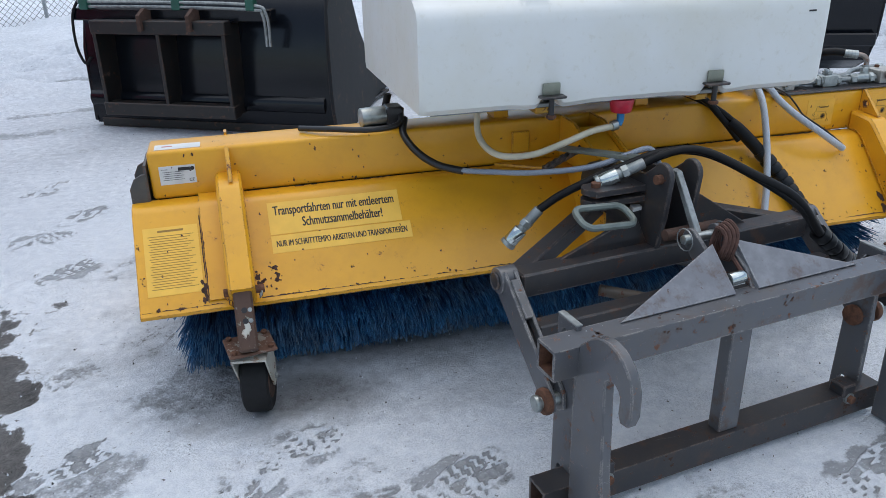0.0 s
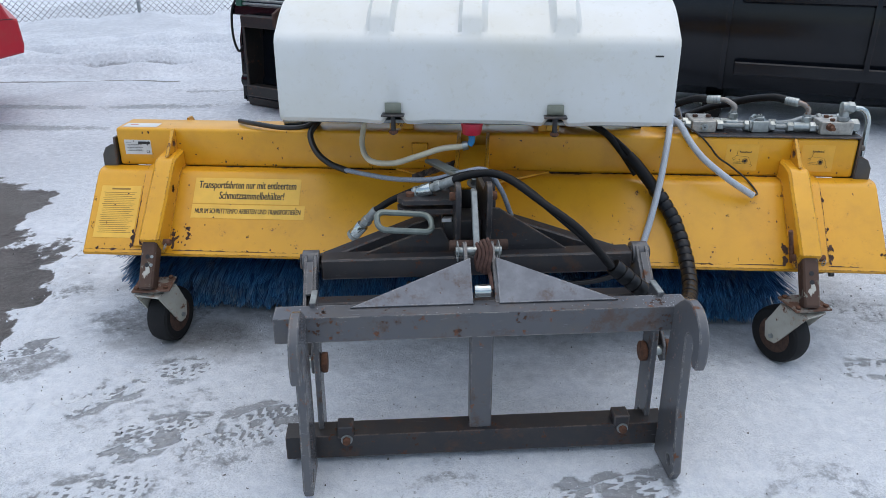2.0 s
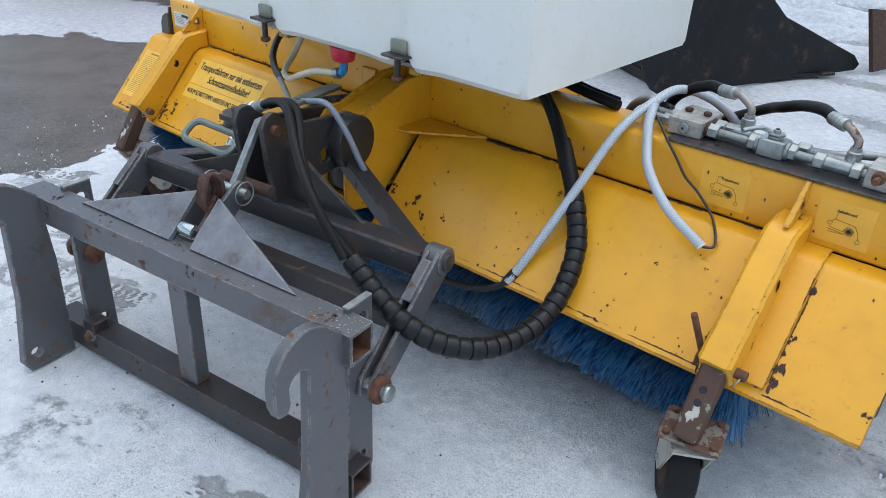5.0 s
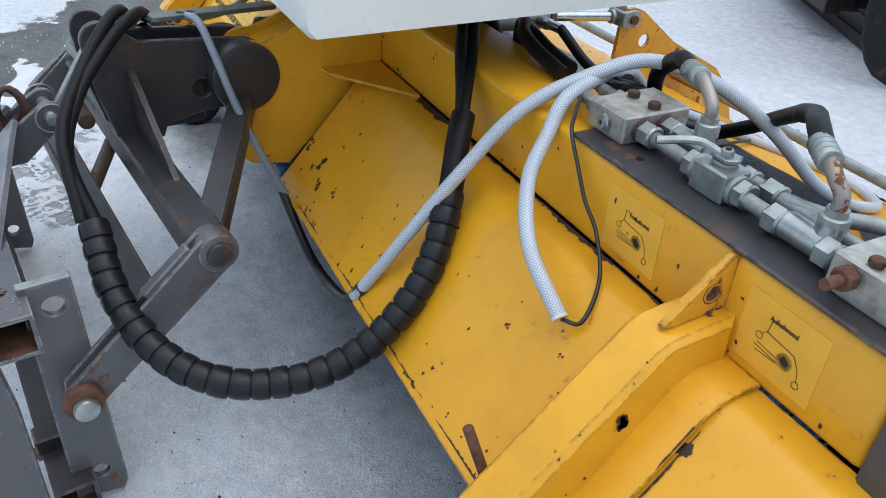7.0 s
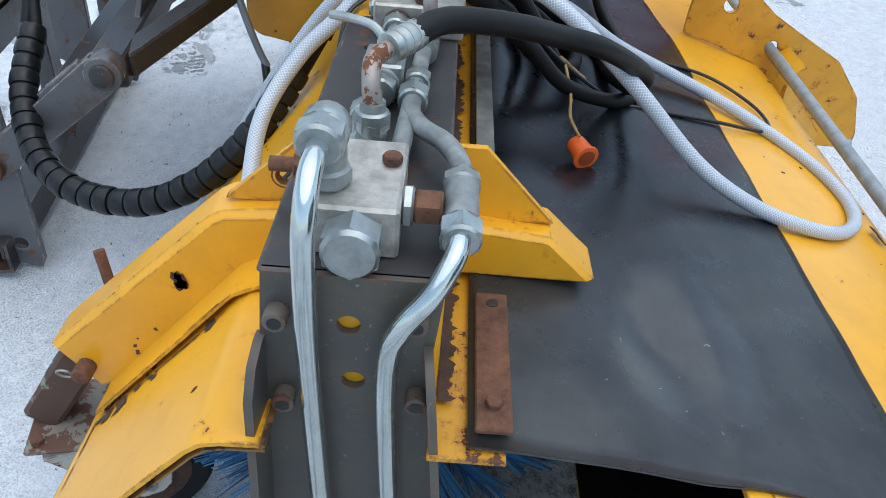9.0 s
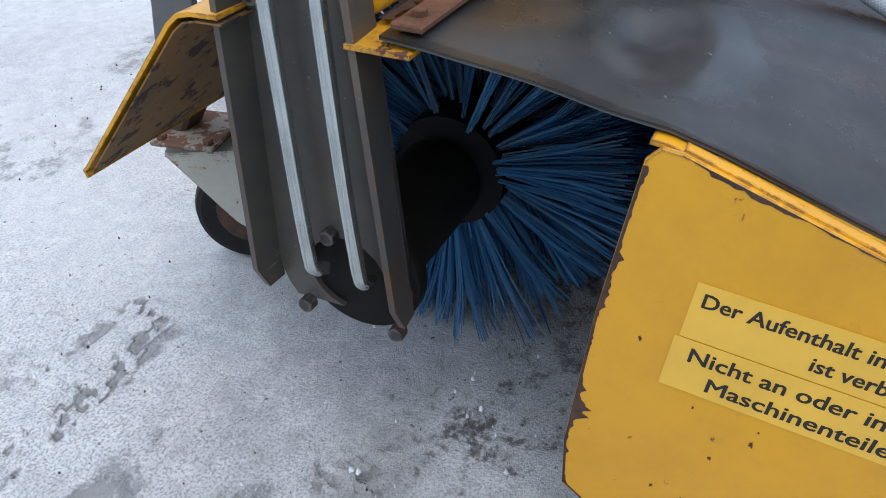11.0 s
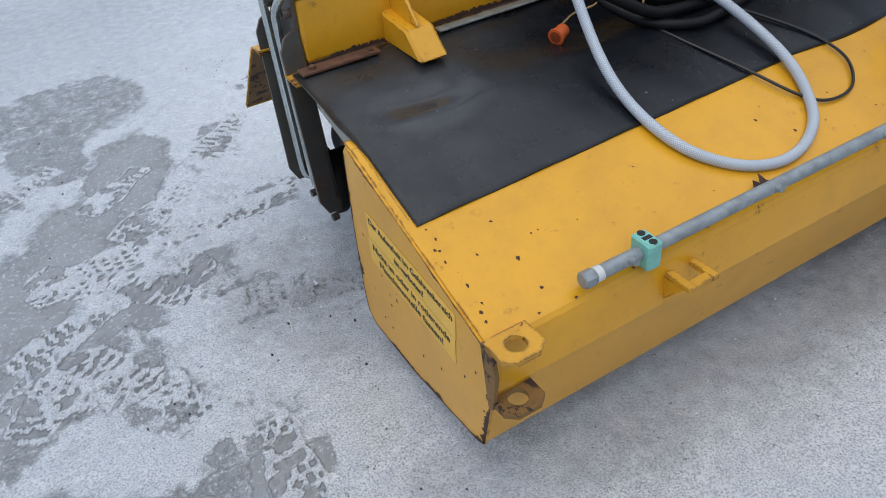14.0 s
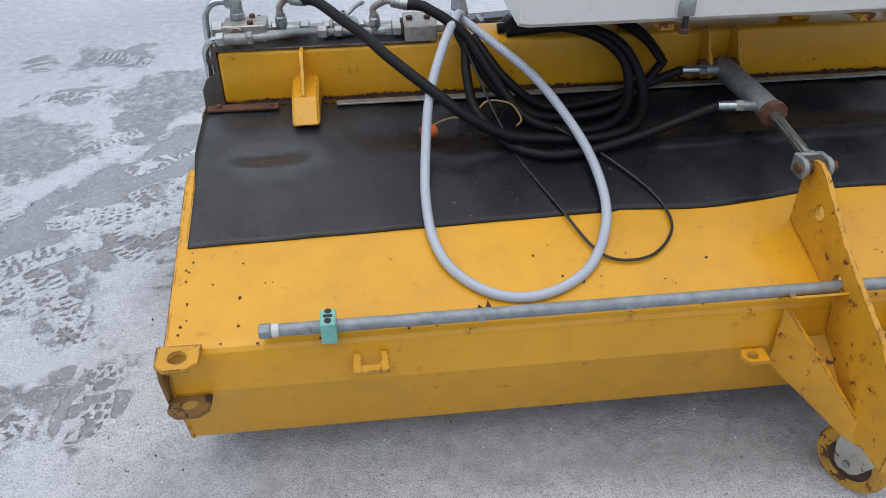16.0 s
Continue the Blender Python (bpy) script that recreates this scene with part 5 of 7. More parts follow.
def lift_linkage():
    """Hydraulic cylinder and rear lug over the box."""
    for dx in (-0.042, 0.042):
        part("cylinder_bracket", plate([(0.148, 0.60), (0.148, 0.745), (0.19, 0.745), (0.205, 0.70), (0.24, 0.665), (0.235, 0.63), (0.20, 0.615)], 0.010, yz(-0.015 + dx)), YELLOW_WORN, sweeper, "yellow cylinder bracket")
    cy = root("hydraulic_cylinder")
    cy.parent = sweeper
    tagged(cy, label="grey hydraulic cylinder with a chrome rod")
    a, b, c = Vector((-0.012, 0.215, 0.655)), Vector((-0.030, 0.485, 0.640)), Vector((-0.022, 0.700, 0.622))
    part("barrel", cyl(a, b, 0.030, 24, bevel=0.004), ZINC_DULL, cy, "dull grey cylinder barrel")
    part("gland", cyl(b, b + (c - b).normalized() * 0.018, 0.034, 24, bevel=0.003), RUST, cy, "rusty ring")
    part("rod", cyl(b, c, 0.013, 18), BRIGHT, cy, "chrome rod")
    eye = part("rod_eye", cyl((-0.022, 0.690, 0.6228), (-0.022, 0.712, 0.622), 0.019, 20, bevel=0.003), ZINC_DULL, cy, "rod end")
    for ex in (-0.040, 0.016):
        part("clevis_cheek", plate([(0.705, 0.602), (0.738, 0.598)] + arc(0.740, 0.622, 0.024, -80, 80, 8) + [(0.705, 0.643)], 0.012, yz(ex), bevel=0.002), ZINC_DULL, eye, "rust-stained clevis cheek")
    part("clevis_base", box(-0.046, 0.022, 0.702, 0.714, 0.602, 0.643, 0.003), ZINC_DULL, eye)
    part("pivot_tube", cyl((-0.07, 0.205, 0.655), (0.05, 0.205, 0.655), 0.018, 16), RUST, cy)
    part("rod_pin", cyl((-0.062, 0.738, 0.622), (0.030, 0.738, 0.622), 0.012, 16), RUST, cy)
    for p, nm in ((a + Vector((0, 0.03, 0)), "port"), (b - Vector((0, 0.035, 0)), "port")):
        part(nm, cyl(p, p + Vector((0.062, 0, 0.004)), 0.013, 14), ZINC_DULL, cy)
        part("fitting", hexnut(p + Vector((0.060, 0, 0.004)), p + Vector((0.082, 0, 0.005)), 0.015), ZINC, cy)
        part("ferrule", cyl(p + Vector((0.080, 0, 0.005)), p + Vector((0.128, 0, 0.007)), 0.0125, 14), BRIGHT, cy)
    lug = [(0.715, 0.520), (0.722, 0.615), (0.740, 0.642), (0.765, 0.644), (0.795, 0.632), (0.927, 0.532), (1.012, 0.486), (1.12, 0.430), (1.20, 0.34), (1.235, 0.24), (1.235, 0.195), (1.10, 0.195), (1.00, 0.30), (0.952, 0.33), (0.945, 0.392), (0.80, 0.447), (0.715, 0.472)]
    part("lift_lug", plate(lug, 0.012, yz(-0.012), holes=((0.738, 0.622, 0.013), (0.812, 0.548, 0.019), (0.940, 0.452, 0.017))), YELLOW_WORN, sweeper, "tall yellow lift lug with two holes")
    for sgn in (1, -1):
        a, b = Vector((-0.06 + 0.165 * sgn, 0.955, 0)), Vector((-0.06 + 0.040 * sgn, 1.150, 0))
        m = basis(a, b - a, (0, 0, 1))
        ln = (b - a).length
        part("arm_plate", plate([(0.0, 0.250), (0.0, 0.405), (0.012, 0.405), (ln, 0.218), (ln, 0.175), (ln * 0.8, 0.180)], 0.010, m), YELLOW_WORN, sweeper, "sloping yellow arm plate")
    bm = plate([(-0.215, 0.0), (0.095, 0.0), (-0.02, 0.20), (-0.10, 0.20)], 0.006, basis((0, 0.956, 0.318), (1, 0, 0), (0, 0.82, -0.57)))
    part("arm_floor", bm, YELLOW_IN, sweeper, "rust-stained sloping floor plate")
    part("arm_rib", sheet([(0.945, 0.420), (0.985, 0.455)], -0.010, 0.120, 0.005), YELLOW, sweeper)
    part("small_lug", plate([(0.0, 0.0), (0.05, 0.0), (0.062, 0.02), (0.05, 0.045), (0.0, 0.045)], 0.008, basis((0.125, 0.948, 0.285), (1, 0, 0), (0, 1, 0)), holes=((0.035, 0.022, 0.012),)), YELLOW, sweeper)


def spray_pipe():
    p = root("spray_pipe")
    p.parent = sweeper
    tagged(p, label="grey water pipe with nozzles in a green clamp")
    part("pipe", cyl((-1.15, 0.952, 0.452), (1.205, 0.932, 0.434), 0.0135, 18), PIPE_GREY, p, "long dull grey pipe")
    part("end_cap", hexnut((1.192, 0.932, 0.434), (1.216, 0.932, 0.434), 0.0165), PIPE_GREY, p)
    part("seal_tape", cyl((1.176, 0.932, 0.434), (1.190, 0.932, 0.434), 0.0145, 14), LABEL_W, p, "white thread tape")
    for x in (1.118, 0.763, 0.455, 0.10, -0.25, -0.6, -0.95):
        part("nozzle", cyl((x, 0.936, 0.436), (x, 0.958, 0.444), 0.010, 12, 0.007), PIPE_GREY, p)
    for x in (1.075, -1.0):
        cl = part("clamp", box(x - 0.016, x + 0.016, 0.908, 0.958, 0.405, 0.462, 0.004), MINT, p, "mint green plastic pipe clamp")
        part("slot", box(x - 0.0095, x + 0.0095, 0.928, 0.938, 0.4612, 0.4626, 0.0005), BLACK_PL, cl)
        for y in (0.918, 0.948):
            part("screw", cyl((x, y, 0.459), (x, y, 0.4632), 0.0075, 12), BLACK_PL, cl)
    for x in (0.72,):
        part("torn_tab", plate([(0, 0), (0.05, 0.0), (0.04, 0.02), (0.028, 0.008), (0.02, 0.028), (0.012, 0.010)], 0.002, basis((x, 0.905, 0.414), (1, 0, 0), (0, -0.8, 0.6))), RUST_DARK, p)


def paint_damage():
    rng = random.Random(21)
    down = (slope(0, 1) - slope(0, 0)).normalized()
    at = lambda x, t: basis(slope(x, t, 0.0058), (1, 0, 0), -down)
    big = [(-1.062, 0.205, 0.017, 1.4), (-1.044, 0.240, 0.012, 2.0), (-1.232, 0.235, 0.020, 1.6), (-1.225, 0.265, 0.018, 1.2), (-1.085, 0.255, 0.012, 2.2), (-0.829, 0.236, 0.006, 1.6), (0.279, 0.208, 0.012, 1.5), (0.208, 0.23, 0.013, 1.1), (0.165, 0.195, 0.014, 1.8), (0.145, 0.215, 0.010, 1.2), (0.075, 0.19, 0.012, 2.6),
           (1.224, 0.161, 0.008, 2.4), (1.203, 0.169, 0.011, 1.8), (1.200, 0.245, 0.012, 2.2), (1.205, 0.27, 0.010, 2.0), (1.215, 0.05, 0.014, 0.8), (1.403, 0.251, 0.010, 2.0), (0.79, 0.296, 0.010, 0.5), (0.815, 0.294, 0.009, 0.5), (0.825, 0.25, 0.004, 1.4), (0.886, 0.111, 0.006, 1.6), (0.996, 0.084, 0.005, 1.5), (-1.38, 0.290, 0.012, 0.6), (-1.32, 0.293, 0.010, 0.6), (-1.415, 0.20, 0.008, 3.0), (-1.42, 0.10, 0.007, 3.0)]
    bm = bmesh.new()
    for x, t, r, st in big:
        for k in range(6):
            spin = Matrix.Rotation(rng.uniform(0, 6.28), 4, "Z")
            add(bm, chip(at(x + rng.uniform(-0.7, 0.7) * r, t + rng.uniform(-0.6, 0.6) * r * st) @ spin, r * rng.uniform(0.12, 0.55), rng, rng.uniform(0.7, 1.5)))
    for k in range(110):
        x = rng.choice((rng.uniform(-1.41, -0.08), rng.uniform(0.10, 1.40)))
        add(bm, chip(at(x, rng.uniform(0.02, 0.295) if k % 3 else rng.uniform(0.27, 0.297)), rng.uniform(0.0012, 0.0036), rng, rng.uniform(0.8, 1.8)))
    tagged(part("chipped_paint", bm, RUST_DARK, sweeper, "ragged rusty paint chips", smooth=False), kind="stuff")
    bm = bmesh.new()
    d = Vector((0, 0.479, -0.152)).normalized()
    for k in range(90):
        y = rng.uniform(0.70, 0.93) if k % 4 else rng.uniform(0.90, 0.93)
        x = rng.uniform(-1.35, 1.38)
        if k % 7 == 0:
            x, y = 1.39 - rng.uniform(0, 0.02), rng.uniform(0.55, 0.92)
        p = Vector((x, y, 0.546 - 0.317 * (y - 0.455) + 0.0057))
        add(bm, chip(basis(p, (1, 0, 0), d), rng.uniform(0.0015, 0.0045), rng, rng.uniform(0.6, 1.6)))
    for k in range(60):
        x, z = rng.uniform(-1.36, 1.30), rng.choice((rng.uniform(0.598, 0.612), rng.uniform(0.60, 0.725)))
        add(bm, chip(basis((x, -0.0006, z), (1, 0, 0), (0, 0, 1)), rng.uniform(0.0015, 0.004), rng, rng.uniform(0.7, 2.2)))
    for sx in (-1.4156, 1.4156):
        add(bm, ragged([(sx, 0.440, 0.530), (sx, 0.4185, 0.36), (sx, 0.4045, 0.16), (sx, 0.4085, 0.085)], (0, 1, 0), 0.003, 0.022, rng))
        add(bm, ragged([(sx, 0.410, 0.086), (sx, 0.440, 0.0625), (sx, 0.62, 0.0625), (sx, 0.88, 0.0985), (sx, 0.905, 0.1125)], (0, 0, 1), 0.003, 0.017, rng))
        add(bm, ragged([(sx, 0.905, 0.1125), (sx, 0.948, 0.293), (sx, 0.932, 0.393)], (0, -1, 0), 0.001, 0.018, rng))
        add(bm, ragged([(sx, 0.47, 0.5465), (sx, 0.932, 0.3935)], (0, -0.3, -1), 0.0006, 0.007, rng))
        for k in range(14):
            add(bm, chip(basis((sx, rng.uniform(0.45, 0.92), rng.uniform(0.12, 0.36)), (0, 1, 0), (0, 0, 1)), rng.uniform(0.001, 0.0028), rng, 1.6))
    for x0, x1 in ((-1.425, -1.20), (-1.10, -0.08), (0.08, 1.07), (1.215, 1.41)):
        add(bm, ragged([slope(x0, 0.2945, 0.0056), slope(x1, 0.2945, 0.0056)], -down, 0.0, 0.005, rng))
        if abs(x0 + x1) < 2.4:
            add(bm, ragged([(x0, -0.001, 0.5905), (x1, -0.001, 0.5905)], (0, -1, 0), 0.004, 0.022, rng, 0.006))
    tagged(part("chipped_paint", bm, RUST_DARK, sweeper, "ragged rusty paint chips", smooth=False), kind="stuff")


paint_damage()
beam()
hood()
stickers()
wheel_arm(1.122, 1)
wheel_arm(-1.152, -1)
caster(1.087, -0.287, -150, 162, 0.104, 0.072, trail=0.07)
caster(-1.138, -0.272, 170, -161, 0.104, 0.080, trail=0.07)
caster(-0.066, 1.105, 28, -20, 0.082, 0.05, tyre=YELLOW_IN, fork=FORK_GREY)
middle_mount()
end_channel(1)
end_channel(-1)
brush()
dirt_box()
rubber_sheet()
rear_gusset(1.127)
rear_gusset(-1.15)
lift_linkage()
spray_pipe()
part("stand_rod", cyl((1.086, -0.268, 0.372), (1.050, -0.299, 0.498), 0.0075, 12), RUST, sweeper, "bent rusty rod")

# ---- hitch frame: grey quick coupler, swivelled a little ----
HITCH = pose(0.035, -0.925, 0, 0, 0, 7.5)
hitch = root("hitch_frame", HITCH, label="dark grey welded quick-coupler frame with two hooks, scratched", category="hitch frame")


def hpart(name, bm, material=None, label="", parent=None):
    return part(name, bm, material or GREY, parent or hitch, label)


def hollow_bar(x0, x1, y0, y1, z0, z1, wall=0.007):
    """A square tube along x, open at both ends."""
    bm = bmesh.new()
    rings = []
    for x, d in ((x0, wall), (x0, 0), (x1, 0), (x1, wall)):
        rings.append([bm.verts.new((x, y, z)) for y, z in ((y0 + d, z0 + d), (y1 - d, z0 + d), (y1 - d, z1 - d), (y0 + d, z1 - d))])
    inner = [[bm.verts.new((x, y, z)) for y, z in ((y0 + wall, z0 + wall), (y1 - wall, z0 + wall), (y1 - wall, z1 - wall), (y0 + wall, z1 - wall))] for x in (x0 + 0.12, x1 - 0.12)]
    seq = [inner[0], *rings, inner[1]]
    for a, b in zip(seq, seq[1:]):
        for k in range(4):
            bm.faces.new((a[k], a[(k + 1) % 4], b[(k + 1) % 4], b[k]))
    bm.faces.new(inner[0])
    bm.faces.new(inner[1])
    return bm


def tube_lining(x0, x1, y0, y1, z0, z1, wall=0.0085):
    """The rusty inside near a tube's end, from x0 inwards to x1."""
    bm = bmesh.new()
    rings = [[bm.verts.new((x, y, z)) for y, z in ((y0 + wall, z0 + wall), (y1 - wall, z0 + wall), (y1 - wall, z1 - wall), (y0 + wall, z1 - wall))] for x in (x0, x1)]
    for k in range(4):
        bm.faces.new((rings[0][k], rings[0][(k + 1) % 4], rings[1][(k + 1) % 4], rings[1][k]))
    bm.faces.new(rings[1])
    return bm


def hook_plate(u):
    """Upright plate with the coupler hook that points forward and down."""
    out = [(0.010, 0.005), (0.014, 0.30), (0.0, 0.495)]
    out += arc(-0.100, 0.462, 0.090, 50, 182, 9)          # outer crown
    out += [(-0.190, 0.425), (-0.180, 0.398), (-0.158, 0.394), (-0.148, 0.415)]
    out += arc(-0.124, 0.445, 0.026, 190, 10, 7)          # inner throat
    out += [(-0.100, 0.42), (-0.110, 0.22), (-0.138, 0.035), (-0.122, 0.005)]
    return plate(out[::-1], 0.026, basis((u, 0, 0), (0, 1, 0), (0, 0, 1)), holes=((-0.098, 0.055, 0.015),), bevel=0.003)


def build_hitch():
    hpart("top_bar", hollow_bar(-0.562, 0.562, 0.0, 0.072, 0.415, 0.489), label="scratched grey square tube")
    hpart("bottom_bar", hollow_bar(-0.562, 0.545, 0.018, 0.088, 0.022, 0.096), GREY_DARK, "dark grey square tube")
    for sg in (-1, 1):
        hpart("tube_lining", tube_lining(sg * 0.561, sg * 0.45, 0.0, 0.072, 0.415, 0.489), RUST, "rusty inside of the tube")
        hpart("tube_lining", tube_lining(-0.561 if sg < 0 else 0.544, sg * 0.43, 0.018, 0.088, 0.022, 0.096), RUST_DARK, "rusty inside of the tube")
    hpart("middle_post", box(-0.034, 0.030, 0.030, 0.072, 0.096, 0.415, 0.003), label="flat upright post")
    for u in (-0.488, 0.530):
        hpart("hook_plate", hook_plate(u), GREY, "grey hook plate with worn hook")
    for u, s in ((-0.462, -1), (0.500, 1)):
        poly = [(0.052, 0.030), (0.132, 0.008), (0.142, 0.03), (0.138, 0.500), (0.060, 0.500)]
        hpart("rear_plate", plate(poly, 0.016, basis((u, 0, 0), (0, 1, 0), (0, 0, 1)), holes=((0.104, 0.455, 0.018), (0.102, 0.075, 0.015)), bevel=0.002), GREY, "upright perforated plate")
        pin = hpart("link_pin", cyl((u - 0.018 * s, 0.104, 0.290), (u + 0.076 * s, 0.104, 0.290), 0.015, 18, bevel=0.003), ZINC, "galvanised pin")
        hpart("pin_head", cyl((u + 0.070 * s, 0.104, 0.290), (u + 0.086 * s, 0.104, 0.290), 0.021, 20, bevel=0.005), ZINC, "bright round pin head", pin)
        hpart("collar", cyl((u + 0.046 * s, 0.104, 0.290), (u + 0.066 * s, 0.104, 0.290), 0.033, 20, bevel=0.006), RUST, "rusty collar", pin)
        hpart("inner_collar", cyl((u - 0.026 * s, 0.104, 0.290), (u - 0.009 * s, 0.104, 0.290), 0.030, 18, bevel=0.004), RUST, "rusty collar", pin)
        # swinging arm: channel of two cheeks
        au = u + 0.028 * s
        rod = [(0.335, 0.524), (0.372, 0.520), (0.390, 0.490), (0.374, 0.458), (0.130, 0.262), (0.104, 0.252), (0.080, 0.270), (0.086, 0.312)]
        arm = hpart("swing_arm", plate(rod, 0.010, basis((au + 0.014, 0, 0), (0, 1, 0), (0, 0, 1)), bevel=0.002), GREY, "grey swinging arm")
        hpart("cheek", plate(rod, 0.010, basis((au - 0.014, 0, 0), (0, 1, 0), (0, 0, 1)), bevel=0.002), GREY, parent=arm)
        hpart("arm_web", bar((au, 0.125, 0.300), (au, 0.335, 0.468), 0.020, 0.020, 0.002), GREY_DARK, parent=arm)
        hpart("boss", cyl((au - 0.026, 0.360, 0.494), (au + 0.024, 0.360, 0.494), 0.035, 28, bevel=0.003), GREY, "round welded boss", arm)
        hpart("arm_rib", bar((au, 0.318, 0.508), (au, 0.235, 0.440), 0.022, 0.016, 0.002), GREY, parent=arm)
        hpart("pivot_pin", cyl((au - 0.03, 0.360, 0.494), (au + 0.033 * s, 0.360, 0.494), 0.0225, 22, bevel=0.004), GREY_DARK, "dark pivot pin end", arm)
        hpart("stop_strip", box(u - 0.0085, u + 0.0085, 0.060, 0.138, 0.499, 0.5035, 0.001), ZINC_DULL, "bare metal strip")
    # bolted stops on the bottom bar
    for u in (-0.388, 0.415):
        st = hpart("stop_block", box(u - 0.026, u + 0.020, 0.012, 0.062, 0.090, 0.128, 0.003), GREY_DARK, "bolted stop block")
        hpart("bolt", hexnut((u, 0.014, 0.086), (u, -0.002, 0.086), 0.012), RUST, "rusty bolt", st)
        hpart("washer", cyl((u, 0.018, 0.086), (u, 0.010, 0.086), 0.017, 14), ZINC_DULL, "", st)
    # leaning gusset plates up to the top link
    for s, u0, u1 in ((-1, -0.36, -0.026), (1, 0.375, 0.046)):
        a, b, c = Vector((u0, 0.050, 0.489)), Vector((u1, 0.050, 0.489)), Vector((u1, 0.150, 0.582))
        ey = (c - b).normalized()
        ln = (c - b).length
        m = basis(b, (-s, 0, 0), ey) if s < 0 else basis(b, (1, 0, 0), ey)
        wv = abs(u0 - u1)
        poly = [(0, 0), (-wv, 0), (0, ln)] if s < 0 else [(0, 0), (wv, 0), (0, ln)]
        if s < 0:
            m = basis(b, (1, 0, 0), ey)
        hpart("leaning_gusset", plate(poly if s > 0 else poly[::-1], 0.012, m, bevel=0.001), GREY_WORN, "worn triangular grey plate")
    for u in (-0.036, 0.042):
        chk = [(0.060, 0.489), (0.150, 0.489), (0.235, 0.560)] + arc(0.212, 0.580, 0.026, -10, 130, 6) + [(0.09, 0.53)]
        hpart("link_cheek", plate(chk, 0.012, basis((u, 0, 0), (0, 1, 0), (0, 0, 1)), bevel=0.002), GREY)
    tp = hpart("top_pin", cyl((-0.062, 0.212, 0.578), (0.072, 0.212, 0.578), 0.013, 18, bevel=0.003), ZINC, "steel top-link pin")
    for u in (-0.056, 0.062):
        ring = [Vector((u, 0.212 + 0.029 * math.cos(a), 0.578 + 0.029 * math.sin(a))) for a in np.linspace(0, 2 * math.pi, 17)]
        hpart("spring_clip", sweep(ring, 0.0018, 6), ZINC_DULL, "", tp)
    hpart("short_pin", cyl((-0.02, 0.085, 0.512), (0.026, 0.085, 0.512), 0.018, 18, bevel=0.003), BRIGHT, "bright steel bush")
    # coiled rope sling through the link
    bm = bmesh.new()
    for k in range(4):
        r = 0.036 + 0.004 * k
        ring = [Vector((-0.004 + 0.010 * k + 0.004 * math.sin(3 * a), 0.150 + 0.6 * r * math.cos(a), 0.585 + r * 1.1 * math.sin(a))) for a in np.linspace(0, 2 * math.pi, 20)]
        add(bm, sweep(ring, 0.0055, 7, False))
    add(bm, tube([(0.02, 0.16, 0.58), (0.028, 0.12, 0.54), (0.030, 0.085, 0.515)], 0.006, 7))
    hpart("rope_sling", bm, rusty("brown_rope", (0.05, 0.022, 0.016), (0.12, 0.06, 0.045)), "brown coiled rope")
    # swivelling head: cross tubes, tower, braces
    hpart("cross_tube", bar((-0.46, 0.357, 0.478), (0.50, 0.357, 0.478), 0.066, 0.066, 0.005), GREY_DARK, "dark grey square cross tube")
    hpart("lower_tube", bar((-0.47, 0.240, 0.390), (0.50, 0.240, 0.390), 0.05, 0.062, 0.004), GREY_DARK, "dark grey cross tube")
    for u in (-0.046, 0.046):
        tw = [(0.33, 0.49), (0.305, 0.60)] + arc(0.328, 0.712, 0.036, 185, 30, 8) + [(0.40, 0.700), (0.58, 0.682)] + arc(0.600, 0.605, 0.075, 70, -70, 8) + [(0.50, 0.528), (0.43, 0.515), (0.42, 0.49)]
        hpart("tower_plate", plate(tw[::-1], 0.016, basis((u, 0, 0), (0, 1, 0), (0, 0, 1)), holes=((0.513, 0.582, 0.021),), bevel=0.002), GREY_DARK, "tall dark plate with a hole and rounded top")
    for u, w in ((-0.062, 0.010), (0.074, 0.022)):
        hpart("swivel_disc", cyl((u - w, 0.600, 0.603), (u + w, 0.600, 0.603), 0.076, 32, bevel=0.004), GREY_DARK, "round dark swivel disc")
    hpart("head_block", box(-0.085, 0.038, 0.40, 0.52, 0.500, 0.600, 0.010, 2), GREY_DARK, "dark head block")
    for k, z in enumerate((0.635, 0.665)):
        hpart("latch_plate", plate([(-0.21, 0.39)] + arc(-0.19, 0.43, 0.035, 250, 110, 5) + [(-0.05, 0.475), (-0.05, 0.385)], 0.016, Matrix.Translation((0, 0, z))), GREY_DARK, "flat latch plate")
    hpart("latch_bolt", cyl((-0.185, 0.43, 0.625), (-0.185, 0.43, 0.685), 0.013, 14), RUST, "rusty latch bolt")
    gg = plain("grey_green_metal", (0.17, 0.20, 0.185), 0.42, 0.3)
    m = basis((-0.205, 0.352, 0.618), (1, 0.06, -0.10), (-0.1, 0.85, 0.45))
    ring = lambda w, h, r: arc(w - r, h - r, r, 0, 90, 5) + arc(-w + r, h - r, r, 90, 180, 5) + arc(-w + r, -h + r, r, 180, 270, 5) + arc(w - r, -h + r, r, 270, 360, 5)
    lh = [m @ Vector((x, y, 0)) for x, y in ring(0.082, 0.036, 0.026)]
    hpart("latch_handle", sweep(lh + lh[:2], 0.0095, 8), gg, "grey-green bent latch handle")
    p0, p1 = Vector((-0.012, 0.44, 0.724)), Vector((-0.105, 0.75, 0.690))
    m = basis((p0 + p1) / 2, p1 - p0, (1, 0.2, 0))
    hpart("lock_bar", plate(ring((p1 - p0).length / 2, 0.022, 0.010), 0.010, m, holes=((-0.06, 0, 0.010), (-0.085, 0, 0.010)), bevel=0.001), gg, "long flat slotted grey bar")
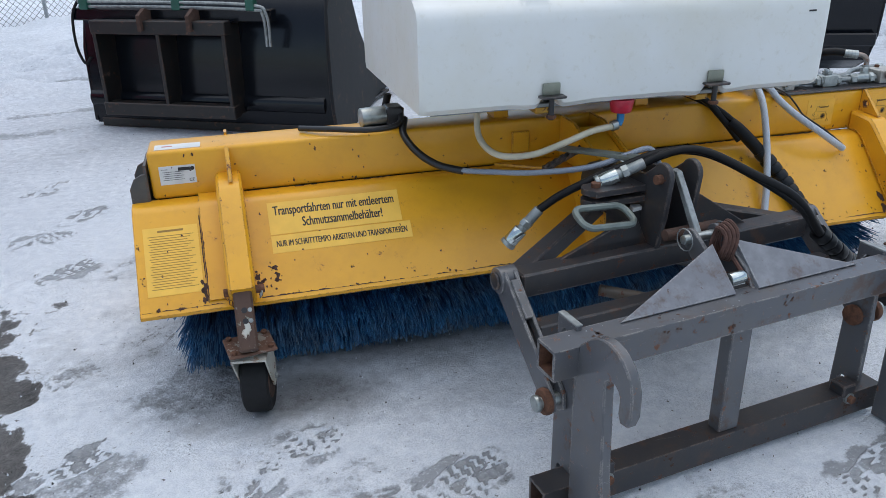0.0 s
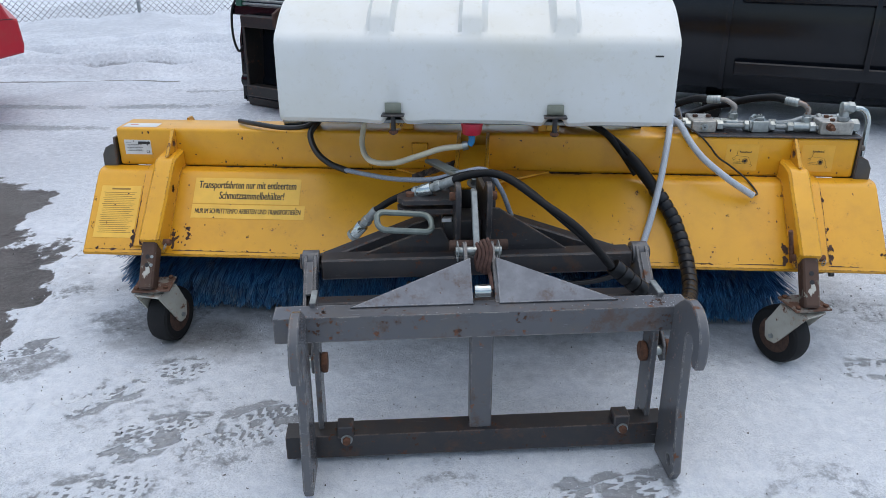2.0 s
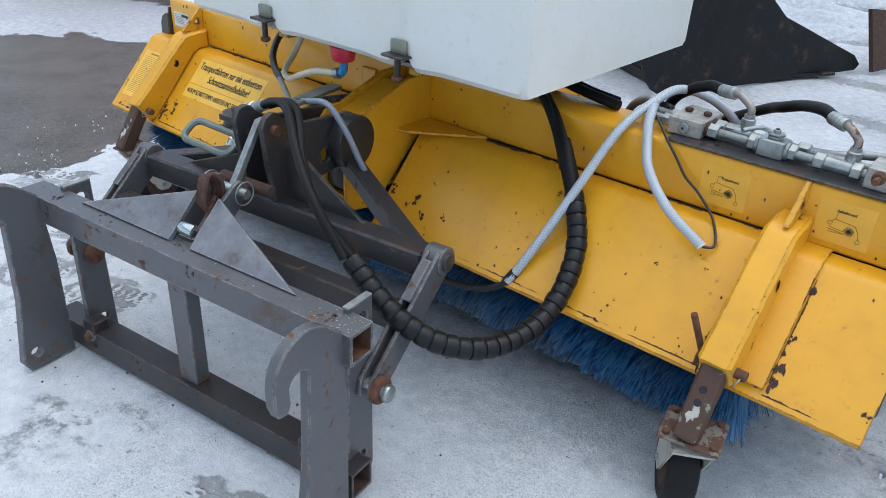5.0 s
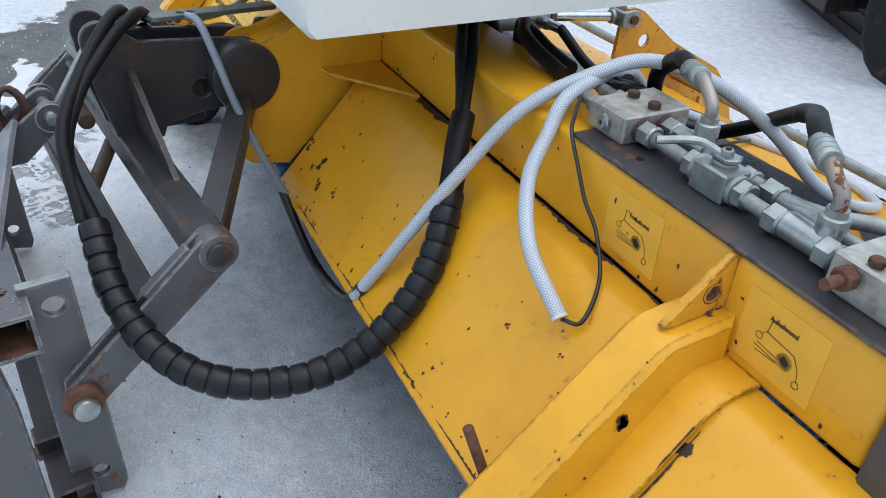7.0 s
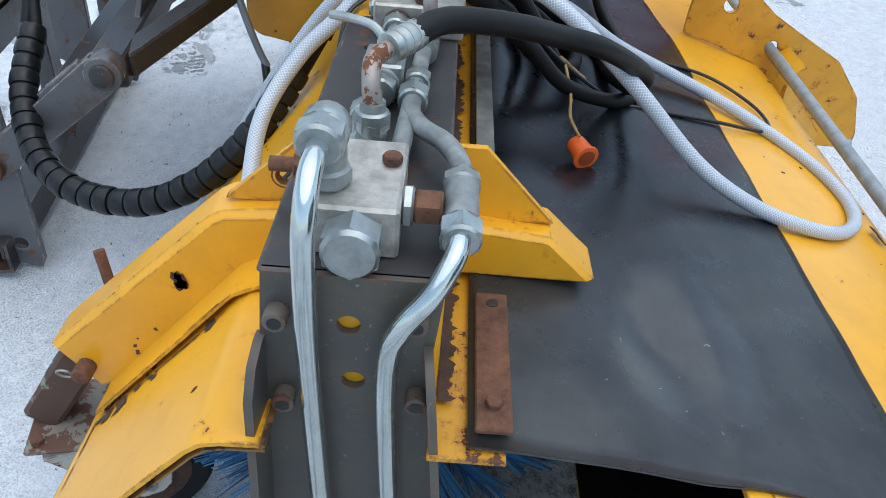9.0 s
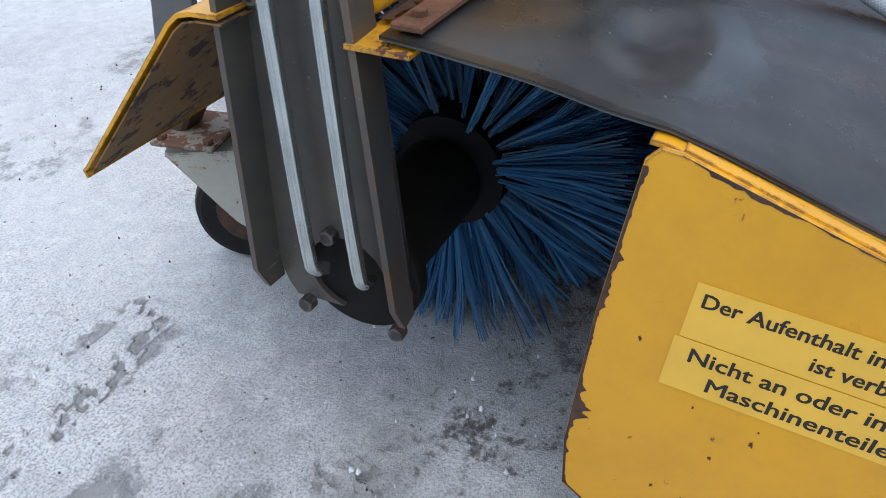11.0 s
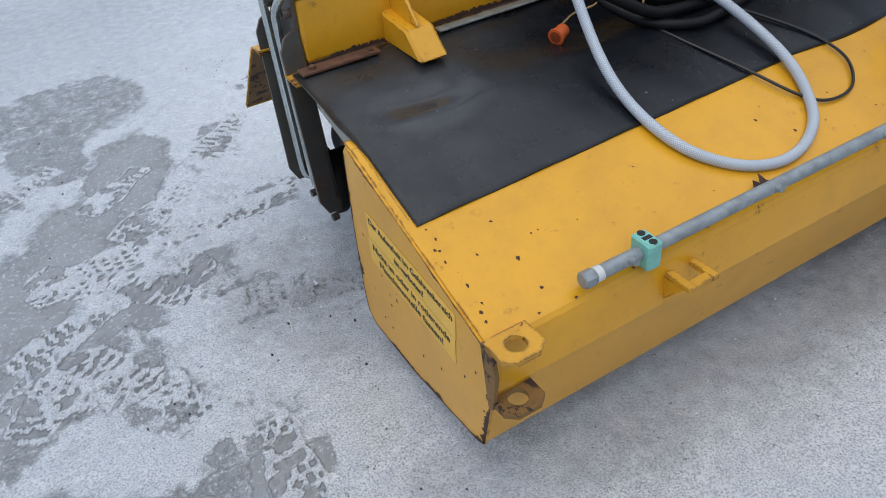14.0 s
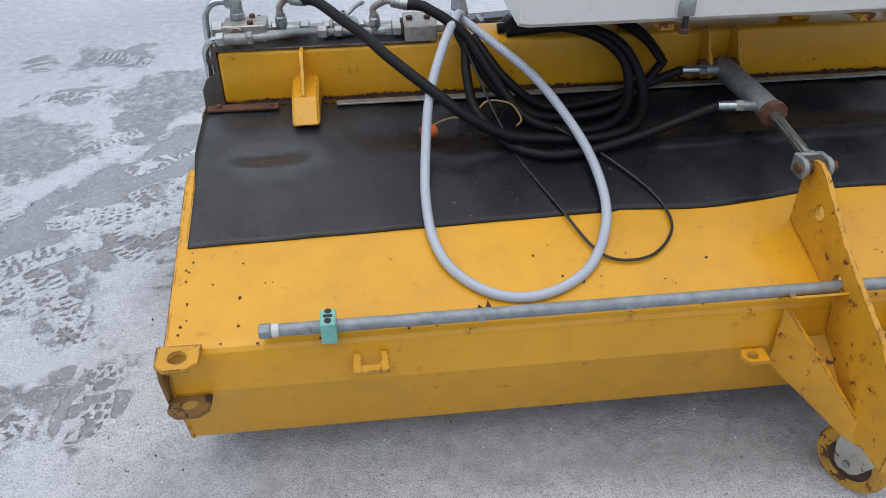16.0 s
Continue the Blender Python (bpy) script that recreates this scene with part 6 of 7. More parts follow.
    hpart("link_strap", plate([(0.325, 0.720), (0.345, 0.722), (0.245, 0.570), (0.222, 0.576)][::-1], 0.018, basis((0.002, 0, 0), (0, 1, 0), (0, 0, 1)), bevel=0.002), ZINC_DULL, "bright worn steel strap")
    for u in (-0.058, 0.058):
        hpart("tower_pin", cyl((u - 0.012, 0.328, 0.705), (u + 0.012, 0.328, 0.705), 0.013, 14), RUST)
    hpart("tower_pin", cyl((-0.075, 0.268, 0.572), (0.098, 0.268, 0.572), 0.016, 16, bevel=0.003), RUST_DARK)
    for s in (-1, 1):
        rib = [(0.05 * s, 0.508), (0.05 * s, 0.650), (0.085 * s, 0.648), (0.30 * s, 0.510)]
        if s < 0:
            rib = [(-0.05, 0.508), (-0.09, 0.590), (-0.13, 0.585), (-0.33, 0.510)]
        hpart("side_gusset", plate(rib if s < 0 else rib[::-1], 0.012, basis((0, 0.372, 0), (1, 0, 0), (0, 0, 1)), bevel=0.001), GREY_DARK, "triangular gusset plate")
        hpart("diagonal_brace", bar((0.06 * s, 0.60, 0.545), (0.46 * s, 0.375, 0.478), 0.05, 0.05, 0.004), GREY_DARK, "dark diagonal brace")
    part("tie_rod", cyl((-0.20, 0.36, 0.40), (0.0, 0.25, 0.36), 0.016, 14), BOSS, hitch)
    hpart("ice_lump", plate([(0, 0), (0.03, 0.004), (0.036, 0.022), (0.01, 0.03)], 0.01, Matrix.Translation((-0.09, 0.385, 0.606))), LABEL_W)


def hitch_wear():
    """Rust breaking out at the welds, frost on the upper faces."""
    rng = random.Random(31)
    up, front = ((1, 0, 0), (0, 1, 0)), ((1, 0, 0), (0, 0, 1))
    rust, frost = bmesh.new(), bmesh.new()
    for u, v, z, face, r, n in ((-0.45, 0.0, 0.45, front, 0.030, 9), (0.49, 0.0, 0.45, front, 0.032, 11), (0.48, 0.03, 0.4893, up, 0.030, 10), (-0.44, 0.03, 0.4893, up, 0.026, 8),
                                (0.10, 0.0, 0.475, front, 0.022, 5), (-0.05, 0.0, 0.425, front, 0.03, 4), (0.02, 0.045, 0.4893, up, 0.04, 6), (-0.24, 0.046, 0.4893, up, 0.05, 7), (0.25, 0.046, 0.4893, up, 0.05, 7),
                                (-0.388, 0.018, 0.05, front, 0.020, 8), (0.415, 0.018, 0.05, front, 0.020, 8), (0.47, 0.018, 0.06, front, 0.030, 8), (-0.2, 0.018, 0.085, front, 0.05, 4), (0.1, 0.018, 0.03, front, 0.08, 5), (-0.25, 0.0, 0.48, front, 0.05, 4)):
        for k in range(n):
            a, b = rng.gauss(0, r * 0.5), rng.gauss(0, r * 0.4)
            p = Vector((u, v, z)) + Vector(face[0]) * a + Vector(face[1]) * b
            lo, hi = ((-0.0, 0.072) if z > 0.3 else (0.018, 0.088)) if face is up else ((0.417, 0.487) if z > 0.3 else (0.024, 0.094))
            i = 1 if face is up else 2
            p[i] = min(hi - 0.004, max(lo + 0.004, p[i]))
            p += Vector((0, -0.0006, 0)) if face is front else Vector((0, 0, 0.0002))
            add(rust, chip(basis(p, *face) @ Matrix.Rotation(rng.uniform(0, 6.28), 4, "Z"), rng.uniform(0.0015, 0.0065), rng, rng.uniform(0.5, 1.4)))
    for k in range(70):
        u = rng.choice((rng.gauss(0.52, 0.03), rng.gauss(0.52, 0.04), rng.uniform(-0.55, 0.55)))
        if abs(u) < 0.557:
            add(frost, chip(basis((u, rng.uniform(0.004, 0.068), 0.4893), *up), rng.uniform(0.0008, 0.0024), rng, rng.uniform(0.6, 1.4)))
    tagged(part("rust_patch", rust, RUST_DARK, hitch, "ragged orange-brown rust at the welds", smooth=False), kind="stuff")
    tagged(part("frost", frost, GREY_FROST, hitch, "pale frost on the upper faces", smooth=False), kind="stuff")


build_hitch()
hitch_wear()

# ---- water tank ----
tank = root("water_tank", None, label="white translucent plastic water tank with moulded ribs", category="tank")


def build_tank():
    base = [(-0.338, 0.858), (-0.350, 0.872), (-0.352, 0.90), (-0.353, 1.065), (-0.353, 1.085), (-0.352, 1.105), (-0.343, 1.125), (-0.215, 1.205), (-0.06, 1.240), (0.05, 1.245), (0.16, 1.238), (0.31, 1.205), (0.435, 1.125), (0.446, 1.10), (0.440, 0.872), (0.425, 0.860)]
    crown = smooth_path([(0, *q) for q in base[6:13]], 7)
    prof = base[:6] + [(q.y, q.z) for q in crown] + base[13:]
    x0, x1, nx = -0.640, 0.606, 190
    bm = bmesh.new()
    rows = []
    for i in range(nx + 1):
        x = x0 + (x1 - x0) * i / nx
        edge = min(x - x0, x1 - x)
        k = 1.0 - 0.016 * max(0.0, 1 - edge / 0.03) ** 2
        # three moulded ribs over the crown, notches over the clips
        rib = max(min(1.0, max(0.0, (0.045 - abs(x - c)) / 0.013)) for c in (-0.31, -0.025, 0.262))
        row = []
        for y, z in prof:
            yy, zz = 0.05 + (y - 0.05) * k, 1.05 + (z - 1.05) * k
            rise = min(1.0, max(0.0, (z - 1.132) / 0.022))
            rise = rib * rise * rise * (3 - 2 * rise)
            zz += 0.030 * rise
            yy += 0.014 * rise * max(-1.0, min(1.0, (y - 0.05) / 0.2))
            dish = math.exp(-((y - 0.05) / 0.24) ** 4) * (1 - rib) * min(1.0, edge / 0.08)
            zz -= 0.010 * dish
            if zz < 0.875 and yy < -0.2:
                notch = max(math.exp(-((x - c) / 0.030) ** 4) for c in (-0.27, 0.24))
                side = max(math.exp(-((x - c) / 0.10) ** 4) for c in (-0.27, 0.24))
                zz += 0.030 * notch - 0.006 * side
            row.append(bm.verts.new((x, yy, zz)))
        rows.append(row)
    n = len(prof)
    for a, b in zip(rows, rows[1:]):
        for k in range(n):
            bm.faces.new((a[k], a[(k + 1) % n], b[(k + 1) % n], b[k]))
    bm.faces.new(rows[0][::-1])
    bm.faces.new(rows[-1])
    bmesh.ops.bevel(bm, geom=[e for e in bm.edges if e.calc_face_angle(0) > 0.6], offset=0.008, segments=2, affect="EDGES", profile=0.5)
    part("shell", bm, TANK, tank, "white moulded plastic shell")
    part("filler_neck", cyl((-0.03, 0.08, 1.24), (-0.03, 0.08, 1.30), 0.06, 28, bevel=0.006), plain("cream_plastic", (0.72, 0.62, 0.44), 0.4), tank, "cream screw cap")
    for x in (-0.271, 0.240):
        cl = part("clip", box(x - 0.026, x + 0.026, -0.362, -0.354, 0.892, 0.925, 0.003, 2), plain("olive_grey_metal", (0.24, 0.25, 0.20), 0.45, 0.4), tank, "grey-green metal clip")
        part("foot", box(x - 0.036, x + 0.036, -0.385, -0.345, 0.885, 0.892, 0.002), GREY_DARK, cl)
        part("stud", cyl((x, -0.362, 0.890), (x, -0.362, 0.825), 0.008, 12), BLACK_PL, cl)
        part("nut", hexnut((x, -0.362, 0.838), (x, -0.362, 0.828), 0.015), RUST, cl)
    for x in (-0.30, 0.218):
        rc = part("rear_clip", box(x - 0.020, x + 0.020, 0.446, 0.454, 0.878, 0.915, 0.003, 2), ZINC_DULL, tank, "metal clip")
        part("rear_stud", cyl((x, 0.452, 0.880), (x, 0.452, 0.838), 0.007, 12), BLACK_PL, rc)
        part("rear_nut", hexnut((x, 0.452, 0.852), (x, 0.452, 0.840), 0.014), RUST_DARK, rc)
    part("cradle", box(-0.60, 0.55, -0.30, 0.30, 0.845, 0.857, 0.002), ZINC_DULL, tank, "sheet metal cradle")
    for x in (-0.271, 0.240):
        part("support", box(x - 0.02, x + 0.02, -0.30, 0.40, 0.828, 0.845, 0.002), YELLOW_IN, tank, "cradle crossbar")
        part("support_post", box(x - 0.025, x + 0.025, 0.04, 0.11, 0.7375, 0.83, 0.002), YELLOW, tank)
    part("scratch_mark", box(0.531, 0.556, -0.3545, -0.3525, 1.073, 1.078, 0.0005), BLACK_PL, tank, "small black scuff")
    oc = part("outlet_cap", cyl((-0.022, -0.297, 0.852), (-0.022, -0.297, 0.812), 0.037, 26, 0.030, bevel=0.004), RED_PL, tank, "red screw cap on the outlet")
    part("outlet_elbow", tube([(-0.022, -0.297, 0.812), (-0.022, -0.297, 0.790), (-0.030, -0.300, 0.775)], 0.011, 12), BLUE_PL, oc, "blue elbow")
    part("hose_clip", cyl((-0.034, -0.301, 0.776), (-0.052, -0.302, 0.772), 0.015, 14), ZINC, oc)


build_tank()

# ---- pump on the beam ----
pump = root("water_pump", None, label="small black and silver electric water pump lying on the beam", category="pump")
part("motor", cyl((-0.735, 0.045, 0.776), (-0.655, 0.055, 0.776), 0.030, 22, bevel=0.003), ZINC, pump, "silver motor")
part("pump_head", box(-0.655, -0.60, 0.022, 0.088, 0.744, 0.806, 0.006), BLACK_PL, pump, "black pump head")
part("foot", box(-0.73, -0.62, 0.02, 0.09, 0.7425, 0.75, 0.002), BLACK_PL, pump)

# ---- hydraulic manifold on the cover plate ----
mani = root("valve_manifold", Matrix.Translation((0, 0, -0.010)), label="row of hydraulic valve blocks, nuts and steel pipes, partly rusty", category="hydraulic valve")


def fitting(p, q, r, material=None, parent=None, name="nut"):
    return part(name, hexnut(p, q, r), material or ZINC, parent or mani)


def elbow_up(x, y, a, b):
    """A rusty bend that rises from a tee at x, y and turns into a hose ferrule from a to b."""
    e = part("elbow_nut", hexnut((x, y, 0.790), (x, y, 0.812), 0.0170), ZINC, mani, "galvanised elbow nut")
    part("stub", cyl((x, y, 0.810), (x, y, 0.820), 0.0125, 16), ZINC_DULL, e)
    a, b = Vector(a), Vector(b)
    d = (b - a).normalized()
    part("bend", tube([(x, y, 0.816), (x, y - 0.002, 0.836), a - d * 0.022 - Vector((0, 0, 0.004)), a - d * 0.008, a + d * 0.006], 0.0090, 14), BEND, e, "rusty bend")
    part("ferrule", cyl(a, b, 0.0150, 20, bevel=0.002), ZINC, e, "crimped ferrule")
    for k in (0.25, 0.5, 0.75):
        part("crimp", cyl(a.lerp(b, k) - d * 0.0015, a.lerp(b, k) + d * 0.0015, 0.0154, 20), ZINC_DULL, e)
    return b + Vector((0, 0, -0.010))


def build_manifold():
    b1 = part("valve_block", box(0.770, 0.856, 0.036, 0.156, 0.7535, 0.797, 0.003), ALU, mani, "raw aluminium valve block")
    for x, y in ((0.792, 0.099), (0.840, 0.099)):
        part("bolt", hexnut((x, y, 0.797), (x, y, 0.806), 0.010), RUST_DARK, b1)
    part("plug", hexnut((0.813, 0.036, 0.775), (0.813, 0.029, 0.775), 0.014), ZINC, b1, "galvanised hex plug")
    part("plug_face", cyl((0.813, 0.029, 0.775), (0.813, 0.027, 0.775), 0.0095, 18), ZINC_DULL, b1)
    part("plug_hex", hexnut((0.813, 0.0275, 0.775), (0.813, 0.0262, 0.775), 0.0035), BLACK_PL, b1)
    for y in (0.060, 0.105):
        fitting((0.770, y, 0.776), (0.748, y, 0.776), 0.016)
        part("barb", cyl((0.750, y, 0.776), (0.705, y, 0.778), 0.010, 14), ZINC_DULL, mani)
    # two pipe runs between the blocks
    for y in (0.068, 0.110):
        part("seal_ring", cyl((0.855, y, 0.774), (0.864, y, 0.774), 0.0175, 18), RUST_DARK, b1, "rusty sealing ring")
        fitting((0.862, y, 0.774), (0.888, y, 0.774), 0.018)
        part("pipe", cyl((0.884, y, 0.774), (1.235, y - 0.014, 0.774), 0.010, 16), ZINC_DULL, mani, "dull steel pipe")
    fitting((0.888, 0.110, 0.774), (0.912, 0.110, 0.774), 0.017)
    part("tee", cyl((0.905, 0.110, 0.774), (0.950, 0.109, 0.774), 0.016, 16), ZINC, mani)
    part("tee_stem", cyl((0.934, 0.112, 0.774), (0.934, 0.114, 0.800), 0.014, 16), ZINC, mani)
    # ball valve with its lever
    bv = part("ball_valve", box(0.986, 1.046, 0.044, 0.090, 0.754, 0.796, 0.003), ZINC, mani, "galvanised ball valve")
    for x0, x1 in ((0.986, 0.960), (1.046, 1.072)):
        part("collar", cyl((x0, 0.066, 0.774), (x0 + (x1 - x0) * 0.3, 0.066, 0.774), 0.0205, 20, bevel=0.001), ZINC_DULL, bv)
        fitting((x0 + (x1 - x0) * 0.25, 0.066, 0.774), (x1, 0.066, 0.774), 0.019, parent=bv)
    part("stem", cyl((1.016, 0.070, 0.796), (1.016, 0.070, 0.801), 0.017, 20, bevel=0.001), ZINC_DULL, bv)
    head = [(1.000, 0.058), (1.004, 0.084), (1.028, 0.086), (1.036, 0.072), (1.028, 0.056)]
    part("lever_head", plate(head[::-1], 0.006, Matrix.Translation((0, 0, 0.805)), bevel=0.001), ZINC, bv, "flat lever head")
    part("lever", tube([(1.010, 0.068, 0.806), (0.998, 0.060, 0.812), (0.988, 0.048, 0.818), (0.976, 0.026, 0.819), (0.962, -0.002, 0.817)], 0.0056, 10), ZINC, bv, "bent steel lever")
    part("lever_nut", hexnut((1.016, 0.070, 0.807), (1.016, 0.070, 0.816), 0.0085), ZINC_DULL, bv)
    part("lever_bolt", cyl((1.016, 0.070, 0.816), (1.016, 0.070, 0.819), 0.004, 10), BLACK_PL, bv)
    fitting((1.060, 0.104, 0.774), (1.088, 0.103, 0.774), 0.018)
    fitting((1.020, 0.106, 0.774), (1.042, 0.105, 0.774), 0.016)
    fitting((1.110, 0.059, 0.774), (1.135, 0.058, 0.774), 0.019)
    part("tee", cyl((1.135, 0.062, 0.774), (1.190, 0.062, 0.774), 0.018, 16), ZINC, mani)
    part("tee_stem", cyl((1.183, 0.066, 0.774), (1.183, 0.070, 0.800), 0.016, 16), ZINC, mani)
    fitting((1.188, 0.056, 0.774), (1.212, 0.056, 0.774), 0.019)
    # end block with its plugs
    b2 = part("valve_block", box(1.222, 1.336, 0.026, 0.108, 0.7535, 0.802, 0.003), ALU, mani, "stained aluminium valve block")
    for x, y in ((1.262, 0.096), (1.262, 0.040)):
        part("bolt", hexnut((x, y, 0.802), (x, y, 0.811), 0.009), RUST, b2)
    part("hex_plug", hexnut((1.336, 0.072, 0.778), (1.368, 0.072, 0.778), 0.026), ZINC, b2, "large galvanised hex plug")
    part("side_stud", cyl((1.250, 0.026, 0.785), (1.250, -0.014, 0.785), 0.007, 12), RUST, b2, "rusty stud")
    part("stud_nut", hexnut((1.250, 0.024, 0.785), (1.250, 0.008, 0.785), 0.014), RUST, b2)
    part("side_washer", hexnut((1.300, 0.108, 0.785), (1.300, 0.118, 0.785), 0.019), ZINC, b2)
    part("side_nut", hexnut((1.300, 0.118, 0.785), (1.300, 0.142, 0.785), 0.016), RUST, b2, "rusty hex nut")
    part("side_tee", cyl((1.268, 0.158, 0.785), (1.322, 0.158, 0.785), 0.015, 16), ZINC_DULL, b2)
    fitting((1.322, 0.158, 0.785), (1.345, 0.158, 0.783), 0.019, ZINC, b2)
    fitting((1.268, 0.158, 0.785), (1.252, 0.157, 0.785), 0.018, ZINC_DULL, b2)
    # pipe from the ball valve run to the side tee
    part("pipe", tube([(1.080, 0.103, 0.775), (1.118, 0.104, 0.778), (1.152, 0.117, 0.780), (1.185, 0.140, 0.784), (1.225, 0.155, 0.786), (1.262, 0.158, 0.785)], 0.010, 12), ZINC_DULL, mani, "bent dull pipe")
    # riser elbow and the two bright pipes down to the motor
    part("riser", cyl((1.300, 0.045, 0.802), (1.300, 0.045, 0.850), 0.017, 16), ZINC, b2)
    fitting((1.300, 0.045, 0.802), (1.300, 0.045, 0.820), 0.021, ZINC_DULL, b2)
    fitting((1.304, 0.044, 0.852), (1.328, 0.043, 0.850), 0.021, ZINC, b2)
    part("riser_top", cyl((1.286, 0.045, 0.851), (1.312, 0.045, 0.851), 0.020, 16, bevel=0.004), ZINC, b2)
    part("motor_pipe", tube([(1.318, 0.043, 0.850), (1.358, 0.042, 0.846), (1.381, 0.041, 0.822), (1.388, 0.040, 0.780), (1.389, 0.041, 0.66), (1.390, 0.050, 0.42), (1.391, 0.057, 0.31), (1.386, 0.060, 0.284), (1.368, 0.062, 0.274)], 0.0095, 14), BRIGHT, mani, "bright bent steel pipe")
    part("motor_pipe", tube([(1.332, 0.158, 0.788), (1.360, 0.154, 0.780), (1.380, 0.138, 0.755), (1.388, 0.116, 0.725), (1.389, 0.106, 0.690), (1.389, 0.107, 0.60), (1.390, 0.117, 0.42), (1.391, 0.127, 0.31), (1.386, 0.129, 0.285), (1.368, 0.128, 0.274)], 0.0095, 14), BRIGHT, mani, "bright bent steel pipe")


build_manifold()
H1 = elbow_up(0.934, 0.114, (0.886, 0.130, 0.856), (0.842, 0.150, 0.851))
H2 = elbow_up(1.183, 0.070, (1.149, 0.080, 0.858), (1.110, 0.106, 0.861))


# ---- hoses ----
def hose(name, pts, r, material, label, seg=12, category="hose"):
    ob = part(name, tube(pts, r, seg, 10), material)
    return tagged(ob, label=label, category=category, group="hoses")


def coupler(p, q, parent):
    """A quick coupling on a hose end, from p outwards to q."""
    p, q = Vector(p), Vector(q)
    d = (q - p).normalized()
    c = part("coupler", cyl(p, p + d * 0.046, 0.0150, 16, bevel=0.002), ZINC_DULL, parent, "shiny quick coupler")
    part("coupler_nut", hexnut(p + d * 0.044, p + d * 0.066, 0.0180), ZINC, c)
    part("neck", cyl(p + d * 0.064, p + d * 0.078, 0.0140, 18), ZINC_DULL, c)
    part("sleeve", cyl(p + d * 0.076, p + d * 0.126, 0.0205, 20, bevel=0.003), BRIGHT, c)
    part("dust_rim", cyl(p + d * 0.126, p + d * 0.138, 0.0228, 20, bevel=0.002), ZINC, c)
    part("socket", cyl(p + d * 0.1378, p + d * 0.1386, 0.0150, 18), BLACK_PL, c)


def wrapped_hoses():
    a = [(-0.325, -0.428, 0.590), (-0.270, -0.442, 0.630), (-0.195, -0.466, 0.672), (-0.105, -0.485, 0.710), (-0.02, -0.505, 0.742), (0.06, -0.535, 0.752), (0.13, -0.580, 0.735), (0.225, -0.650, 0.680), (0.32, -0.690, 0.610), (0.410, -0.668, 0.515)]
    b = [(-0.069, -0.530, 0.728), (-0.025, -0.540, 0.748), (0.04, -0.555, 0.762), (0.10, -0.585, 0.752), (0.19, -0.640, 0.705), (0.30, -0.690, 0.640), (0.400, -0.690, 0.525)]
    core = [(0.406, -0.674, 0.522), (0.505, -0.667, 0.44), (0.593, -0.626, 0.377), (0.661, -0.558, 0.345), (0.698, -0.47, 0.333), (0.718, -0.367, 0.349), (0.717, -0.268, 0.403), (0.692, -0.186, 0.48), (0.637, -0.126, 0.563), (0.569, -0.076, 0.644), (0.535, -0.05, 0.675)]
    h = hose("hydraulic_hose", a, 0.0115, RUBBER, "black hydraulic hose with a shiny coupler")
    coupler((-0.325, -0.428, 0.590), (-0.412, -0.406, 0.485), h)
    h2 = hose("hydraulic_hose", b, 0.0115, RUBBER, "black hydraulic hose with a shiny coupler, arched over the tower")
    coupler((-0.069, -0.530, 0.728), (-0.196, -0.497, 0.670), h2)
    # spiral wrap: separate overlapping turns
    w = root("hose_wrap", None, label="two hoses bundled in black plastic spiral wrap, hanging in a loop", category="hose", group="hoses")
    path = smooth_path(core, 26)
    seg, step, turns = [path[0]], 0.030, []
    dist = 0
    for p, q in zip(path, path[1:]):
        dist += (q - p).length
        seg.append(q)
        if dist > step:
            turns.append(seg)
            seg, dist = [], 0
    part("inner_hose", sweep(path, 0.0215, 14), RUBBER, w, "bundled black hoses")
    for k, s in enumerate(turns[:-4]):
        if len(s) > 2:
            part("wrap_turn", sweep(s, [0.0258 + 0.0008 * math.sin(k * 2.4) - 0.0016 * abs(2 * i / (len(s) - 1) - 1) ** 4 + 0.0008 * i / len(s) for i in range(len(s))], 16), WRAP, w)
    for dy, dz in ((-0.011, 0.004), (0.012, -0.003)):
        hose("hydraulic_hose", [(0.575 + dy, -0.08 + dz, 0.615), (0.52 + dy, -0.045 + dz, 0.69), (0.44, 0.0 + dy, 0.755 + dz), (0.34, 0.06 + dy, 0.785 + dz), (0.22, 0.16 + dy, 0.745 + dz), (0.16, 0.22 + dy, 0.68 + dz)], 0.0115, RUBBER, "black hydraulic hose running under the tank")


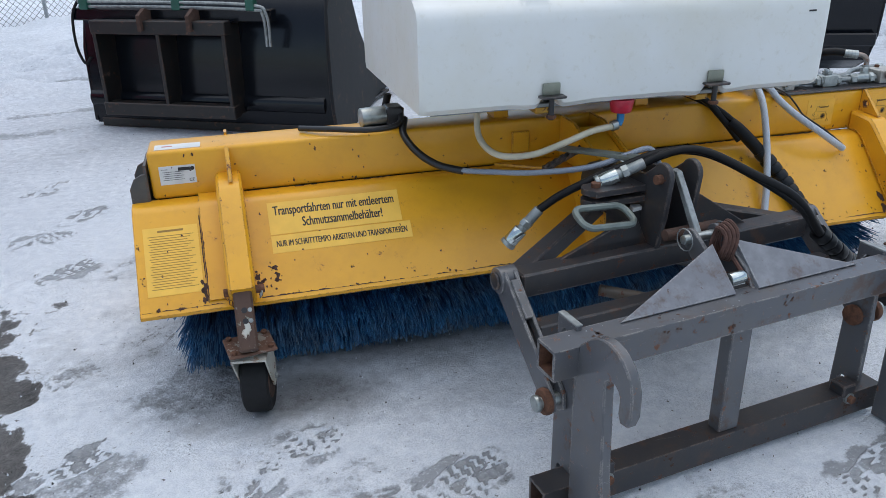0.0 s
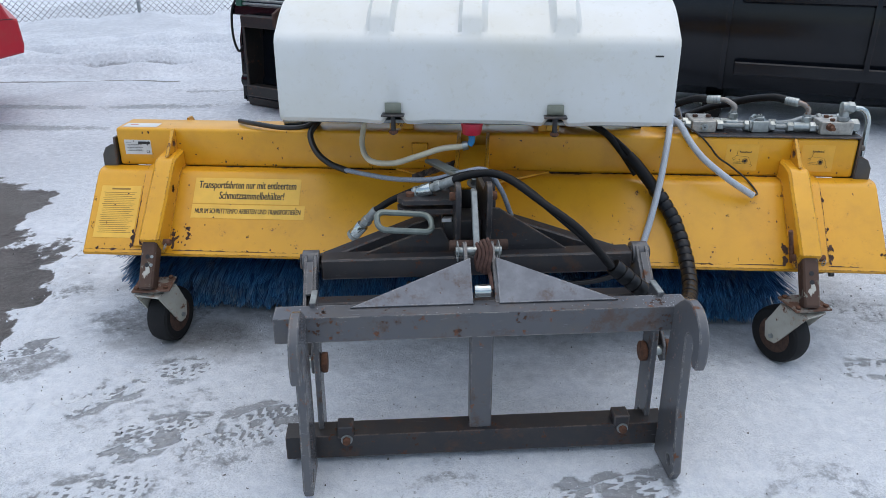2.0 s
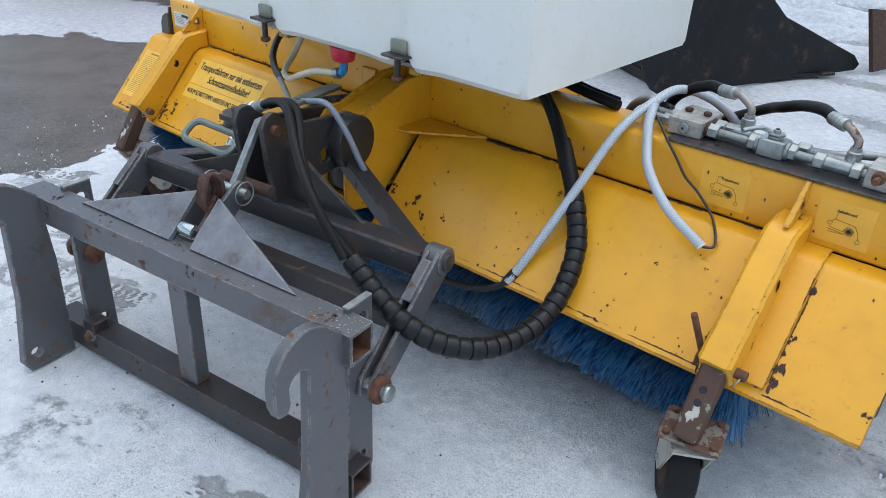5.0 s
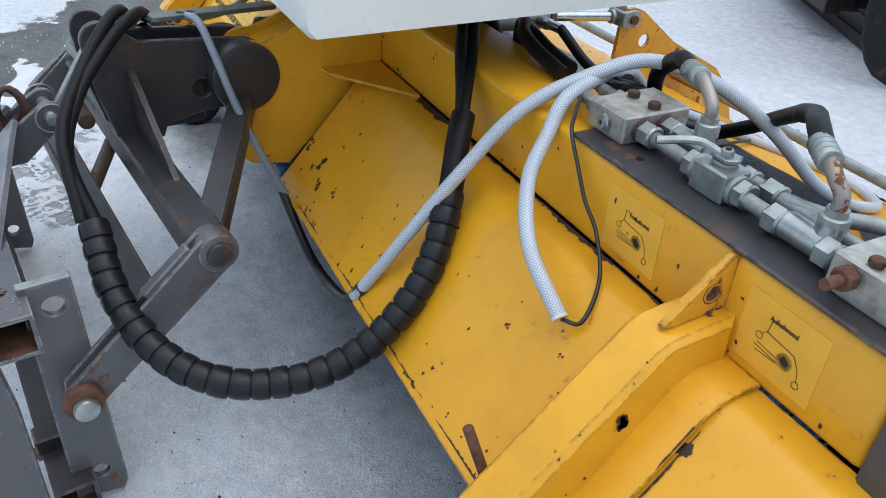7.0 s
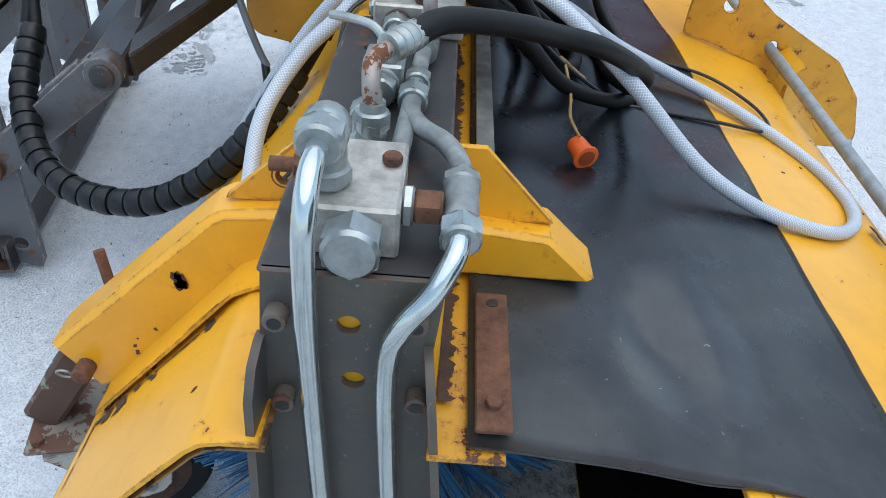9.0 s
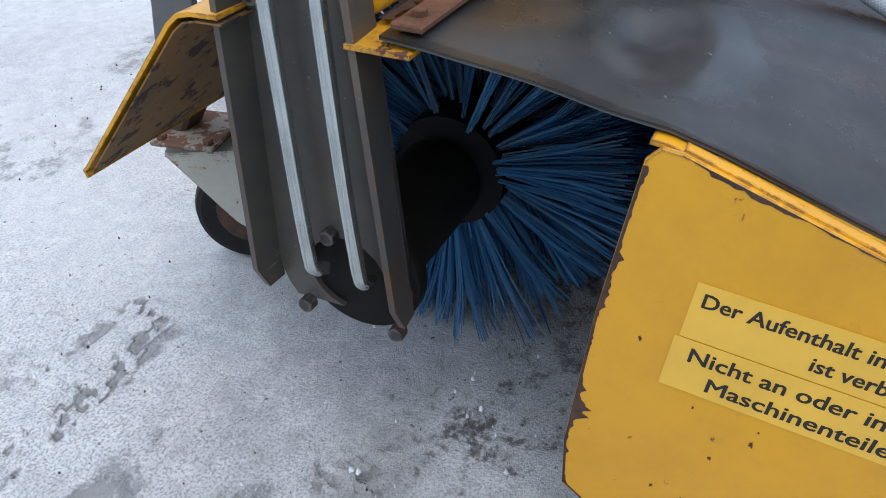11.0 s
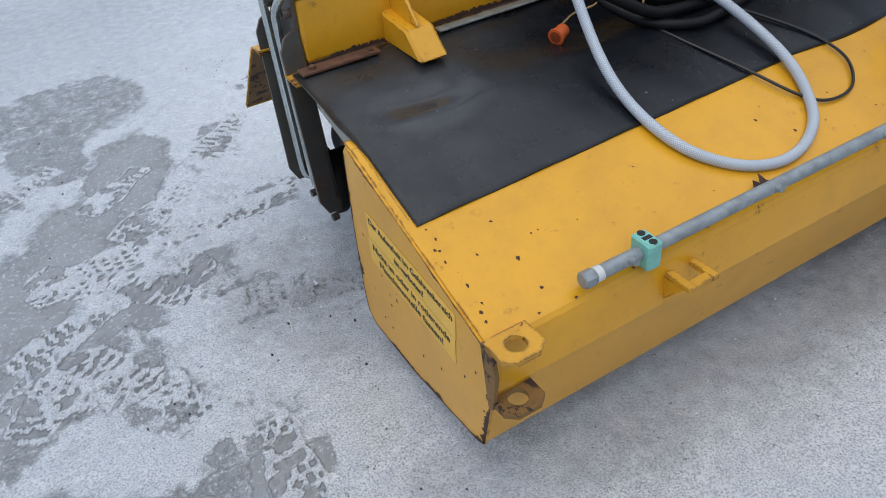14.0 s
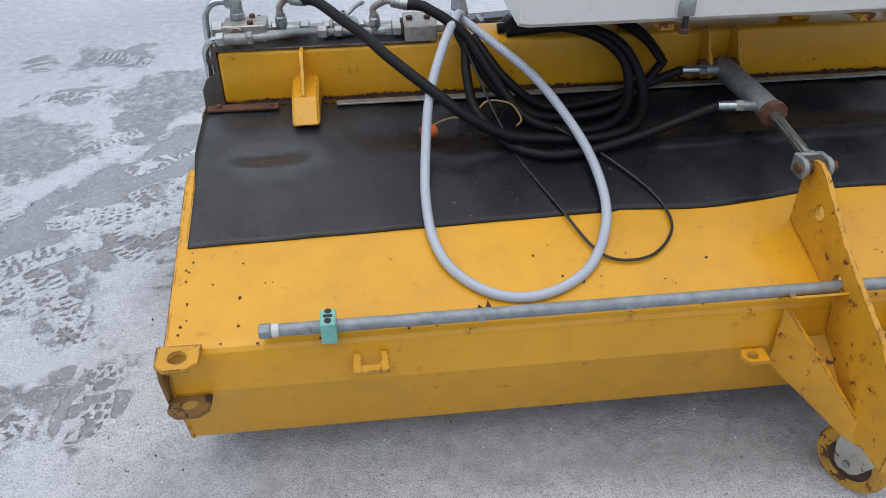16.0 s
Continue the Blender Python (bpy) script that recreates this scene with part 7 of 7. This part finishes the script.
def rear_hoses():
    L = "black hydraulic hose coiled on the rubber sheet"
    hose("hydraulic_hose", [H2 + Vector((0.012, -0.008, 0)), H2 + Vector((-0.03, 0.03, 0.004)), (1.019, 0.211, 0.832), (0.961, 0.264, 0.803), (0.908, 0.331, 0.772), (0.793, 0.415, 0.699), (0.729, 0.443, 0.655), (0.630, 0.450, 0.600), (0.52, 0.435, 0.576), (0.40, 0.43, 0.566), (0.29, 0.39, 0.572), (0.235, 0.31, 0.60), (0.235, 0.25, 0.66), (0.28, 0.215, 0.73), (0.35, 0.18, 0.762), (0.43, 0.13, 0.766), (0.52, 0.11, 0.760), (0.60, 0.105, 0.752)], 0.0138, RUBBER, L)
    hose("hydraulic_hose", [H1 + Vector((0.014, -0.006, 0)), H1 + Vector((-0.03, 0.015, 0.001)), (0.79, 0.178, 0.834), (0.75, 0.20, 0.814), (0.70, 0.225, 0.775), (0.65, 0.27, 0.705), (0.60, 0.31, 0.635), (0.56, 0.34, 0.595), (0.50, 0.37, 0.575), (0.40, 0.38, 0.565), (0.31, 0.34, 0.575), (0.265, 0.27, 0.62), (0.272, 0.225, 0.69), (0.335, 0.195, 0.745), (0.42, 0.155, 0.764), (0.50, 0.14, 0.758), (0.58, 0.135, 0.752)], 0.0138, RUBBER, L)
    hose("hydraulic_hose", [(0.70, 0.20, 0.74), (0.705, 0.26, 0.69), (0.69, 0.33, 0.62), (0.63, 0.43, 0.572), (0.54, 0.49, 0.56), (0.44, 0.49, 0.562), (0.33, 0.47, 0.575), (0.22, 0.45, 0.60), (0.098, 0.450, 0.647)], 0.0125, RUBBER, L)
    hose("hydraulic_hose", [(0.68, 0.18, 0.76), (0.60, 0.27, 0.67), (0.50, 0.29, 0.60), (0.36, 0.27, 0.595), (0.24, 0.25, 0.62), (0.116, 0.245, 0.662)], 0.0125, RUBBER, L)
    hose("hydraulic_hose", [(0.16, 0.22, 0.68), (0.25, 0.27, 0.61), (0.36, 0.32, 0.585), (0.52, 0.33, 0.59), (0.62, 0.28, 0.64), (0.70, 0.20, 0.74), (0.72, 0.12, 0.776)], 0.0125, RUBBER, L)
    hose("hose_stub", [(-0.62, 0.16, 0.82), (-0.64, 0.17, 0.74), (-0.66, 0.19, 0.66), (-0.70, 0.22, 0.61)], 0.012, RUBBER, "black hose hanging behind the tank")


def water_hoses():
    hose("water_hose", [(0.553, -0.268, 0.352), (0.575, -0.245, 0.40), (0.610, -0.190, 0.500), (0.645, -0.115, 0.620), (0.675, -0.025, 0.735), (0.700, 0.080, 0.788), (0.725, 0.180, 0.810), (0.770, 0.290, 0.772), (0.815, 0.40, 0.690), (0.838, 0.52, 0.580), (0.846, 0.62, 0.520), (0.838, 0.72, 0.482), (0.806, 0.795, 0.455), (0.739, 0.855, 0.434), (0.656, 0.878, 0.427), (0.566, 0.858, 0.433), (0.488, 0.80, 0.452), (0.432, 0.69, 0.495), (0.425, 0.57, 0.545), (0.455, 0.45, 0.605), (0.535, 0.33, 0.695), (0.63, 0.22, 0.755), (0.69, 0.12, 0.780), (0.718, 0.05, 0.778), (0.732, 0.012, 0.762), (0.752, -0.020, 0.728), (0.793, -0.074, 0.680), (0.874, -0.115, 0.620), (0.969, -0.117, 0.560)], 0.0118, HOSE_WHITE, "clear braided water hose in a wide loop over beam and box", 14)
    for ob in [o for o in bpy.data.objects if o.name.startswith("water_hose")]:
        part("tape_joint", cyl((0.548, -0.268, 0.346), (0.566, -0.254, 0.380), 0.0135, 14, bevel=0.002), BLACK_PL, ob, "black tape joint")
        part("cut_end", cyl((0.9675, -0.117, 0.5609), (0.9715, -0.117, 0.5584), 0.0122, 14), LABEL_W, ob)
    hose("water_hose", [(-0.60, 0.020, 0.768), (-0.618, -0.040, 0.735), (-0.588, -0.098, 0.689), (-0.535, -0.135, 0.655), (-0.465, -0.166, 0.638)], 0.0115, BLACK_PL, "black taped hose end hanging from the pump")
    hose("water_hose", [(-0.478, -0.162, 0.640), (-0.40, -0.210, 0.642), (-0.30, -0.275, 0.648), (-0.20, -0.345, 0.667), (-0.13, -0.390, 0.688), (-0.05, -0.408, 0.716), (0.025, -0.398, 0.722), (0.075, -0.380, 0.655), (0.105, -0.362, 0.580), (0.134, -0.333, 0.490), (0.150, -0.300, 0.405), (0.153, -0.281, 0.366)], 0.0085, HOSE_GREY, "grey braided hose across the hood and middle mount")
    hose("water_hose", [(0.149, -0.287, 0.372), (0.19, -0.275, 0.315), (0.28, -0.268, 0.270), (0.40, -0.266, 0.275), (0.50, -0.268, 0.310), (0.556, -0.267, 0.356)], 0.0100, BLACK_PL, "thin hose wrapped in black tape under the hood edge")
    hose("water_hose", [(-0.050, -0.302, 0.772), (-0.12, -0.31, 0.765), (-0.20, -0.30, 0.735), (-0.29, -0.27, 0.700), (-0.375, -0.22, 0.695), (-0.41, -0.15, 0.735), (-0.40, -0.10, 0.82), (-0.395, -0.08, 0.846)], 0.0098, HOSE_MILK, "yellowed milky hose from the tank outlet")
    hose("power_cable", [(-0.60, 0.06, 0.790), (-0.63, -0.02, 0.762), (-0.72, -0.04, 0.758), (-0.84, 0.02, 0.756), (-0.92, 0.09, 0.748)], 0.009, BLACK_PL, "thick black cable curling from the pump", category="cable")
    hose("black_wire", [(0.735, 0.10, 0.79), (0.70, 0.22, 0.74), (0.655, 0.33, 0.64), (0.614, 0.43, 0.566), (0.595, 0.50, 0.545), (0.533, 0.645, 0.502), (0.479, 0.762, 0.463), (0.424, 0.80, 0.450), (0.342, 0.788, 0.454), (0.281, 0.714, 0.478), (0.304, 0.611, 0.512), (0.41, 0.48, 0.563), (0.50, 0.42, 0.60)], 0.0035, BLACK_PL, "thin black wire looped over sheet and box", 8, "wire")
    hose("black_wire", [(0.735, 0.045, 0.772), (0.765, 0.016, 0.760), (0.792, -0.006, 0.744), (0.830, -0.014, 0.705), (0.862, -0.018, 0.668), (0.905, -0.024, 0.640), (0.960, -0.050, 0.600), (0.992, -0.095, 0.562), (0.971, -0.115, 0.557)], 0.0032, BLACK_PL, "thin black wire hanging over the beam", 8, "wire")
    cap = root("dust_cap", None, label="orange plastic dust cap on a brass-coloured cord", category="dust cap")
    a, d = Vector((0.812, 0.350, 0.572)), Vector((0.75, 0.30, -0.12)).normalized()
    part("cap", cyl(a - d * 0.018, a + d * 0.018, 0.0155, 20, 0.0175, bevel=0.002), ORANGE, cap, "orange cap")
    part("rim", cyl(a + d * 0.015, a + d * 0.020, 0.0205, 20, bevel=0.001), ORANGE, cap)
    # flat disc in darker orange: the hollow's shade put into the colour
    part("hollow", cyl(a + d * 0.0202, a + d * 0.0208, 0.0135, 18), plain("shaded_orange", (0.30, 0.05, 0.012), 0.6), cap)
    part("cord", tube([a - d * 0.01 + Vector((0, 0, 0.016)), (0.76, 0.335, 0.600), (0.70, 0.34, 0.608), (0.66, 0.33, 0.640), (0.60, 0.33, 0.630), (0.575, 0.36, 0.600), (0.59, 0.38, 0.59)], 0.0026, 7), CORD, cap)


wrapped_hoses()
rear_hoses()
water_hoses()

# ---- background machines ----
def loader_bucket():
    """Black bucket lying with its coupler frame towards the sweeper."""
    ang = math.degrees(math.atan2(-0.88, 1.56))
    b = root("loader_bucket", pose(-2.08, 3.72, 0, 0, 0, ang), label="black loader bucket with rusty coupler frame on its back", category="bucket")
    W = 1.80
    back = [(0.02, 0.02), (0.0, 0.10), (0.03, 0.55), (0.10, 0.85), (0.22, 1.02), (0.36, 1.10)]
    part("back", sheet(back, 0, W + 0.10, -0.02, 4), BLACK_BKT, b, "black bent back plate")
    part("floor", sheet([(0.02, 0.03), (1.30, 0.02)], 0, W, 0.02, 2), BLACK_BKT, b)
    part("cutting_edge", box(0.0, W, 1.22, 1.42, 0.012, 0.034, 0.004), FRAME_BKT, b, "rusty cutting edge")
    side = [(0.0, 0.04), (0.02, 0.55), (0.12, 0.88), (0.34, 1.10), (0.46, 1.10), (0.62, 0.80), (1.32, 0.22), (1.38, 0.10), (1.30, 0.02), (0.05, 0.02)]
    part("side_plate", plate(side[::-1], 0.022, basis((0, 0, 0), (0, 1, 0), (0, 0, 1)), bevel=0.003), BLACK_BKT, b, "scratched black side plate")
    flare = [(-0.11, 0.012), (-0.19, 0.055), (-0.25, 0.12), (-0.30, 0.22), (-0.325, 0.36), (-0.33, 0.60), (-0.31, 0.85), (-0.20, 1.02), (0.10, 1.14), (0.30, 0.98), (0.60, 0.62), (0.85, 0.43), (1.66, 0.12), (1.74, 0.05), (1.70, 0.012)]
    part("side_plate", plate(flare[::-1], 0.022, basis((1.937, 0, 0), (-0.1405, 0.990, 0), (0, 0, 1)), bevel=0.003), DULL_BKT, b, "scratched black side plate")
    for z in (0.17, 0.72):
        part("frame_bar", box(0.22, 1.22, -0.17, -0.08, z - 0.045, z + 0.045, 0.006), FRAME_BKT, b, "rusty coupler bar")
    for x in (0.24, 0.72, 1.20):
        part("frame_upright", box(x - 0.013, x + 0.013, -0.165, 0.04, 0.14, 0.74, 0.004), FRAME_BKT, b)
    part("upper_rail", box(0.02, 1.50, -0.06, 0.03, 0.75, 0.83, 0.006), BLACK_BKT, b)
    for x in (0.62, 0.98):
        part("hook", plate([(-0.20, 0.70), (-0.20, 0.80), (-0.12, 0.84), (0.0, 0.80), (0.0, 0.70)][::-1], 0.025, basis((x, 0, 0), (0, 1, 0), (0, 0, 1))), RUST_DARK, b)
    for k in range(2):
        part("steel_pipe", tube([(0.10, -0.08, 0.845 + 0.03 * k), (0.8, -0.09, 0.845 + 0.03 * k), (1.38, -0.09, 0.83 + 0.03 * k), (1.46 + 0.025 * k, -0.09, 0.80), (1.47 + 0.025 * k, -0.09, 0.60)], 0.010, 8), ZINC_DULL, b, "hydraulic steel pipe")
    for x in (0.15, 0.85, 1.38):
        part("pipe_clamp", box(x - 0.03, x + 0.03, -0.105, -0.05, 0.825, 0.895, 0.004), plain("green_clamp", (0.02, 0.10, 0.07), 0.5), b)
    part("cross_tube", cyl((0.0, 0.05, 0.20), (W, 0.05, 0.20), 0.07, 16), BLACK_BKT, b)
    part("hose", tube([(0.10, -0.06, 0.90), (0.03, -0.07, 0.78), (0.015, -0.07, 0.58), (0.05, -0.06, 0.46), (0.10, -0.05, 0.50)], 0.010, 8), RUBBER, b)
    part("skid", box(0.05, 1.75, 0.0, 0.10, 0.0, 0.06, 0.004), FRAME_BKT, b)


def round_bucket():
    """Black rounded bucket seen from behind, standing clear of the snow."""
    b = root("high_tip_bucket", pose(1.235, 3.56, 0, 0, 0, -19), label="large glossy black bucket with a welded rib on its rounded back", category="bucket")
    prof = [(0.95, 0.10), (0.60, 0.10), (0.30, 0.14), (0.10, 0.24), (0.0, 0.45), (-0.02, 0.80), (0.04, 1.10), (0.16, 1.35), (0.36, 1.52)]
    part("shell", sheet(prof[::-1], 0, 2.7, 0.02, 6), BLACK_BKT, b, "rounded black shell")
    side = prof + [(0.45, 1.50), (0.98, 0.30)]
    for x in (0.0, 2.7):
        part("side_plate", plate(side, 0.02, basis((x, 0, 0), (0, 1, 0), (0, 0, 1))), BLACK_BKT, b)
    for x in (0.62, 1.6):
        rib = [(y - 0.012, z) for y, z in prof[2:]] + [(y - 0.06, z) for y, z in prof[2:]][::-1]
        part("rib", plate(rib, 0.035, basis((x, 0, 0), (0, 1, 0), (0, 0, 1))), BLACK_BKT, b, "welded rib")
    for z in (0.42, 0.95):
        part("stiffener", box(0.70, 2.68, -0.05, 0.06, z - 0.05, z + 0.05, 0.01), BLACK_BKT, b)
    part("cutting_edge", box(0, 2.7, 0.85, 1.15, 0.085, 0.11, 0.004), RUST_DARK, b)
    for x in (0.5, 2.2):
        part("timber", box(x, x + 0.14, 0.10, 0.9, 0.0, 0.10, 0.006), INNER, b, "timber under the bucket")


def red_loader():
    """Rear corner of a red machine with a big tyre."""
    r = root("red_loader", pose(-3.46, 2.9, 0, 0, 0, 36), label="bright red loader, its rear corner and tyre showing", category="loader")
    body = [(-3.2, 0.35), (-2.02, 0.35)] + arc(-1.40, 0.48, 0.58, 195, 0, 12)[1:] + [(-0.834, 0.444), (-0.784, 0.389), (0.0, 0.545), (0.012, 0.60), (0.0, 0.785), (-0.05, 0.80), (-0.09, 0.90), (-0.14, 1.45), (-3.2, 1.6)]
    part("body", plate(body, 1.5, basis((0, 0.75, 0), (1, 0, 0), (0, 0, 1)), bevel=0.012), RED_BODY, r, "glossy red bodywork")
    part("seam_strip", box(-0.90, -0.03, -0.004, 0.02, 0.786, 0.792, 0.001), BLACK_PL, r)
    part("seam_strip", box(-0.680, -0.670, -0.004, 0.02, 0.80, 1.42, 0.001), BLACK_PL, r)
    part("wheel_arch", cyl((-1.40, 0.42, 0.48), (-1.40, 0.44, 0.48), 0.585, 36), INNER, r, "dark inside of the wheel arch")
    w = part("tyre", cyl((-1.40, 0.0, 0.48), (-1.40, 0.40, 0.48), 0.47, 40, bevel=0.05), TYRE, r, "large black tyre")
    part("rim", cyl((-1.40, -0.012, 0.48), (-1.40, 0.10, 0.48), 0.25, 28, bevel=0.02), plain("grey_rim", (0.4, 0.42, 0.44), 0.5, 0.3), w)
    for k in range(26):
        a = 2 * math.pi * k / 26
        c = Vector((-1.40 + 0.465 * math.cos(a), 0.20, 0.48 + 0.465 * math.sin(a)))
        t = Vector((-math.sin(a), 0, math.cos(a)))
        part("tread_lug", bar(c + Vector((0, -0.2, 0)) + t * 0.03, c + Vector((0, 0.2, 0)) - t * 0.03, 0.03, 0.03, 0.004, (math.cos(a), 0, math.sin(a))), TYRE, w)


def pallet_fork():
    f = root("plough_blade", pose(0.35, 4.35, 0, 0, 0, 70), label="dark steel blade with a pointed end lying in the snow", category="blade")
    part("blade", plate([(0, 0.02), (1.45, 0.08), (1.6, 0.14), (1.3, 0.30), (0, 0.45)], 0.03, basis((0, 0, 0), (1, 0, 0), (0, 0.35, 1))), RUST_DARK, f, "pointed dark blade")


def fence():
    f = root("chain_link_fence", pose(-3.8, 11.75, 0, 0, 0, 23.3), label="galvanised chain-link fence behind the snow bank", category="fence")
    for k in range(13):
        x = -15 + 2.5 * k
        part("post", cyl((x, 0, -0.2), (x, 0, 2.2), 0.03, 10), POST_GREY, f)
    part("top_rail", cyl((-15, 0, 2.15), (15, 0, 2.15), 0.02, 8), POST_GREY, f)
    V, F = [], []
    h, p = 0.0055, 0.10
    for s in (-1, 1):
        for k in range(int(34 / p)):
            x = -17 + p * k
            x0, x1, z0, z1 = x, x + s * 2.15, -0.1, 2.05
            i = len(V)
            V += [(x0 - h, 0.004 * s, z0), (x0 + h, 0.004 * s, z0), (x1 + h, 0.004 * s, z1), (x1 - h, 0.004 * s, z1)]
            F.append((i, i + 1, i + 2, i + 3))
    me = bpy.data.meshes.new("wire_mesh")
    me.from_pydata(V, [], F)
    me.materials.append(plain("dull_wire", (0.14, 0.15, 0.16), 0.6, 0.2))
    ob = new("wire_mesh", me)
    ob.parent = f
    tagged(ob, "diamond wire mesh", kind="stuff")


loader_bucket()
round_bucket()
red_loader()
pallet_fork()
fence()
